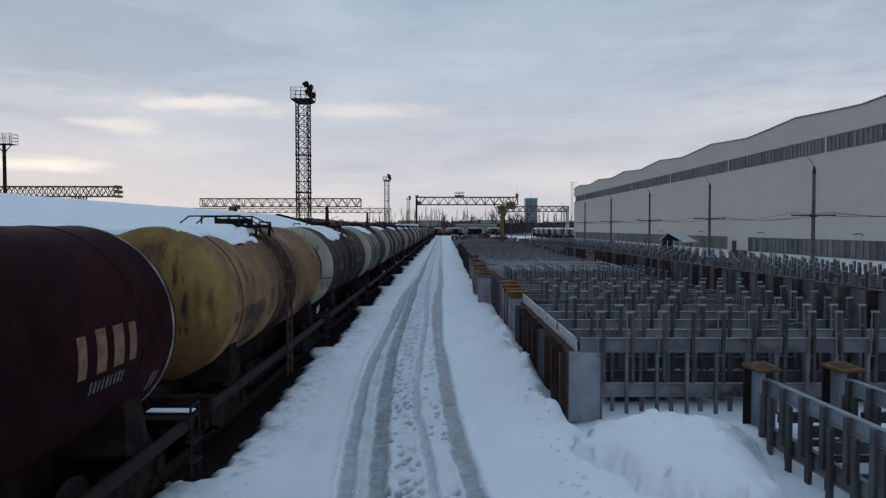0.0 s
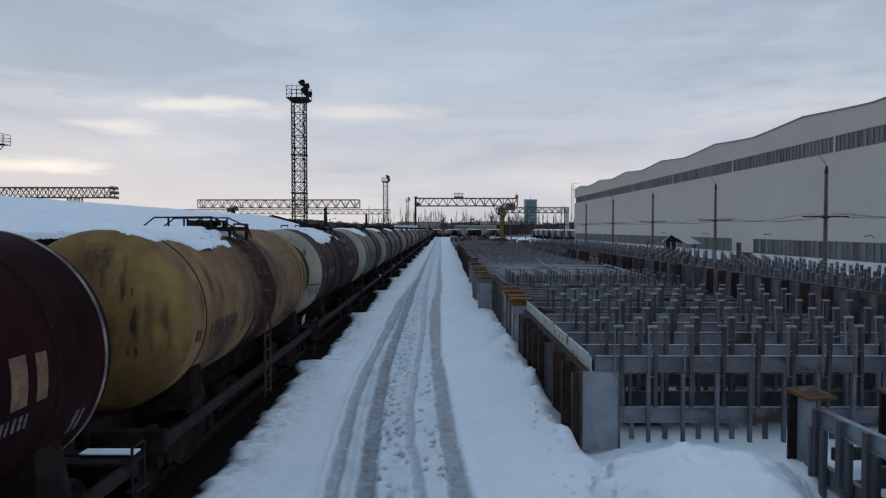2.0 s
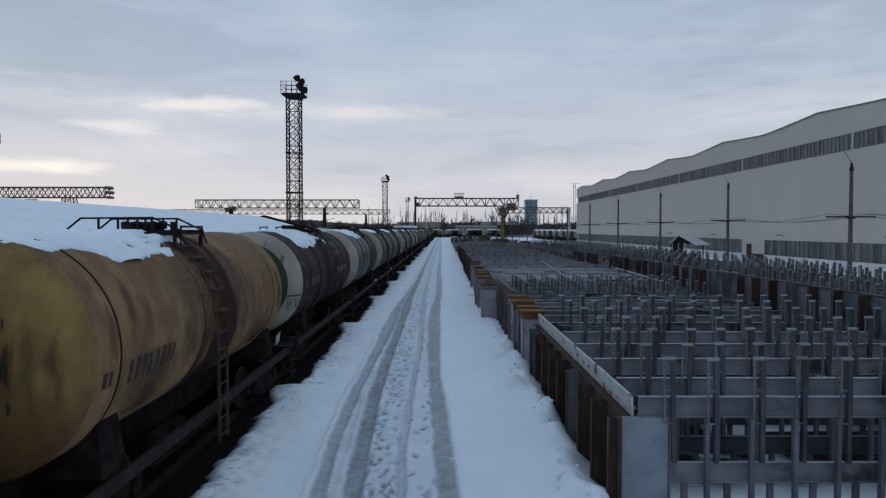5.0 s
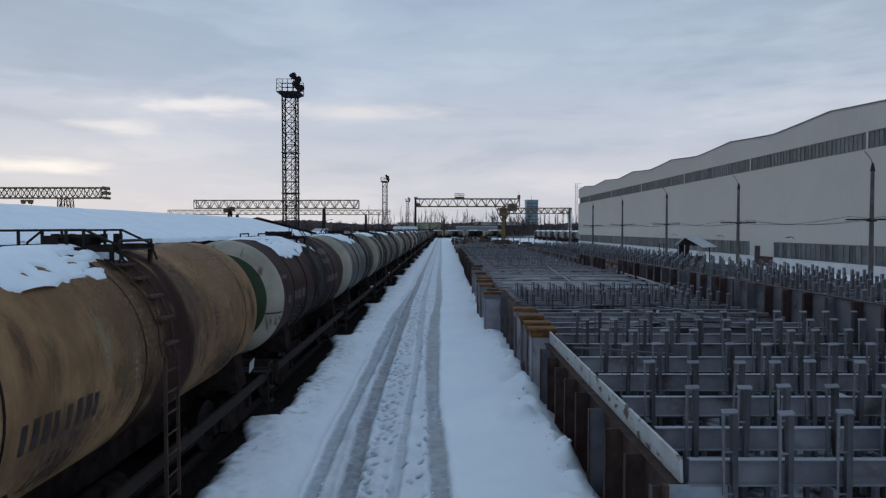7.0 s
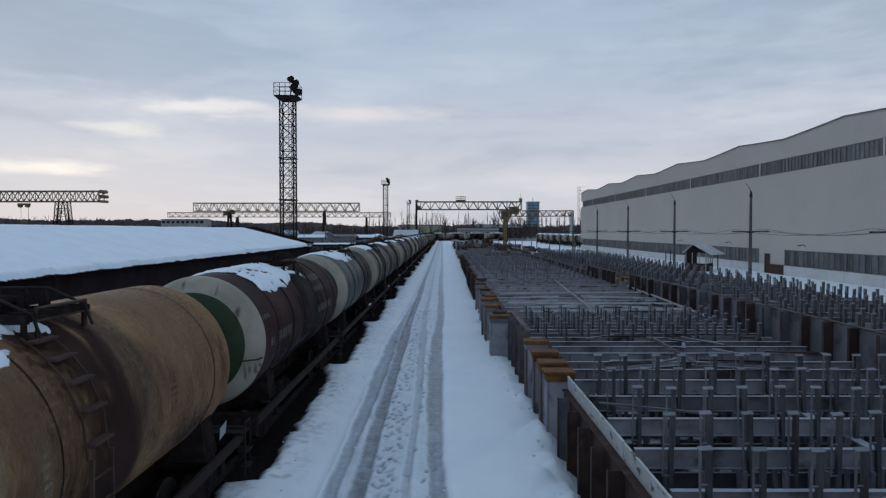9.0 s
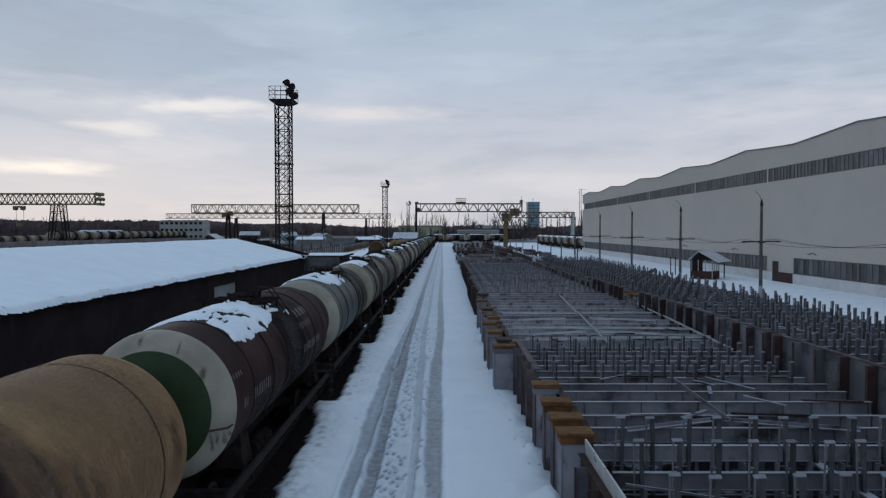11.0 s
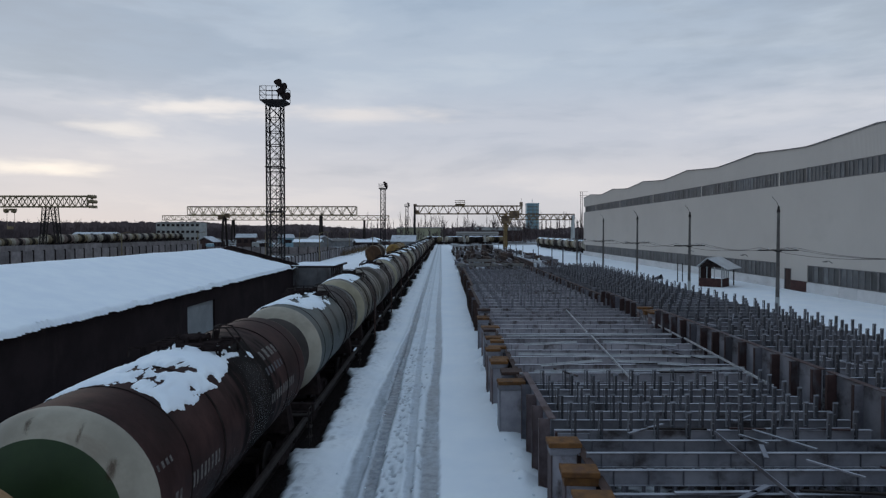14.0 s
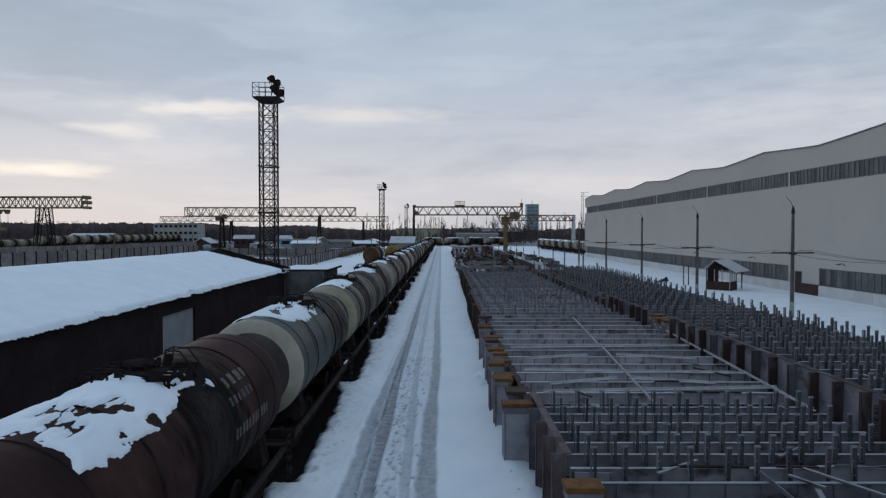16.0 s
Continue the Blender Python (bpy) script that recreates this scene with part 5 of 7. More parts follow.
def steel_frame(y, x0, x1, top, depth, post=None, pitch=0.69, lower=None, group="stacked steel frames", first=0.5, foot=FOOT, paint=None, post_paint=None):
    paint, post_paint = paint or GREY, post_paint or POST_GREY
    t = thing("steel_rack", "grey primed steel rack with upright posts" if post else "grey primed steel plate beam lying crosswise", "steel rack", group, (0, y, 0))
    part("beam", i_beam(x0, x1, top - depth, top, 0.11), paint, t)
    if not post:
        st = Shape().box(-0.008, 0.008, -0.052, 0.052, top - depth + 0.017, top - 0.017).mesh("stiffener", GREY_DARK)
        k = 0
        while x0 + 0.35 + k * 0.75 < x1:
            part("stiffener", st, GREY_DARK, t, at=(x0 + 0.35 + k * 0.75, 0, 0))
            k += 1
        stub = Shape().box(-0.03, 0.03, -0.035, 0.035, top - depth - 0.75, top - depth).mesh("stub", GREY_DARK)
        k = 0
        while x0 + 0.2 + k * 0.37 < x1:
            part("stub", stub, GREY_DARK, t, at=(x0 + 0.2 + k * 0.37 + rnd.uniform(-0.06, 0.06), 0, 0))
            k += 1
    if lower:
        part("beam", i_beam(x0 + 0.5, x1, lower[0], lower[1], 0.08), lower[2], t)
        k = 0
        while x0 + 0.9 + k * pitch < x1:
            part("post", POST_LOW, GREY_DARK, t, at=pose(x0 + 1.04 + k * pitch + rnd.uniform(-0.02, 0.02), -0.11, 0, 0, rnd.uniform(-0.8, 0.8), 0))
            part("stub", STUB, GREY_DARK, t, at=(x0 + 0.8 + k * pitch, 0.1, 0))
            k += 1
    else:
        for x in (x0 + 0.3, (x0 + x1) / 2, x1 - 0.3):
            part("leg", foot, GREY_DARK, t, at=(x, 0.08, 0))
    if post:
        k = 0
        while x0 + first + k * pitch < x1:
            part("post", post, post_paint, t, at=pose(x0 + first + k * pitch + rnd.uniform(-0.03, 0.03), -0.11, 0, rnd.uniform(-1.5, 1.5), rnd.uniform(-1.5, 1.5), rnd.uniform(-6, 6)))
            k += 1
    return t


def plate_girder(x, y0, y1, z1, mat, stiff=1.0, out=0.28, words="rusty brown steel plate girder standing on the snow", z0=-0.2, web=None):
    """A plate girder along y; its stiffeners stand out towards the road by out."""
    t = thing("plate_girder", words, "steel girder", "stacked steel girders", (x, y0, z0))
    n, h = y1 - y0, z1 - z0
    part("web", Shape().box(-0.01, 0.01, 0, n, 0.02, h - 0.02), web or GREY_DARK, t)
    part("flange", Shape().box(-0.07, 0.14, 0, n, h - 0.022, h), mat, t, bevel=0.006)
    part("flange", Shape().box(-out, 0.14, 0, n, 0, 0.02), mat, t)
    me = Shape().box(-out, -0.011, -0.009, 0.009, 0.02, h - 0.023).mesh("stiffener", mat)
    edge = Shape().box(-out - 0.02, -out - 0.002, -0.055, 0.055, 0.02, h - 0.023).mesh("stiffener_flange", mat)
    k = 0
    while 0.05 + k * stiff < n:
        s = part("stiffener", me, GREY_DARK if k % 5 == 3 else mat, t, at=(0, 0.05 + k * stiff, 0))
        part("stiffener_flange", edge, mat, s)
        k += 1
    return t


def girder_end(x, y, w, top, words="grey steel box girder end with a rusty orange top plate", depth=0.42):
    t = thing("box_girder_end", words, "steel girder", "box girder ends along the road", pose(x, y, 0, 0, 0, rnd.uniform(-4, 4)))
    part("body", Shape().box(0.04, w - 0.04, 0.0, depth, 0, top - 0.3), GREY, t, bevel=0.012)
    part("side_plate", Shape().box(0.0, 0.036, -0.04, depth + 0.04, 0, top - 0.3), RED_GREY if rnd.random() < 0.6 else GREY_DIM, t)
    e = rnd.uniform(0.0, 0.07)
    part("collar", Shape().box(-0.012, w + 0.004, -0.044, depth + 0.044, top - 0.30, top - 0.12), ORANGE if e > 0.045 else GREY_DIM, t, "stained upper edge")
    part("top_plate", Shape().box(-0.02 - e, w + 0.03, -0.05 - e, depth + 0.05, top - 0.12, top - 0.04 * (e > 0.05)), ORANGE if rnd.random() < 0.8 else RUST, t, "rusty orange top plate", bevel=0.015)
    return t


# first block, nearest to the road
plate_girder(3.27, 14.8, 25.1, 1.40, RUST, 1.18, 0.28, web=RUST)
t = thing("end_plate", "grey primed steel end plate of the stacked frames", "steel plate", at=(0, 14.74, 0))
part("plate", Shape().box(3.16, 3.9, -0.012, 0.012, -0.2, 1.43), PLATE_BLUE, t)
part("edge", Shape().box(3.10, 3.155, -0.06, 0.06, -0.2, 1.43), RUST, t)
part("edge", Shape().box(3.905, 3.93, -0.05, 0.05, -0.2, 1.43), GREY_DARK, t)
for y0, y1, lean in ((14.82, 19.85, 3), (19.95, 25.0, 2)):
    single("edge_plate", Shape().box(-0.022, 0.022, 0, y1 - y0, 0, 0.33), WHITE_FLAKE, "long steel plate with flaking white paint", "steel plate", "white edge plates", pose(3.36, y0, 1.415, 0, -lean, 0), bevel=0.006)
for y in (14.78, 16.1, 17.85, 19.6, 21.35, 23.05, 24.6):
    # lower beams behind the first row painted darker, for the shade between rows
    steel_frame(y, 3.43, 11.6, 1.74, 0.33, POST_TALL, 0.69, (0.37, 0.69, GREY_DIM if y < 15 else POST_GREY), foot=FOOT, paint=GREY_DIM)
# second stretch: box ends and plain plate beams
for y in (25.3, 26.55, 27.9, 29.7):
    girder_end(2.86 + rnd.uniform(-0.06, 0.06), y + rnd.uniform(-0.1, 0.1), 0.7, 1.84)
plate_girder(3.62, 25.2, 30.6, 1.6, RUST, 1.1, 0.1)
for y in (25.9, 26.9, 28.2, 29.3, 30.2):
    steel_frame(y, 3.65, 11.6, 1.72, 0.34, paint=GREY_DIM)
# third stretch with posts
plate_girder(3.2, 31.6, 37.4, 1.86, RED_GREY, 1.3, 0.3, "red-brown steel plate girder beside the road")
t = thing("end_plate", "grey primed steel end plate of the stacked frames", "steel plate", at=(0, 30.93, 0))
part("plate", Shape().box(3.26, 4.05, -0.012, 0.012, 0, 1.66), GREY_DIM, t)
part("edge", Shape().box(3.2, 3.255, -0.06, 0.06, 0, 1.7), RUST_RED, t)
part("edge", Shape().box(4.055, 4.08, -0.05, 0.05, 0, 1.66), GREY_DARK, t)
for y in (31.05, 31.95, 32.8, 33.65, 34.5, 35.35, 36.1):
    steel_frame(y, 3.2, 11.4, 1.72, 0.5, POST_SHORT, 0.72, paint=GREY_DIM)
# long flat stretch
for i, y in enumerate((36.2, 37.7, 39.2, 40.0, 41.6, 42.4, 44.0, 45.6, 46.5, 48.6, 51.0, 53.4, 55.8)):
    girder_end(2.2 + rnd.uniform(-0.1, 0.3) + 0.012 * i, y + rnd.uniform(-0.15, 0.15), rnd.uniform(0.5, 0.9), 1.9 + rnd.uniform(-0.14, 0.12), depth=rnd.uniform(0.28, 0.62))
plate_girder(3.02, 37.5, 58.3, 1.7, RUST, 1.5, 0.12)
for i in range(14):
    steel_frame(37.6 + i * 1.52, 3.05, 11.3 + 0.06 * i, 1.78, 0.36)
for (xa, ya), (xb, yb) in (((6.75, 36.5), (7.55, 46.5)), ((7.5, 46.9), (8.2, 56)), ((11.05, 35.4), (11.7, 45)), ((11.65, 45.3), (12.2, 54.5)), ((7.05, 26.2), (7.2, 30.6)), ((4.4, 25.5), (6.6, 26.3)), ((6.9, 26.3), (9.6, 25.5)), ((4.0, 38.7), (6.5, 39.6)), ((6.9, 39.6), (9.6, 38.8)), ((3.9, 43.2), (6.4, 43.9)), ((7.6, 44.0), (10.6, 43.1)), ((3.6, 37.6), (11.4, 38.2)), ((3.4, 41.0), (11.4, 40.4)), ((3.4, 45.8), (11.5, 46.2))):
    single("tie_bar", Shape().box(-0.045, 0.045, 0, math.hypot(xb - xa, yb - ya), -0.02, 0.0).box(-0.045, -0.03, 0, math.hypot(xb - xa, yb - ya), 0.0, 0.07), PALE_STEEL if ya > 31 else GREY_DIM, "loose pale steel angle bar lying on the frames", "steel bar", "loose tie bars", pose(xa, ya, 1.805 if ya > 36.45 or ya == 35.4 else 1.765, 0, 0, math.degrees(math.atan2(yb - ya, xb - xa)) - 90))
# loose bars left lying on the frames
q = random.Random(17)
for i in range(12):
    x, y, z = q.uniform(12.9, 18.0), q.uniform(18, 56), 2.32
    ln, a = q.uniform(1.6, 3.4), q.choice((90, 90, 70, 112)) + q.uniform(-8, 8)
    d = Vector((math.cos(radians(a)), math.sin(radians(a)), 0)) * ln / 2
    single("loose_bar", Shape().bar(-d, d, q.uniform(0.03, 0.07), 0.035), (GREY_DARK, GREY_DARK, GREY, RUST_RED)[i % 4], "short steel bar lying loose on the frames", "steel bar", "loose bars on the frames", (x, y, z))
OFFCUT_ROWS = (25.9, 26.9, 28.2, 29.3, 30.2, 31.05, 32.1, 37.6, 39.12, 40.64, 42.16, 43.68)
for i in range(24):
    x, y, ln, a = q.uniform(4.4, 10.6), q.choice(OFFCUT_ROWS), q.uniform(0.7, 1.9), q.choice((2, -3, 70, -62, 35)) + q.uniform(-5, 5)
    d = Vector((math.cos(radians(a)), math.sin(radians(a)), 0)) * ln / 2
    single("loose_bar", Shape().bar(-d, d, q.uniform(0.05, 0.12), 0.04), (GREY_DARK, RUST_RED, IRON, GREY_DIM)[i % 4], "short steel offcut lying on the frames", "steel bar", "loose bars on the frames", (x, y, 1.745 if y < 37 else 1.805))
# far posts
plate_girder(2.75, 58.6, 74, 1.9, RUST, 1.6, 0.3)
plate_girder(2.95, 74.4, 104, 1.9, RUST, 2.0, 0.3)
for i in range(22):
    steel_frame(59.2 + i * 2.05, 2.95, 11.8, 1.74, 0.5, POST_FAR, 0.8, post_paint=GREY_DIM)
# second row, behind a red girder
plate_girder(12.0, 16.0, 34.0, 2.62, RUST_RED, 1.25, 0.3, "red-brown steel plate girder between the two rows", web=GREY_DIM)
plate_girder(12.0, 34.3, 50.0, 2.62, RUST_RED, 1.25, 0.3, "red-brown steel plate girder between the two rows", web=GREY_DIM)
for y in (50.7, 51.8, 53.0):
    girder_end(11.9, y, 0.8, 2.35)
plate_girder(12.1, 54.2, 62, 2.5, RUST_RED, 1.25, 0.3)
plate_girder(12.2, 62.3, 100, 2.1, RUST, 2.0, 0.3)
for i in range(60):
    steel_frame(16.6 + i * 1.38, 12.4, 18.8 + 0.02 * i, 2.3, 0.45, POST_HIGH, 0.56, group="stacked steel frames, second row", foot=FOOT_HIGH, paint=GREY_DIM)
# separate frames in the foreground
END_TOP = Shape().add([(-0.08, -0.62, 1.53), (0.4, -0.62, 1.55), (0.4, 0.06, 1.56), (-0.08, 0.06, 1.53), (-0.08, -0.62, 1.585), (0.4, -0.62, 1.605), (0.4, 0.06, 1.64), (-0.08, 0.06, 1.6)], [(3, 2, 1, 0), (4, 5, 6, 7), (0, 1, 5, 4), (1, 2, 6, 5), (2, 3, 7, 6), (3, 0, 4, 7)])
END_SCALE = Shape().add([(0.0, -0.52, 1.593), (0.3, -0.5, 1.608), (0.32, -0.1, 1.632), (0.02, -0.06, 1.607), (0.02, -0.5, 1.606), (0.28, -0.48, 1.62), (0.3, -0.12, 1.645), (0.04, -0.08, 1.622)], [(4, 5, 6, 7), (0, 1, 5, 4), (1, 2, 6, 5), (2, 3, 7, 6), (3, 0, 4, 7)])


def loose_rack(x, y, turn):
    """A girder end with a rusty lid, and from it two beams with posts on their road side running off along -y."""
    t = thing("box_girder_end", "pale grey girder end with a rusty orange lid by the heap", "steel girder", "girder ends by the heap", pose(x, y, 0, 0, 0, turn))
    part("flange", Shape().box(-0.05, 0.1, -0.03, 0.03, 0, 1.53), IRON, t, "dark rusty flange")
    part("web", Shape().box(0.09, 0.12, -0.5, -0.031, 0, 1.53), PLATE_BLUE, t)
    part("flange", Shape().box(0.0, 0.3, -0.55, -0.501, 0, 1.1), GREY_DARK, t)
    part("rust_scale", END_SCALE, RUST, part("lid", END_TOP, ORANGE, t, "rusty orange lid", bevel=0.012), "dark flaking rust")
    t = thing("steel_rack", "grey primed steel rack with dark upright posts on the snow", "steel rack", "loose frames by the heap", pose(x + 0.16, y - 0.4, 0, 0, 0, turn))
    part("beam", i_beam(-8.0, -0.1, 1.13, 1.41, 0.12, "y"), PLATE_BLUE, t)
    part("beam", i_beam(-8.0, 0.45, 0.2, 0.53, 0.1, "y"), GREY_DIM, t)
    upper = Shape().box(-0.13, -0.062, -0.05, 0.05, 0.36, 1.4).mesh("post", POST_GREY)
    lower = Shape().box(-0.125, -0.055, -0.055, 0.055, -0.05, 1.12).mesh("post", POST_GREY)
    inner = Shape().box(0.07, 0.14, -0.05, 0.05, -0.05, 1.12).mesh("post", POST_GREY)
    for k in range(13):
        part("post", upper, POST_GREY, t, at=(0, -0.22 - k * 0.6 + rnd.uniform(-0.02, 0.02), 0))
        part("post", lower, POST_GREY, t, at=(0, -0.42 - k * 0.6 + rnd.uniform(-0.02, 0.02), 0))
        part("post", inner, POST_GREY, t, at=(0, -0.1 - k * 0.6 + rnd.uniform(-0.05, 0.05), 0))
    for k in range(9):
        part("cross_bar", Shape().bar((0.1, -0.35 - k * 0.85, 0.72), (1.4, -0.3 - k * 0.85, 0.72), 0.07, 0.2), POST_GREY, t)
        part("cross_bar", Shape().bar((0.1, -0.6 - k * 0.85, 0.32), (1.4, -0.6 - k * 0.85, 0.32), 0.06, 0.12), POST_GREY, t)


for k in range(3):
    loose_rack(6.3 + 1.57 * k, 12.62, 2.0)
single("tie_bar", Shape().bar((8.0, 14.9, 0), (8.1, 25.0, 0), 0.2, 0.04), GREY, "loose pale grey steel flat bar lying under the frames", "steel bar", "loose tie bars", (0, 0, 1.385))
for (xa, ya), (xb, yb) in (((3.5, 22.4), (5.6, 21.5)), ((8.4, 16.2), (10.9, 17.7)), ((8.6, 21.4), (10.8, 19.7))):
    single("tie_bar", Shape().bar((xa, ya, 0), (xb, yb, 0), 0.04, 0.04), GREY_DARK, "thin grey angle bar lying across the frames", "steel bar", "loose tie bars", (0, 0, 1.763))


# ---- hall ----
HX, HY0, HY1 = 41.0, 31.0, 205.0
hall = thing("factory_hall", "long beige industrial hall with two window bands and a wavy roofline", "factory hall", at=(HX, 0, 0))


def roof_height(y):
    u = abs((y - 64.0) % 24.0 - 12.0) / 12.0
    return 16.24 + 0.68 * (1 - u) ** 1.15


def hall_wall(z0, z1, y0, y1, x0=0.0, x1=0.4):
    return Shape().box(x0, x1, y0, y1, z0, z1)


panel_mesh = Shape().box(-0.06, 0.4, 0.015, 2.985, -0.2, 1.15).mesh("plinth_panel", PLINTH)
for a, k in ((33.6, 18), (94.0, 37)):
    for i in range(k):
        part("plinth_panel", panel_mesh, PLINTH, hall, at=(0, a + 3.0 * i, 0))
part("plinth", hall_wall(-0.2, 1.15, HY0, 33.6, -0.06), PLINTH, hall)
part("plinth", hall_wall(-0.2, 1.15, 92.42, 94.0, -0.06), PLINTH, hall)
for y in (44.0, 63.4, 82.9, 102.0, 121.0):
    part("wall_lamp", Shape().path([(0, y, 3.5), (-0.35, y, 3.75), (-0.7, y, 3.7)], 0.04).box(-0.95, -0.6, y - 0.14, y + 0.14, 3.6, 3.7), TRIM, hall)
part("plinth", hall_wall(-0.2, 1.2, 87.62, 91.0, -0.05), BRICK_RED, hall, "dark red painted plinth")
part("wall", hall_wall(3.05, 12.3, HY0, HY1).box(0, 0.4, 87.6, 91.0, 1.2, 3.05).box(0, 0.4, 92.4, 94.0, 1.15, 3.05).box(0, 0.4, 91.0, 92.4, 2.5, 3.05), CLADDING, hall)
upper = Shape()
n = 174
top = [(0.0, HY0 + (HY1 - HY0) * i / n, roof_height(HY0 + (HY1 - HY0) * i / n)) for i in range(n + 1)]
verts = [(x, y, z) for x in (0.0, 0.4) for _, y, h in top for z in (13.98, h)]
m = 2 * (n + 1)
faces = []
for i in range(n):
    a = 2 * i
    faces += [(a, a + 1, a + 3, a + 2), (m + a, m + a + 2, m + a + 3, m + a + 1), (a, a + 2, m + a + 2, m + a)]
upper.add(verts, faces)
part("wall", upper, CLADDING, hall)
coping, roof = Shape(), Shape()
for (_, ya, za), (_, yb, zb) in zip(top, top[1:]):
    coping.add([(-0.1, ya, za), (-0.1, yb, zb), (0.5, yb, zb), (0.5, ya, za), (-0.1, ya, za + 0.14), (-0.1, yb, zb + 0.14), (0.5, yb, zb + 0.14), (0.5, ya, za + 0.14)], [(3, 2, 1, 0), (4, 5, 6, 7), (0, 1, 5, 4), (2, 3, 7, 6)])
    roof.add([(0.5, ya, za - 0.2), (0.5, yb, zb - 0.2), (60, yb, zb - 0.2), (60, ya, za - 0.2)], [(0, 3, 2, 1)], True)
part("coping", coping, TRIM, hall, "dark roof edge")
part("roof", roof, SNOW, hall)
part("end_wall", Shape().box(0.4, 60, HY1 - 0.4, HY1, 0, 16.2), CLADDING, hall)
part("end_wall", Shape().box(0.4, 60, HY0, HY0 + 0.4, 0, 16.2), CLADDING, hall)
part("back_wall", Shape().box(59.6, 60, HY0, HY1, 0, 16.2), CLADDING, hall)


def window_band(y0, y1, z0, z1, bay, panes, pilaster, light):
    k = int((y1 - y0) / bay + 0.5)
    h = z1 - z0
    w = bay - pilaster
    fr = Shape().box(0.02, 0.16, 0, w, 0, 0.08).box(0.02, 0.16, 0, w, h - 0.08, h)
    for i in range(panes + 1):
        y = w * i / panes
        fr.box(0.03, 0.15, max(0, y - 0.04), min(w, y + 0.04), 0.08, h - 0.08)
    fr_mesh = fr.mesh("window_frame", TRIM)
    pn = Shape().box(0.09, 0.11, 0.04, w / panes - 0.04, 0.08, h - 0.08).mesh("pane", PANE)
    vent = Shape().box(0.0, 0.06, 0.15, w / panes * 2 - 0.15, h * 0.52, h * 0.57).box(0.0, 0.06, w / panes - 0.04, w / panes + 0.04, h * 0.3, h * 0.8).mesh("vent", CONCRETE)
    for b in range(k):
        t = part("window", fr_mesh, TRIM, hall, at=(0, y0 + b * bay + pilaster / 2, z0))
        for i in range(panes):
            part("pane", pn, SHEET_GREY if light and b % 5 == 1 and 0 < i < 7 else PANE, t, at=(0, w * i / panes, 0))
        if light and b % 2 == 0:
            part("vent", vent, CONCRETE, t, at=(0, w * 2 / panes, 0))
        part("pillar", Shape().box(0.0, 0.3, -pilaster / 2, pilaster / 2, 0, h), CLADDING if (b % 4 == 2 and light) else TRIM, hall, at=(0, y0 + b * bay, z0))


window_band(HY0 + 3, HY1 - 1, 12.32, 13.96, 6.0, 8, 0.3, True)
window_band(33.6, 87.6, 1.17, 3.03, 6.0, 6, 0.25, False)
window_band(94.0, 202.0, 1.17, 3.03, 6.0, 6, 0.25, False)
d = part("door", Shape().box(0.05, 0.12, 91.02, 92.38, 0, 2.48), BROWN_WALL, hall, "dark brown door")
part("door_frame", Shape().box(-0.03, 0.05, 90.95, 91.05, 0, 2.5).box(-0.03, 0.05, 92.35, 92.45, 0, 2.5).box(-0.03, 0.05, 91.05, 92.35, 2.42, 2.5), TRIM, d)
lad = Shape()
for x in (-0.9, -0.35):
    lad.bar((x, HY1 + 0.3, 0), (x, HY1 + 0.3, 18.3), 0.1)
for i in range(30):
    lad.bar((-0.9, HY1 + 0.3, 0.4 + i * 0.6), (-0.35, HY1 + 0.3, 0.4 + i * 0.6), 0.05)
for z in (17.2, 18.3):
    lad.bar((-1.4, HY1 - 0.5, z), (1.0, HY1 - 0.5, z), 0.07)
part("roof_ladder", lad, MAST, hall)


# ---- lamp poles with cross arms and wires ----
POLES = [(28.7, 50.2), (28.6, 69.7), (27.8, 87.55), (27.1, 105.0), (26.9, 123.5), (26.5, 143.0)]


def lamp_pole(x, y):
    t = thing("lamp_pole", "tall tapered concrete lamp pole with a steel cross arm", "lamp pole", "lamp poles along the hall", (x, y, 0))
    part("pole", Shape().tube((0, 0, -0.2), (0, 0, 8.5), 0.17, 0.11, 12), POLE, t)
    part("painted_foot", Shape().tube((0, 0, 0), (0, 0, 1.3), 0.178, 0.172, 12), PALE_WALL, t, "white painted foot")
    part("cross_arm", Shape().box(-1.7, 1.7, -0.06, 0.06, 5.2, 5.3).box(-0.22, 0.22, -0.2, 0.2, 5.12, 5.2), MAST, t)
    part("lamp_arm", Shape().path([(0, 0, 8.4), (-0.03, 0, 9.0), (-0.16, 0, 9.3), (-0.55, 0, 9.75)], 0.02).tube((0, 0, 8.45), (0, 0, 9.0), 0.16, 0.06, 10), MAST, t)
    for q in (-1.5, -0.8, 0.8, 1.5):
        part("insulator", Shape().tube((q, 0, 5.3), (q, 0, 5.46), 0.045, 0.03, 8), PALE_STEEL, t)


for x, y in POLES:
    lamp_pole(x, y)
for q in (-1.5, 0.8, 1.5):
    for (xa, ya), (xb, yb) in zip([(29.0, 30.0)] + POLES, POLES):
        pts = [(xa + (xb - xa) * u + q, ya + (yb - ya) * u, 5.47 - 0.5 * 4 * u * (1 - u)) for u in (i / 8 for i in range(9))]
        single("overhead_wire", Shape().path(pts, 0.014, 4), IRON, "thin dark wire sagging between two lamp poles", "wire", "overhead wires")


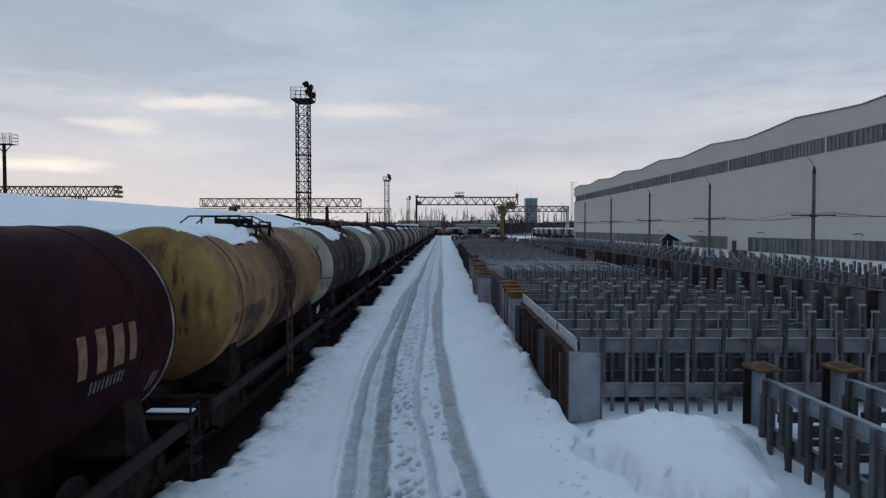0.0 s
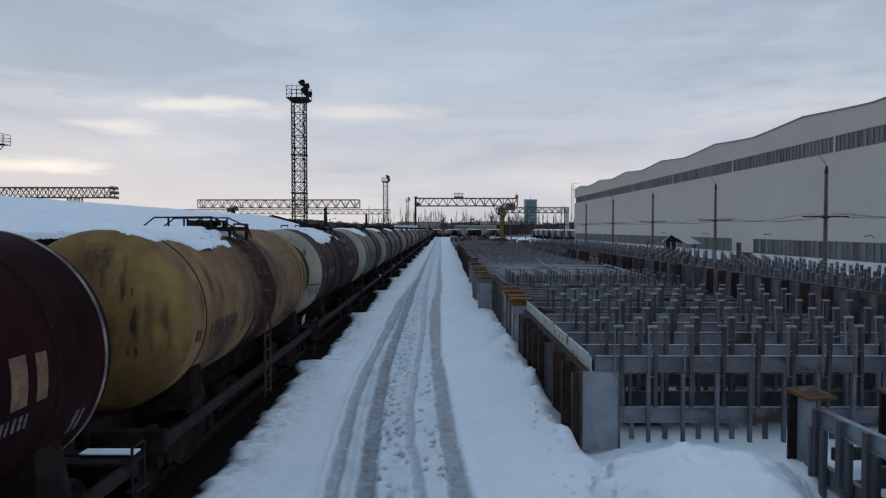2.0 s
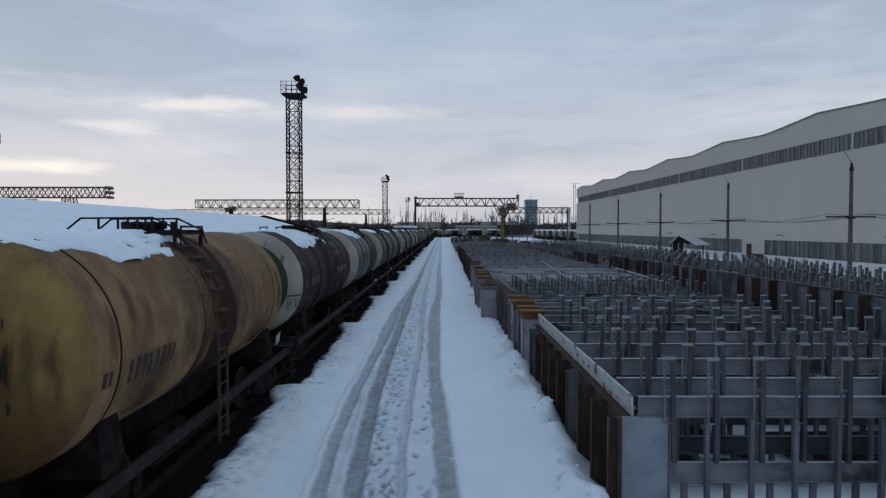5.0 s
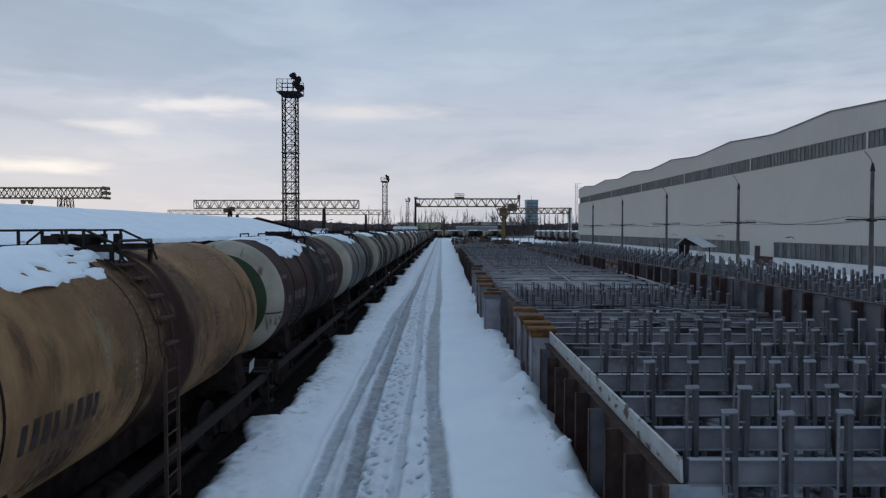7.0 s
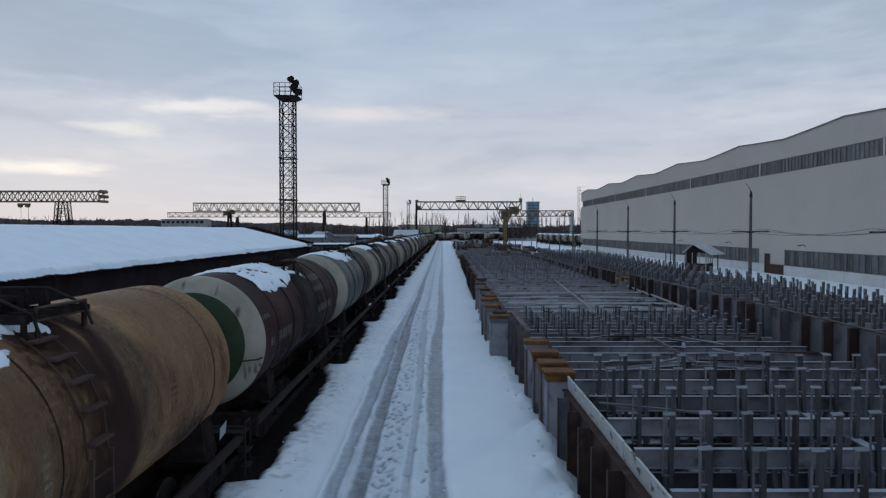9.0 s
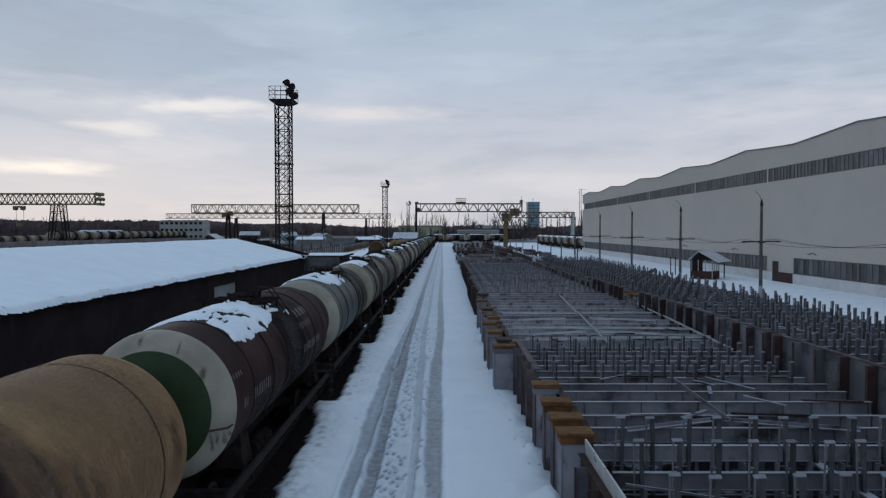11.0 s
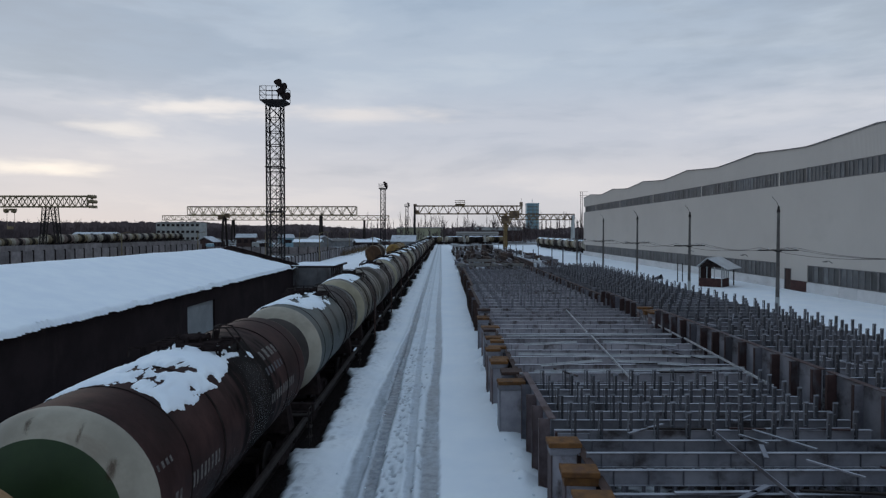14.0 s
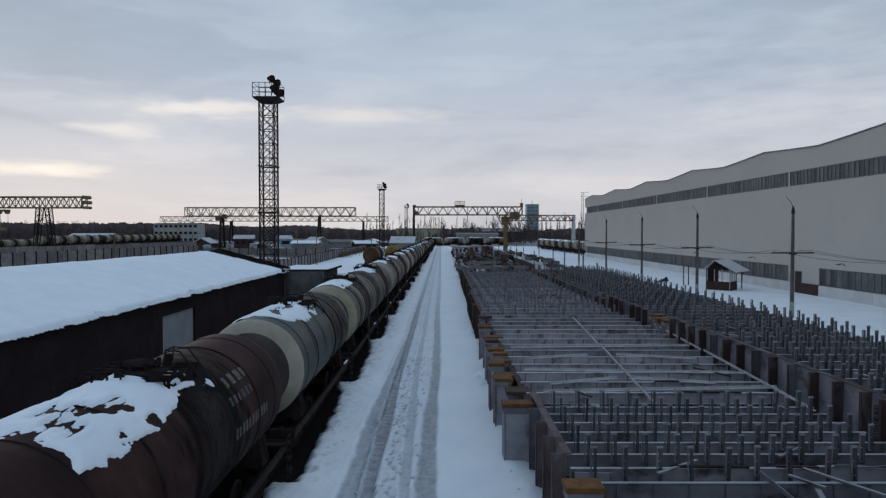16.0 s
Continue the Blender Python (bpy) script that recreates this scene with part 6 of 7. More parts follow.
# ---- shelter by the hall ----
def shelter():
    t = thing("smoking_shelter", "small shelter with a pale sheet roof and dark red walls", "shelter", at=pose(34.6, 96.5, 0, 0, 0, 48))
    part("wall", Shape().box(-2.0, 2.0, 1.4, 1.5, 0, 2.5).box(-2.0, -1.9, -1.3, 1.4, 0, 1.05).box(-2.0, 0.3, -1.4, -1.3, 0, 1.05), BRICK_RED, t)
    part("bench", Shape().box(-1.6, 1.7, 0.3, 0.8, 0.4, 0.5).box(-1.5, -1.4, 0.3, 0.8, 0, 0.4).box(1.5, 1.6, 0.3, 0.8, 0, 0.4), DARK_STEEL, t)
    part("table", Shape().box(0.6, 2.0, -0.7, 0.0, 0.65, 0.75).box(1.2, 1.4, -0.4, -0.3, 0, 0.65), DARK_STEEL, t)
    for y in (-1.3, -0.4, 0.5, 1.35):
        part("mullion", Shape().box(-1.99, -1.92, y - 0.05, y + 0.05, 1.05, 2.5), PALE_WALL, t)
    for x in (-1.95, -1.2, -0.4, 0.3, 2.3):
        part("post", Shape().box(x - 0.06, x + 0.06, -1.36, -1.24, 0, 2.35), PALE_WALL if x < 1 else DARK_STEEL, t)
    part("gable", Shape().add([(-1.98, -1.4, 2.4), (-1.98, 1.5, 2.4), (-1.98, 0.4, 3.5), (-1.9, -1.4, 2.4), (-1.9, 1.5, 2.4), (-1.9, 0.4, 3.5)], [(0, 2, 1), (3, 4, 5), (0, 1, 4, 3), (1, 2, 5, 4), (2, 0, 3, 5)]), DARK_STEEL, t)
    part("roof", Shape().add([(-2.3, -2.1, 2.25), (2.7, -2.1, 2.25), (2.7, 0.4, 3.6), (-2.3, 0.4, 3.6), (2.7, 1.7, 2.5), (-2.3, 1.7, 2.5), (-2.3, -2.1, 2.18), (2.7, -2.1, 2.18), (2.7, 0.4, 3.52), (-2.3, 0.4, 3.52), (2.7, 1.7, 2.42), (-2.3, 1.7, 2.42)], [(0, 1, 2, 3), (3, 2, 4, 5), (9, 8, 7, 6), (11, 10, 8, 9), (6, 7, 1, 0), (5, 4, 10, 11), (1, 7, 8, 2), (2, 8, 10, 4), (3, 9, 6, 0), (5, 11, 9, 3)]), PLINTH, t, "pale sheet roof")


shelter()


for x, y in ((31.9, 102.7), (32.7, 103.1)):
    single("stake", Shape().box(-0.05, 0.05, -0.05, 0.05, 0, 2.5), MAST, "thin dark steel stake standing in the snow", "stake", "stakes near the shelter", (x, y, 0))
t = thing("scrap_pile", "small dark pile of scrap bars on the snow", "scrap", at=(31.0, 108.0, 0))
for k in range(7):
    part("bar", Shape().bar((-1.2 + 0.2 * k, -0.6, 0.05 + 0.07 * k), (0.9 - 0.1 * k, 0.6 - 0.2 * k, 0.12 + 0.1 * k), 0.14), GREY_DARK if k % 2 else IRON, t)


# ---- long shed beyond the wagons ----
def long_shed():
    t = thing("long_shed", "long dark shed with a snow-covered gable roof", "shed", at=(-16.4, 0, 0))
    y0, y1 = -12.0, 65.5
    part("wall", Shape().box(4.7, 4.95, y0, 44.3, 0, 4.08).box(4.7, 4.95, 47.95, y1, 0, 4.08).box(4.7, 4.95, 44.3, 47.95, 3.36, 4.08), SHED_WALL, t)
    part("wall", Shape().box(-4.95, -4.7, y0, y1, 0, 4.08), SHED_WALL, t)
    for y in (y0, y1 - 0.25):
        part("gable", Shape().add([(-4.7, y, 0), (4.7, y, 0), (4.7, y, 4.1), (0, y, 5.35), (-4.7, y, 4.1), (-4.7, y + 0.25, 0), (4.7, y + 0.25, 0), (4.7, y + 0.25, 4.1), (0, y + 0.25, 5.35), (-4.7, y + 0.25, 4.1)], [(0, 1, 2, 3, 4), (9, 8, 7, 6, 5), (1, 0, 5, 6), (2, 1, 6, 7), (3, 2, 7, 8), (4, 3, 8, 9), (0, 4, 9, 5)]), SHED_WALL, t)
    part("door", Shape().box(4.76, 4.84, 44.32, 47.93, 0, 3.34), DOOR_GREY, t, "pale grey sliding door")
    part("roof_sheet", Shape().add([(5.25, y0 - 0.4, 4.06), (0, y0 - 0.4, 5.42), (-5.25, y0 - 0.4, 4.06), (5.25, y1 + 0.4, 4.06), (0, y1 + 0.4, 5.42), (-5.25, y1 + 0.4, 4.06), (5.25, y0 - 0.4, 3.98), (0, y0 - 0.4, 5.34), (-5.25, y0 - 0.4, 3.98), (5.25, y1 + 0.4, 3.98), (0, y1 + 0.4, 5.34), (-5.25, y1 + 0.4, 3.98)], [(0, 3, 4, 1), (1, 4, 5, 2), (7, 10, 9, 6), (8, 11, 10, 7), (6, 9, 3, 0), (2, 5, 11, 8), (0, 1, 7, 6), (1, 2, 8, 7), (9, 10, 4, 3), (10, 11, 5, 4)]), DARK_STEEL, t)
    for sx in (1, -1):
        part("verge_board", Shape().add([(sx * 5.3, y1 + 0.405, 3.9), (0, y1 + 0.405, 5.27), (0, y1 + 0.46, 5.27), (sx * 5.3, y1 + 0.46, 3.9), (sx * 5.3, y1 + 0.405, 4.3), (0, y1 + 0.405, 5.72), (0, y1 + 0.46, 5.72), (sx * 5.3, y1 + 0.46, 4.3)], [(0, 1, 5, 4), (2, 3, 7, 6), (4, 5, 6, 7), (1, 0, 3, 2), (0, 4, 7, 3)]), DARK_STEEL, t)


long_shed()


def roof_snow():
    ys = axis_points([(-12.3, 10, 1.0), (10, 65.6, 0.05)])
    us = axis_points([(-1, 0, 0.25), (0, 0.9, 0.09), (0.9, 1.0, 0.0125)])
    v, f = [], []
    for y in ys:
        rag = -0.05 + noise.fractal(Vector((y * 1.1, 0, 0)), 1.0, 2.0, 5) * 0.13 + noise.noise(Vector((y * 5.0, 3, 0))) * 0.06 + 0.085 * abs(math.sin(y * 13.0)) * (1 + noise.noise(Vector((y * 2.0, 8, 0))))
        for u in us:
            x = 5.3 * u + (rag if u > 0.97 else 0)
            roof = 5.42 - abs(x) * 1.36 / 5.25
            deep = 0.17 + 0.03 * noise.fractal(Vector((x * 0.4, y * 0.3, 5)), 1.0, 2.0, 4)
            if abs(u) == 1:
                deep = 0.005
            elif u > 0.98:
                deep *= 0.7
            deep *= 0.25 + 0.75 * min(1, max(0, (65.6 - y) / 1.5 + 0.3 * noise.noise(Vector((x, 0, 1)))))
            bare = y - 63.7 + 1.1 * noise.fractal(Vector((x * 0.9, y * 0.9, 2)), 1.0, 2.0, 4) - 0.5 * (abs(x) > 3.5)
            v.append((x, y, roof + (max(0.006, deep) if bare < 0 else max(-0.05, 0.04 - bare * 0.6))))
    nx = len(us)
    for j in range(len(ys) - 1):
        for i in range(nx - 1):
            a = j * nx + i
            f.append((a, a + 1, a + nx + 1, a + nx))
    s = Shape().add(v, f, True)
    single("roof_snow", s, SNOW, "thick snow with a ragged edge lying on the long shed roof", "snow", at=(-16.4, 0, 0))


roof_snow()
t = thing("small_annex", "small flat-roofed dark hut at the shed end", "hut", at=(-9.9, 69, 0))
part("wall", Shape().box(-2.2, 1.4, -3.45, 2.6, 0, 4.0), ANNEX_WALL, t)
for k in range(7):
    part("batten", Shape().box(1.401, 1.44, -3.3 + 0.95 * k, -3.2 + 0.95 * k, 0, 3.98), SHED_WALL, t)
part("roof", Shape().box(-2.2, 1.75, -3.44, 2.9, 4.0, 4.13), SHED_WALL, t)
single("snow_crust", Shape().box(-2.1, 1.68, -3.35, 2.8, 0, 0.05), SNOW, "thin snow lying on the flat hut roof", "snow", at=(-9.9, 69, 4.132), bevel=0.02)


# ---- masts and cranes ----
def lattice(s, x, y, z0, z1, w, step, r=0.05, thin=0.03):
    """A square lattice column of angle bars."""
    h = w / 2
    c = [(x - h, y - h), (x + h, y - h), (x + h, y + h), (x - h, y + h)]
    for a, b in c:
        s.bar((a, b, z0), (a, b, z1), r * 2)
    n = max(1, round((z1 - z0) / step))
    for i in range(n):
        za, zb = z0 + (z1 - z0) * i / n, z0 + (z1 - z0) * (i + 1) / n
        for (ax, ay), (bx, by) in zip(c, c[1:] + c[:1]):
            s.bar((ax, ay, zb), (bx, by, zb), thin * 2)
            s.bar((ax, ay, za), (bx, by, zb), thin * 1.6)
            s.bar((bx, by, za), (ax, ay, zb), thin * 1.6)
    return s


def light_mast(x, y, scale=1.0, group="floodlight masts"):
    t = thing("floodlight_mast", "dark steel lattice floodlight mast with a railed platform", "light mast", group, (x, y, 0))
    part("lattice", lattice(Shape(), 0, 0, 0, 21.0, 1.6, 1.5, 0.07, 0.04), MAST, t)
    for z in (9.0, 14.0):
        lo = Shape().box(-0.95, 0.95, -0.95, -0.83, z, z + 0.12).box(-0.95, 0.95, 0.83, 0.95, z, z + 0.12).box(-0.95, -0.83, -0.83, 0.83, z, z + 0.12).box(0.83, 0.95, -0.83, 0.83, z, z + 0.12)
        part("collar", lo, MAST, t)
    lad = Shape()
    for k in (0.25, 0.6):
        lad.bar((k, -0.7, 0), (k, -0.7, 21), 0.05)
    for i in range(60):
        lad.bar((0.25, -0.7, 0.3 + i * 0.34), (0.6, -0.7, 0.3 + i * 0.34), 0.03)
    part("ladder", lad, MAST, t)
    part("platform", Shape().box(-1.35, 1.4, -1.3, 1.3, 21.3, 21.45).add([(-1.35, -1.3, 21.3), (1.4, -1.3, 21.3), (1.4, 1.3, 21.3), (-1.35, 1.3, 21.3), (-0.9, -0.85, 21.0), (0.9, -0.85, 21.0), (0.9, 0.85, 21.0), (-0.9, 0.85, 21.0)], [(0, 1, 5, 4), (1, 2, 6, 5), (2, 3, 7, 6), (3, 0, 4, 7), (4, 5, 6, 7)]), MAST, t)
    for z in (21.9, 22.4, 22.9):
        part("rail", Shape().path([(-1.35, -1.3, z), (1.4, -1.3, z), (1.4, 1.3, z), (-1.35, 1.3, z), (-1.35, -1.3, z)], 0.03, 4), MAST, t)
    for a in (-1.35, -0.65, 0.0, 0.7, 1.4):
        for c in (-1.3, 1.3):
            part("rail_post", Shape().bar((a, c, 21.4), (a, c, 22.9), 0.06), MAST, t)
    for i, (a, b, z) in enumerate(((0.3, -0.9, 23.4), (0.85, -0.7, 23.0), (0.6, -1.0, 22.4), (1.0, -0.9, 21.9), (0.5, 0.2, 22.8), (0.95, 0.5, 22.2))):
        part("floodlight", Shape().tube((a, b, z), (a + 0.45, b - 0.35, z - 0.12), 0.22, 0.42, 14).tube((a - 0.14, b + 0.1, z + 0.04), (a, b, z), 0.12, 0.22, 10).bar((a + 0.1, b, z), (a + 0.1, b, z - 0.6), 0.06), DARK_STEEL, t)
    return t


m1 = light_mast(-18.62, 88.4)
copy_thing(m1, pose(-20.3, 238, 0))
copy_thing(m1, pose(-21.2, 400, 0))
t = thing("floodlight_mast", "slim dark pole mast with a railed platform", "light mast", "floodlight masts", (-84.0, 126, 0))
part("pole", Shape().tube((0, 0, 0), (0, 0, 20.2), 0.35, 0.3, 10), MAST, t)
part("platform", Shape().box(-1.9, 1.9, -1.2, 1.2, 20.2, 20.3), MAST, t)
for z in (20.9, 21.5, 22.2):
    part("rail", Shape().path([(-1.9, -1.2, z), (1.9, -1.2, z), (1.9, 1.2, z), (-1.9, 1.2, z), (-1.9, -1.2, z)], 0.04, 4), MAST, t)
for a in (-1.9, -0.6, 0.6, 1.9):
    for b in (-1.2, 1.2):
        part("rail_post", Shape().bar((a, b, 20.3), (a, b, 22.2), 0.07), MAST, t)
for a in (-1.5, 1.5):
    part("brace", Shape().bar((a, 0, 20.2), (0, 0, 18.6), 0.12), MAST, t)


def truss(s, a, b, h, w, bays, r=0.14, thin=0.08):
    """A box truss between two points at its lower chord."""
    a, b = Vector(a), Vector(b)
    d = b - a
    side = Vector((-d.y, d.x, 0)).normalized() * w / 2
    up = Vector((0, 0, h))
    for sgn in (-1, 1):
        o = side * sgn
        s.bar(a + o, b + o, r * 2)
        s.bar(a + o + up, b + o + up, r * 2)
        for i in range(bays):
            p, q, m = a + d * (i / bays), a + d * ((i + 1) / bays), a + d * ((i + 0.5) / bays)
            s.bar(p + o + up, m + o, thin * 2)
            s.bar(m + o, q + o + up, thin * 2)
            s.bar(m + o, m + o + up, thin * 1.3)
        s.bar(a + o, a + o + up, thin * 2)
        s.bar(b + o, b + o + up, thin * 2)
    for i in range(bays + 1):
        p = a + d * (i / bays)
        s.bar(p - side, p + side, thin * 1.6)
        s.bar(p - side + up, p + side + up, thin * 1.6)
    return s


def rigid_leg(s, x, y, z, spread, r=0.3):
    for sy in (-1, 1):
        s.bar((x, y + sy * spread, 0), (x, y + sy * 1.2, z), r * 2)
    s.bar((x, y - spread, 0.6), (x, y + spread, 0.6), 0.5)
    s.bar((x, y - spread * 0.6, z * 0.45), (x, y + spread * 0.6, z * 0.45), 0.25)
    return s


t = thing("gantry_crane", "rusty yellow lattice gantry crane spanning the tracks", "gantry crane", "gantry cranes", (0, 258, 0))
part("girder", truss(Shape(), (-10.6, 0, 13.3), (29.3, 0, 13.3), 2.9, 2.4, 11, 0.2, 0.11), CRANE, t)
part("leg", rigid_leg(Shape(), -10.4, 0, 16.2, 3.0, 0.3), MAST, t, "dark slim leg")
part("leg", rigid_leg(Shape(), 23.2, 0, 13.3, 3.0, 0.5).bar((26.5, 0, 13.3), (23.4, 0, 7), 0.4).bar((20.0, 0, 13.3), (23.0, 0, 7), 0.3), YELLOW, t)
part("cabin", Shape().box(21.6, 24.6, -2.8, -0.8, 9.6, 12.6).box(24.8, 28.3, -1.5, 1.2, 11.6, 14.4), CRANE, t, bevel=0.1)
tr = Shape().box(4.6, 8.2, -1.4, 1.4, 16.3, 17.0)
for z in (17.6, 18.2):
    tr.path([(4.6, -1.4, z), (8.2, -1.4, z), (8.2, 1.4, z), (4.6, 1.4, z), (4.6, -1.4, z)], 0.06, 4)
for x in (4.6, 6.4, 8.2):
    tr.bar((x, -1.4, 17), (x, -1.4, 18.2), 0.1)
part("trolley", tr, CRANE, t)
part("buffer", Shape().box(28.6, 29.5, -1.3, 1.3, 16.2, 17.6).bar((29.1, 0, 17.6), (29.1, 0, 19.2), 0.12).box(-10.8, -9.6, -1.3, 1.3, 16.2, 16.9).box(-10.3, -8.8, -1, 1, 13.4, 14.6), CRANE, t)
t = thing("gantry_crane", "rusty lattice gantry crane behind the first", "gantry crane", "gantry cranes", (0, 330, 0))
part("girder", truss(Shape(), (27.0, 0, 12.4), (63.0, 0, 12.4), 2.6, 2.4, 11, 0.2, 0.11), CRANE, t)
part("leg", rigid_leg(Shape(), 62.4, 0, 14.5, 3.0, 0.45), PALE_WALL, t, "pale grey leg")
part("leg", rigid_leg(Shape(), 30.5, 0, 12.5, 3.0, 0.45), MAST, t)
t = thing("gantry_crane", "long grey lattice gantry crane over the yard", "gantry crane", "gantry cranes", (0, 300, 0))
part("girder", truss(Shape(), (-110.5, 0, 13.9), (-37.5, 0, 13.9), 3.6, 3.0, 17, 0.2, 0.12), CRANE_GREY, t)
part("leg", rigid_leg(Shape(), -95, 0, 13.9, 3.5, 0.4), IRON, t)
part("leg", rigid_leg(Shape(), -53, 0, 13.9, 3.5, 0.4), IRON, t)
part("cabin", Shape().box(-97.2, -94.8, -2.2, -0.6, 12.0, 14.0).box(-94.2, -92.4, -2.0, -0.6, 12.6, 14.6), CRANE, t, bevel=0.1)
t = thing("gantry_crane", "long low grey lattice gantry crane farther off", "gantry crane", "gantry cranes", (0, 390, 0))
part("girder", truss(Shape(), (-160, 0, 13.2), (-31, 0, 13.2), 2.6, 2.6, 30, 0.16, 0.09), CRANE_GREY, t)
part("leg", rigid_leg(Shape(), -120, 0, 13.2, 3.5, 0.4), IRON, t)
part("leg", rigid_leg(Shape(), -45, 0, 13.2, 3.5, 0.4), IRON, t)
t = thing("gantry_crane", "grey lattice gantry crane with splayed legs", "gantry crane", "gantry cranes", (0, 196, 0))
part("girder", truss(Shape(), (-150, 0, 13.6), (-97.4, 0, 13.6), 2.9, 2.6, 16, 0.18, 0.1), CRANE_GREY, t)
lg = Shape()
LEG_X = -108.5
for sx in (-1, 1):
    foot, head = Vector((LEG_X + sx * 2.6, 0, 0)), Vector((LEG_X + sx * 1.15, 0, 13.6))
    for dx in (-0.5, 0.5):
        for dy in (-0.9, 0.9):
            lg.bar(foot + Vector((dx * 0.6, dy, 0)), head + Vector((dx, dy, 0)), 0.2)
    for k in range(9):
        a, b = foot.lerp(head, k / 9), foot.lerp(head, (k + 1) / 9)
        w = 0.3 + 0.2 * k / 9
        for dy in (-0.9, 0.9):
            lg.bar(a + Vector((-w, dy, 0)), b + Vector((w, dy, 0)), 0.09)
            lg.bar(a + Vector((w, dy, 0)), b + Vector((-w, dy, 0)), 0.09)
            lg.bar(b + Vector((-w, dy, 0)), b + Vector((w, dy, 0)), 0.09)
for z, h in ((11.6, 1.4), (9.4, 1.6)):
    lg.bar((LEG_X - h, -0.9, z), (LEG_X + h, -0.9, z), 0.16)
lg.bar((LEG_X - 1.4, -0.9, 11.6), (LEG_X + 1.6, -0.9, 9.4), 0.12).bar((LEG_X + 1.4, -0.9, 11.6), (LEG_X - 1.6, -0.9, 9.4), 0.12)
hk = Shape().box(-121.0, -118.2, -0.8, 0.8, 12.6, 13.1)
for x in (-120.7, -118.6):
    hk.tube((x, -0.5, 12.4), (x, 0.5, 12.4), 0.5, seg=12)
    hk.bar((x + 0.2, 0, 12.4), (x + 0.2, 0, 8.2), 0.07)
hk.box(-120.3, -118.9, -0.4, 0.4, 7.4, 8.2)
part("hoist", hk, CRANE_GREY, t)
part("leg", lg, MAST, t, "dark lattice leg")
part("leg", rigid_leg(Shape(), -145, 0, 13.6, 3.0, 0.4), CRANE_GREY, t)
part("buffer", Shape().tube((-97.2, -1.3, 16.4), (-96.6, 1.3, 16.4), 0.5, seg=10).tube((-97.0, -1.3, 15.0), (-96.4, 1.3, 15.0), 0.5, seg=10).tube((-97.0, -1.3, 13.6), (-96.4, 1.3, 13.6), 0.4, seg=10), CRANE_GREY, t)


# ---- distance ----
t = thing("blue_tower_block", "blue-grey clad tower rising behind the trees", "tower", at=(119.5, 900, 0))
part("wall", Shape().box(-8, 8, -8, 8, 0, 42.5), BLUE, t)
part("roof_rim", Shape().box(-8.3, 8.3, -8.3, 8.3, 42.5, 44.4).bar((0, 0, 44.4), (0, 0, 50), 0.5), BLUE, t)
for x in (-5.3, 0, 5.3):
    part("rib", Shape().box(x - 0.3, x + 0.3, -8.3, -8.0, 0, 42.5), CRANE_GREY, t)
for k in range(9):
    part("window_band", Shape().box(-7.6, 7.6, -8.2, -8.0, 4.5 + 4.3 * k, 5.6 + 4.3 * k), PANE, t)


def simple_house(x, y, w, d, h, ridge, wall, roofmat, words, cat="house", windows=0, storeys=1, turn=0):
    t = thing(cat.replace(" ", "_"), words, cat, "distant buildings", pose(x, y, 0, 0, 0, turn))
    part("wall", Shape().add([(-w, -d, 0), (w, -d, 0), (w, d, 0), (-w, d, 0), (-w, -d, h), (w, -d, h), (w, d, h), (-w, d, h), (-w, 0, h + ridge), (w, 0, h + ridge)], [(0, 1, 5, 4), (2, 3, 7, 6), (1, 2, 6, 9, 5), (3, 0, 4, 8, 7)]), wall, t)
    o = 0.4
    part("roof", Shape().add([(-w - o, -d - o, h - 0.1), (w + o, -d - o, h - 0.1), (w + o, 0, h + ridge + 0.15), (-w - o, 0, h + ridge + 0.15), (w + o, d + o, h - 0.1), (-w - o, d + o, h - 0.1), (-w - o, -d - o, h + 0.15), (w + o, -d - o, h + 0.15), (w + o, 0, h + ridge + 0.4), (-w - o, 0, h + ridge + 0.4), (w + o, d + o, h + 0.15), (-w - o, d + o, h + 0.15)], [(0, 1, 7, 6), (6, 7, 8, 9), (9, 8, 10, 11), (4, 5, 11, 10), (1, 2, 8, 7), (2, 4, 10, 8), (3, 0, 6, 9), (5, 3, 9, 11), (0, 3, 2, 1), (3, 5, 4, 2)]), roofmat, t)
    for s in range(storeys):
        for i in range(windows):
            cx = -w + 2 * w * (i + 0.5) / windows
            z = h * (s + 0.45) / storeys
            part("window", Shape().box(cx - w * 0.62 / windows, cx + w * 0.62 / windows, -d - 0.06, -d - 0.01, z, z + h * 0.36 / storeys), SHED_WALL, t)
    return t


simple_house(-160.2, 417, 13.2, 6, 12.0, 0.2, PALE_WALL, CONCRETE, "pale three-storey office block with rows of windows", "office block", 9, 3)
simple_house(-16.8, 500, 17, 6, 9.2, 0.3, FADED_GREEN, CONCRETE, "long faded green warehouse", "warehouse")
simple_house(-12.5, 228, 3.6, 6, 3.6, 1.6, SHEET_GREY, OLD_SNOW, "grey sheet hut with a snowy roof beside the train", "hut")
simple_house(-84.5, 297, 3.9, 4, 4.2, 1.2, BROWN_WALL, OLD_SNOW, "brown house with a snowy roof", "house", 3, 1, 12)
simple_house(-90, 266, 4.2, 3.2, 2.8, 1.7, BROWN_WALL, OLD_SNOW, "dark red house with a snowy gable roof", "house", 2, 1, 90)
simple_house(-54, 299, 5.4, 4, 2.6, 2.0, SHEET_GREY, OLD_SNOW, "pale hut with a snowy roof", "hut", 3, 1, -52)
simple_house(-68.5, 301, 2.8, 3.4, 4.0, 1.2, BLUE, OLD_SNOW, "blue-grey hut with a snowy roof", "hut", 1, 1, 24)
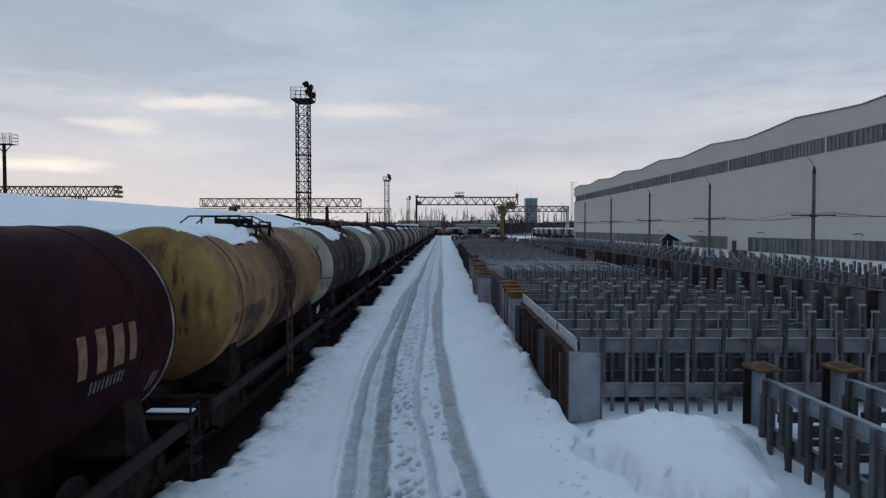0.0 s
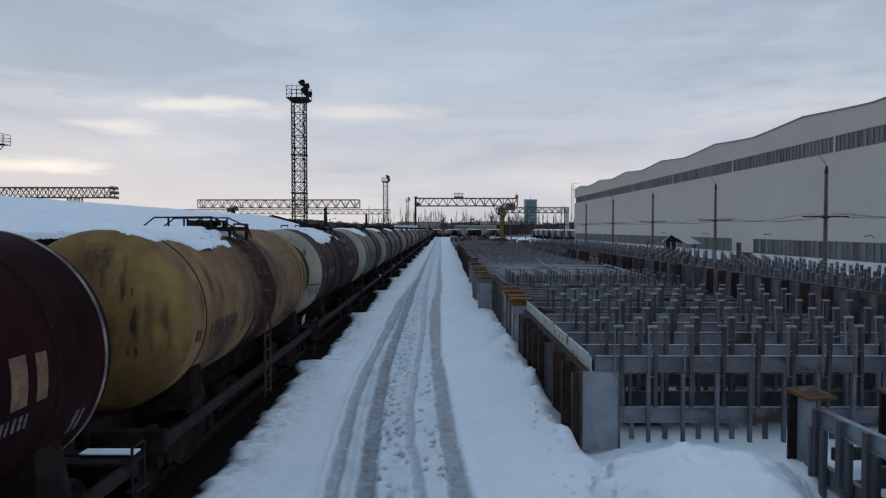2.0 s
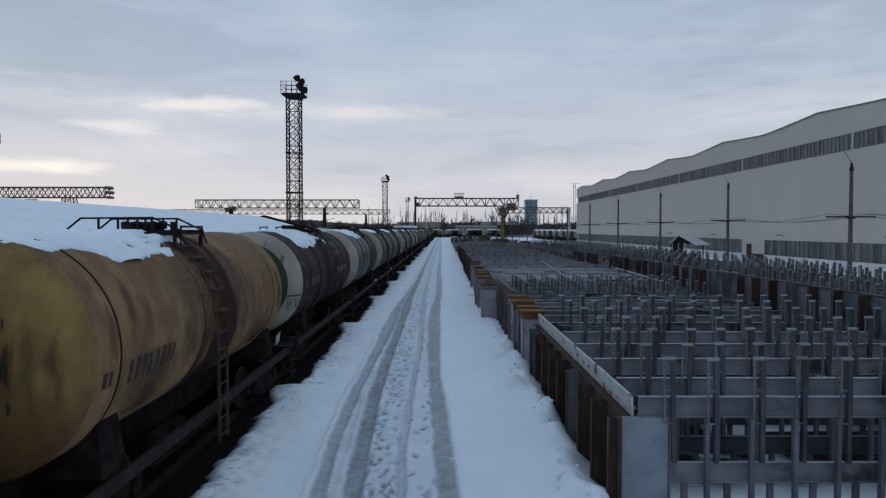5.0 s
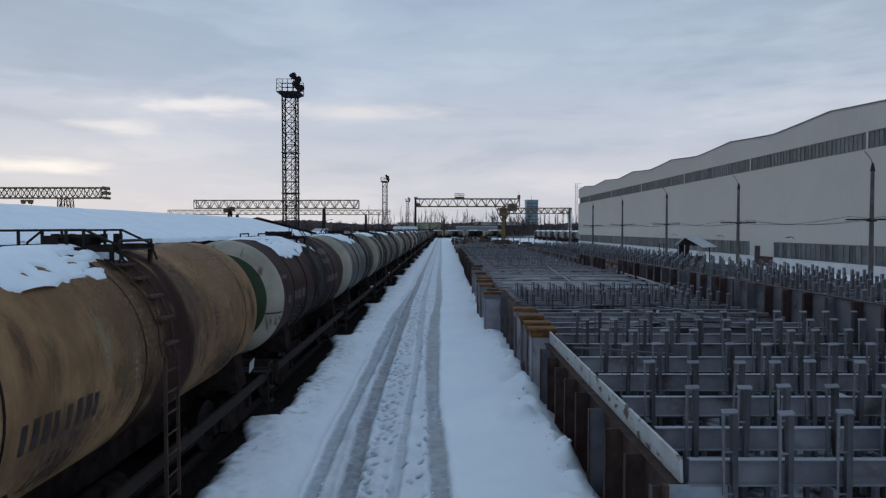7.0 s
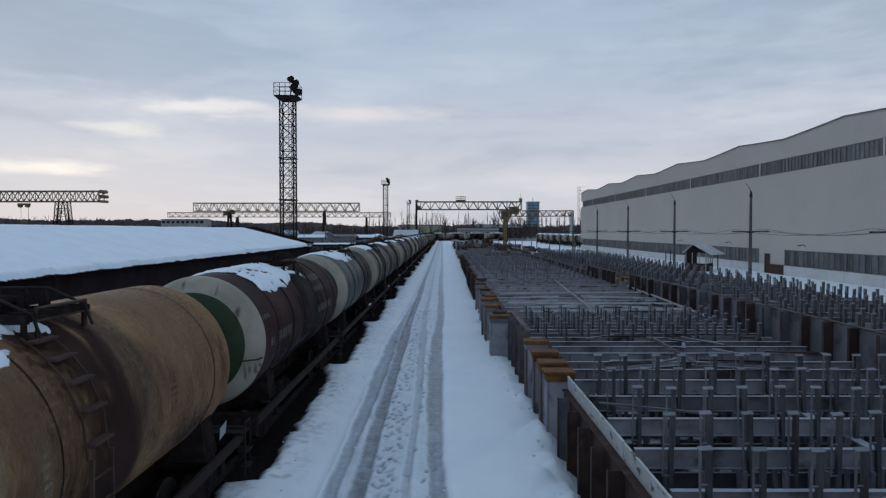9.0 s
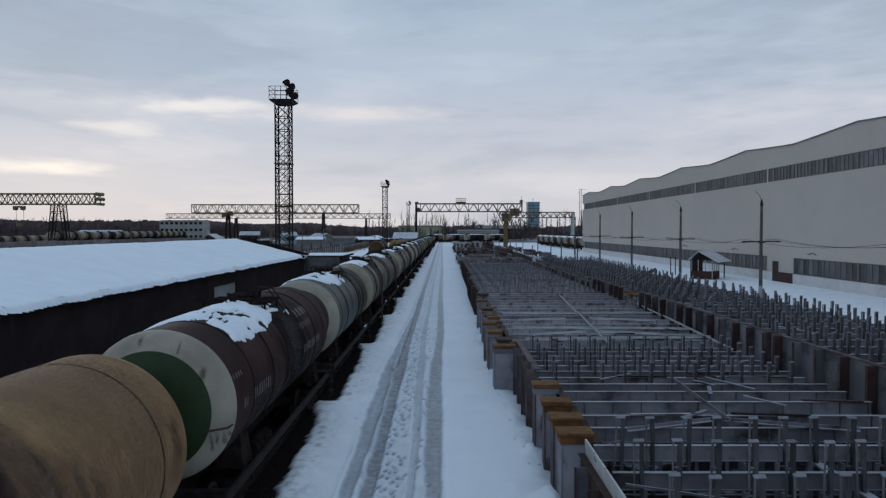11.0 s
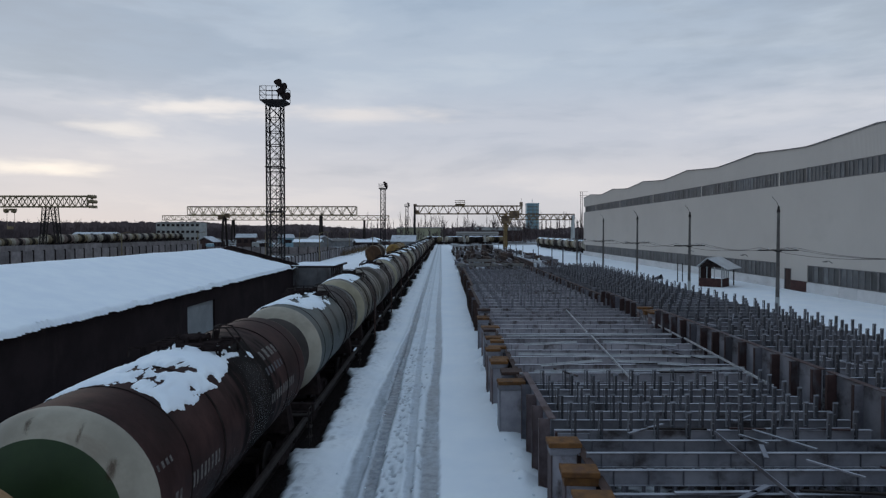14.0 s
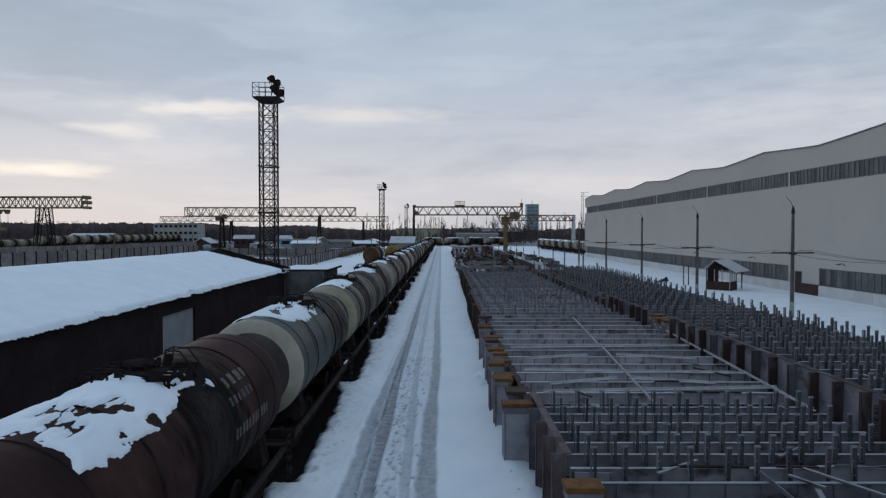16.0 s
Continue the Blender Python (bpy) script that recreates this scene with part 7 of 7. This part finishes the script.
simple_house(-185, 365, 11, 5, 4.4, 1.6, BROWN_WALL, OLD_SNOW, "long barn with a snowy roof", "barn", 4)
simple_house(38, 470, 16, 6, 7.4, 2, BROWN_WALL, CONCRETE, "brown hall behind the stacks", "hall")
simple_house(20, 400, 12, 5, 5.5, 0.8, PALE_WALL, CONCRETE, "pale low building behind the stacks", "warehouse", 6)


def concrete_fence(a, b, h, words):
    a, b = Vector((*a, 0)), Vector((*b, 0))
    t = thing("concrete_fence", words, "fence", "concrete fences")
    n = int((b - a).length / 3)
    ang = math.degrees(math.atan2((b - a).y, (b - a).x))
    panel = Shape().box(0.1, 2.9, -0.06, 0.06, 0, h).mesh("panel", FENCE_CONCRETE)
    post = Shape().box(-0.1, 0.1, -0.16, 0.16, 0, h + 0.15).mesh("post", DARK_STEEL)
    for i in range(n):
        p = a + (b - a) * (i / n)
        part("panel", panel, FENCE_CONCRETE, t, at=pose(*p, 0, 0, ang))
        part("post", post, DARK_STEEL, t, at=pose(*p, 0, 0, ang))


concrete_fence((-83, 112), (-72.5, 212), 3.0, "long pale concrete panel wall with dark posts")
t = thing("concrete_parapet", "long grey concrete parapet behind the panel wall", "wall", "concrete fences", pose(-84.4, 112, 0, 0, 0, -6.0))
for k in range(17):
    part("slab", Shape().box(-0.2, 0.2, k * 6.0, k * 6.0 + 5.97, 0, 4.05 + 0.05 * (k % 3)), FENCE_CONCRETE, t)
concrete_fence((-26.7, 108), (-29.4, 300), 2.2, "grey concrete panel fence beside the yard")
concrete_fence((-72, 214), (-30.6, 205), 2.2, "grey concrete panel fence across the yard")


RUSTY_TANK = tank_paint("tank_rusty_brown", (0.045, 0.028, 0.02), (0.095, 0.057, 0.033), (0.02, 0.016, 0.015), (0.3, 1.2), 1.0, (0.04, 0.028, 0.022), (0.5, 0.7))
M_FAR_HOOP = ring_band(0.34, 0.03).mesh("hoop", HEAD_WHITE)
FAR_SNOW = snow_on_tank(-4.0, 4.2, -50, 40, 21.5).mesh("snow_crust", SNOW)


def far_wagons(points, count, group, words, z=0.0, snow=False, paints=None):
    """A rake of tank wagons too far off to show more than shell, straps and running gear."""
    (xa, ya), (xb, yb) = points
    d = Vector((xb - xa, yb - ya, 0))
    ang = math.degrees(math.atan2(d.y, d.x)) - 90
    d.normalize()
    for i in range(count):
        p = Vector((xa, ya, z - 0.11)) + d * (12.02 * i)
        paint = (paints or (T_FAR, T_GREY, T_PINK, T_DARK, T_FAR))[(i * 7 + count) % (len(paints) if paints else 5)]
        t = thing("tank_wagon", words, "tank wagon", group, pose(*p, 0, 0, ang))
        part("shell", M_SHELL, paint, t)
        part("head", M_HEAD_A, paint if paints else HEAD_WHITE, t)
        part("head", M_HEAD_B, paint if paints else HEAD_WHITE, t)
        underframe(t)
        part("hatch", M_HATCH, DARK_STEEL, t)
        for hy in (-4.45, -1.2, 1.2, 4.45):
            part("hoop", M_FAR_HOOP, HEAD_WHITE if abs(hy) > 2 else DARK_STEEL, t, at=(0, hy, 0))
        for by in (-3.9, 3.9):
            b = part("bogie", M_BOGIE, DARK_STEEL, t, at=(0, by, 0))
            for wy in (-0.93, 0.93):
                part("wheel", M_WHEEL, IRON, b, at=(-0.78, wy, 0.63))
                part("wheel", M_WHEEL, IRON, b, at=pose(0.78, wy, 0.63, 0, 0, 180))
        if snow:
            single("snow_crust", FAR_SNOW, SNOW, "snow crust lying on a far tank wagon", "snow", at=pose(*p, 0, 0, ang))


t = thing("railway_bank", "low dark railway embankment under the far wagons", "embankment", kind="structure")
part("bank", Shape().add([(-112.4, 190, -0.1), (-128.4, 190, -0.1), (-124.4, 190, 1.6), (-116.4, 190, 1.6), (-148.2, 420, -0.1), (-164.2, 420, -0.1), (-160.2, 420, 1.6), (-152.2, 420, 1.6)], [(0, 3, 7, 4), (3, 2, 6, 7), (2, 1, 5, 6), (0, 1, 2, 3), (4, 7, 6, 5)]), GRAVEL_BANK, t)
far_wagons(((-125.7, 224), (-155, 412)), 15, "tank wagons on a far track", "dirty cream tank wagon on a far track", 1.6)
far_wagons(((-150, 205), (-190, 400)), 12, "tank wagons on a far track", "dirty grey tank wagon on a far track", 0.0)
far_wagons(((44.3, 222), (42, 300)), 7, "tank wagons behind the hall", "snow-dusted grey tank wagon behind the hall", 0.0, True)
far_wagons(((-5, 352), (40, 372)), 4, "tank wagons across the yard", "dirty cream tank wagon across the yard", 0.0, True)
far_wagons(((-12.9, 142), (-12.9, 160)), 1, "tank wagons on the next track", "rusty brown tank wagon on the next track", 0.0, False, (RUSTY_TANK,))
far_wagons(((-10.2, 156), (-10.2, 170)), 2, "tank wagons on the next track", "yellow tank wagon on the next track", 0.0, False, (T_YELLOW,))


def parked_van(x, y, turn, paint, words, length=4.8, tall=2.2):
    """A boxy van: shaped body with a sloping windscreen, panes, wheels and snow on the roof."""
    t = thing("parked_van", words, "van", "vehicles parked in the far yard", pose(x, y, 0, 0, 0, turn))
    n = length / 2
    side = [(-n, 0.42), (n - 0.1, 0.42), (n, 0.8), (n - 0.15, 1.1), (n - 0.9, 1.2), (n - 1.5, tall - 0.08), (n - 1.7, tall), (-n + 0.1, tall), (-n, tall - 0.12)]
    k = len(side)
    v = [(a, w, z) for w in (-0.95, 0.95) for a, z in side]
    f = [tuple(range(k)), tuple(range(2 * k - 1, k - 1, -1))] + [(i, k + i, k + (i + 1) % k, (i + 1) % k) for i in range(k)]
    part("body", Shape().add(v, f), paint, t)
    part("windscreen", Shape().add([(n - 0.93, -0.8, 1.24), (n - 0.93, 0.8, 1.24), (n - 1.47, 0.8, tall - 0.14), (n - 1.47, -0.8, tall - 0.14), (n - 0.9, -0.8, 1.24), (n - 0.9, 0.8, 1.24), (n - 1.44, 0.8, tall - 0.14), (n - 1.44, -0.8, tall - 0.14)], [(4, 5, 6, 7), (0, 3, 2, 1), (0, 1, 5, 4), (1, 2, 6, 5), (2, 3, 7, 6), (3, 0, 4, 7)]), PANE, t)
    for w in (-0.957, 0.957):
        part("side_window", Shape().box(n - 2.5, n - 1.6, w - 0.006, w + 0.006, 1.3, tall - 0.3), PANE, t)
        for a in (-n + 0.9, n - 0.95):
            wheel = part("wheel", Shape().tube((a, w * 0.8, 0.36), (a, w * 1.02, 0.36), 0.36, seg=14), DARK_STEEL, t)
            part("rim", Shape().tube((a, w * 1.0, 0.36), (a, w * 1.03, 0.36), 0.19, seg=10), CONCRETE, wheel)
    part("bumper", Shape().box(n - 0.06, n + 0.06, -0.93, 0.93, 0.42, 0.62), DARK_STEEL, t)
    single("snow_crust", Shape().box(-n + 0.2, n - 1.8, -0.85, 0.85, 0, 0.1), OLD_SNOW, "snow lying on the roof of a parked van", "snow", at=pose(x, y, tall + 0.002, 0, 0, turn), bevel=0.04)


q = random.Random(41)
for x in (-102.6, -96.2):
    parked_van(x, 328 + q.uniform(-2, 2), q.uniform(-10, 10), PALE_WALL, "white van parked in the far yard", 5.4, 2.4)
for i in range(11):
    parked_van(-75 + i * 3.4 + q.uniform(-0.5, 0.5), 396 + q.uniform(-6, 6), 90 + q.uniform(-12, 12), (IRON, BROWN_WALL, SHEET_GREY, HEAD_GREEN)[i % 4], "dark van with snow on its roof parked in the far yard", 5.2, q.uniform(1.9, 2.9))


def dry_brush():
    """Dry brown stalks along the foot of the yard fence."""
    q = random.Random(43)
    s = Shape()
    for k in range(900):
        y = q.uniform(190, 300)
        x = -27.6 - (y - 108) * 0.0141 + abs(q.gauss(0, 1.6)) + 0.4
        h = q.uniform(0.7, 1.9)
        s.tube((x, y, -0.05), (x + q.gauss(0, 0.25), y + q.gauss(0, 0.25), h), 0.05, 0.015, 3, False)
    single("dry_brush", s, DRY_STALK, "dry brown stalks standing in the snow along the fence", "brush", kind="stuff")


DRY_STALK = material("dry_stalks", (0.09, 0.06, 0.032), (0.17, 0.12, 0.065), 0.5, 0.95)
dry_brush()


def far_woods():
    q = random.Random(3)
    s = Shape()

    def tree(x, y, h, slim):
        s.tube((x, y, 0), (x, y, h * 0.8), 0.25, 0.06, 3, False)
        for k in range(9 if slim else 14):
            z = h * q.uniform(0.12, 0.75)
            a = q.uniform(0, 6.28)
            r = h * (0.07 if slim else 0.22) * q.uniform(0.6, 1.2)
            s.tube((x, y, z), (x + r * math.cos(a), y + r * math.sin(a), min(h, z + h * q.uniform(0.2, 0.35))), 0.16 if slim else 0.2, 0.02, 3, False)

    for i in range(1100):
        x = q.uniform(-440, 330)
        y = q.uniform(455, 560) - abs(x) * 0.15
        tree(x, y, q.uniform(6, 11) + 5.0 * min(1, max(0, (-60 - x) / 160)), False)
    for i in range(130):
        x = q.uniform(-60, 130)
        tree(x, 520 + q.uniform(-15, 15), q.uniform(13, 24), True)
    for i in range(26):
        x = q.uniform(0, 60)
        tree(x, 430 + q.uniform(-15, 15), q.uniform(10, 17), False)
    # dense undergrowth belts, one behind the other
    for row, (dist, low) in enumerate(((560, 0.72), (590, 0.88), (620, 1.0))):
        v, f = [], []
        n = 1300
        for i in range(n + 1):
            x = -650 + i
            y = dist - abs(x) * 0.18
            h = 9.6 + 5.0 * min(1, max(0, (-60 - x) / 160)) + 2.6 * noise.noise(Vector((x * 0.02, row * 9, 0))) + 1.2 * noise.noise(Vector((x * 0.13, row, 0)))
            h = h * low + q.uniform(-0.7, 0.7)
            v += [(x, y, -0.5), (x + q.uniform(-0.3, 0.3), y + 2 + q.uniform(-1, 1), h * 0.7), (x + q.uniform(-0.5, 0.5), y + 5, h), (x, y + 12, -0.5)]
        for i in range(n):
            f += [(4 * i + k, 4 * i + 4 + k, 4 * i + 5 + k, 4 * i + 1 + k) for k in range(3)]
        s.add(v, f)
    single("far_woods", s, BARK, "belt of bare winter trees and poplars along the horizon", "trees", kind="stuff")


far_woods()


# ---- stacks at the end of the road ----
q = random.Random(11)
for i in range(39):
    x, y = 4.9 + (i % 3) * 5.2 + q.uniform(-0.6, 0.6), 109 + (i // 3) * 11.6 + q.uniform(-1, 1)
    t = thing("steel_stack", "dark stack of rusty steel girders far down the yard", "steel stack", "far steel stacks", pose(x, y, 0, 0, 0, q.uniform(-6, 6)))
    for k in range(q.randint(4, 9)):
        z = 0.75 * (k // 3)
        o = -1.6 + 1.3 * (k % 3) + q.uniform(-0.25, 0.25)
        ln = q.uniform(3.6, 5.2)
        part("girder", i_beam(-ln, ln, z, z + 0.74, 0.4, "y"), (RUST_RED, RUST, IRON, RUST, GREY_DARK, RUST)[q.randrange(6)], t, at=(o, 0, 0))
for i in range(34):
    x, y = 17.6 + (i % 2) * 5.6 + q.uniform(-1.2, 1.2), 112 + (i // 2) * 8.2 + q.uniform(-1.5, 1.5)
    t = thing("steel_stack", "low dark stack of steel beams lying on the snow", "steel stack", "far steel stacks", pose(x, y, 0, 0, 0, q.uniform(-9, 9)))
    for k in range(q.randint(2, 5)):
        z = 0.6 * (k // 3)
        part("girder", i_beam(-q.uniform(2.2, 3.8), q.uniform(2.2, 3.8), z, z + 0.59, 0.35, "y"), (GREY_DIM, RUST, GREY_DARK, RUST_RED)[q.randrange(4)], t, at=(-1.3 + 1.2 * (k % 3) + q.uniform(-0.2, 0.2), 0, 0))
    if i % 3 == 0:
        part("post", Shape().box(-0.1, 0.1, -0.1, 0.1, 0, q.uniform(2.0, 3.6)), GREY_DARK, t, at=(2.6, 2.0, 0))
for x, y in ((4.6, 107), (9.4, 107.3), (6.5, 121)):
    t = thing("steel_trestle", "low pale steel trestle between the far stacks", "trestle", "steel trestles", (x, y, 0))
    part("top_bar", Shape().box(-2.3, 2.3, -0.2, 0.2, 1.9, 2.3), CONCRETE, t)
    for a in (-1.7, 1.7):
        part("leg", Shape().box(a - 0.1, a + 0.1, -0.1, 0.1, 0, 1.9), GREY_DARK, t)


# ---- parked vehicles and posts in the far yard ----
def van(x, y, turn, paint, words):
    t = thing("van", words, "van", "parked vehicles", pose(x, y, 0, 0, 0, turn))
    prof = [(-2.4, 0.45), (2.3, 0.45), (2.4, 1.0), (1.6, 1.25), (1.0, 2.0), (0.7, 2.15), (-2.35, 2.15), (-2.4, 1.9)]
    n = len(prof)
    part("body", Shape().add([(a, w, c) for w in (-0.95, 0.95) for a, c in prof], [tuple(range(n)), tuple(range(2 * n - 1, n - 1, -1))] + [(i, n + i, n + (i + 1) % n, (i + 1) % n) for i in range(n)]), paint, t)
    part("windscreen", Shape().add([(1.62, -0.8, 1.28), (1.62, 0.8, 1.28), (1.06, 0.8, 1.97), (1.06, -0.8, 1.97)], [(0, 1, 2, 3)]), PANE, t)
    part("snow_cap", Shape().box(-2.3, 0.7, -0.9, 0.9, 2.154, 2.25), SNOW, t, bevel=0.03)
    for a in (-1.5, 1.5):
        for w in (-0.9, 0.9):
            part("wheel", Shape().tube((a, w - 0.1, 0.36), (a, w + 0.1, 0.36), 0.36, seg=14), DARK_STEEL, t)


q = random.Random(5)
for i in range(11):
    van(-62 - 5.2 * i + q.uniform(-1, 1), 262 + 9 * (i % 5) + q.uniform(-2, 2), q.choice((0, 90, 170, 20)), (PLINTH, BLUE, SHED_WALL, PALE_WALL)[i % 4], "parked van with snow on its roof")
for i in range(34):
    van(q.uniform(-66, -26), q.uniform(312, 372), q.choice((0, 90, 15, 80)), (SHED_WALL, BROWN_WALL, SHED_WALL, PALE_WALL, TRIM)[i % 5], "dark parked van with snow on its roof")
for i, (x, y, w) in enumerate(((-44, 300, 6), (-34, 335, 7), (-72, 330, 6), (-52, 268, 5), (-100, 300, 6), (-30, 268, 4))):
    simple_house(x, y, w, 3.2, 2.7, 0.7, (SHEET_GREY, BROWN_WALL, SHED_WALL)[i % 3], SNOW if i % 2 else CONCRETE, "low yard garage with a flat pitched roof", "garage", 0, 1, (0, 90, 20)[i % 3])
for i in range(10):
    x, y = -24 - 9 * (i % 5) + q.uniform(-2, 2), 150 + 90 * (i // 5) + q.uniform(-14, 14)
    t = thing("yard_post", "slim grey yard lamp post", "lamp post", "yard lamp posts", (x, y, 0))
    part("pole", Shape().tube((0, 0, 0), (0, 0, 6.5), 0.12, 0.08, 8), CRANE_GREY, t)
    part("lamp", Shape().bar((0, 0, 6.4), (1.1, 0, 6.7), 0.08).box(1.0, 1.5, -0.12, 0.12, 6.62, 6.76), CRANE_GREY, t)
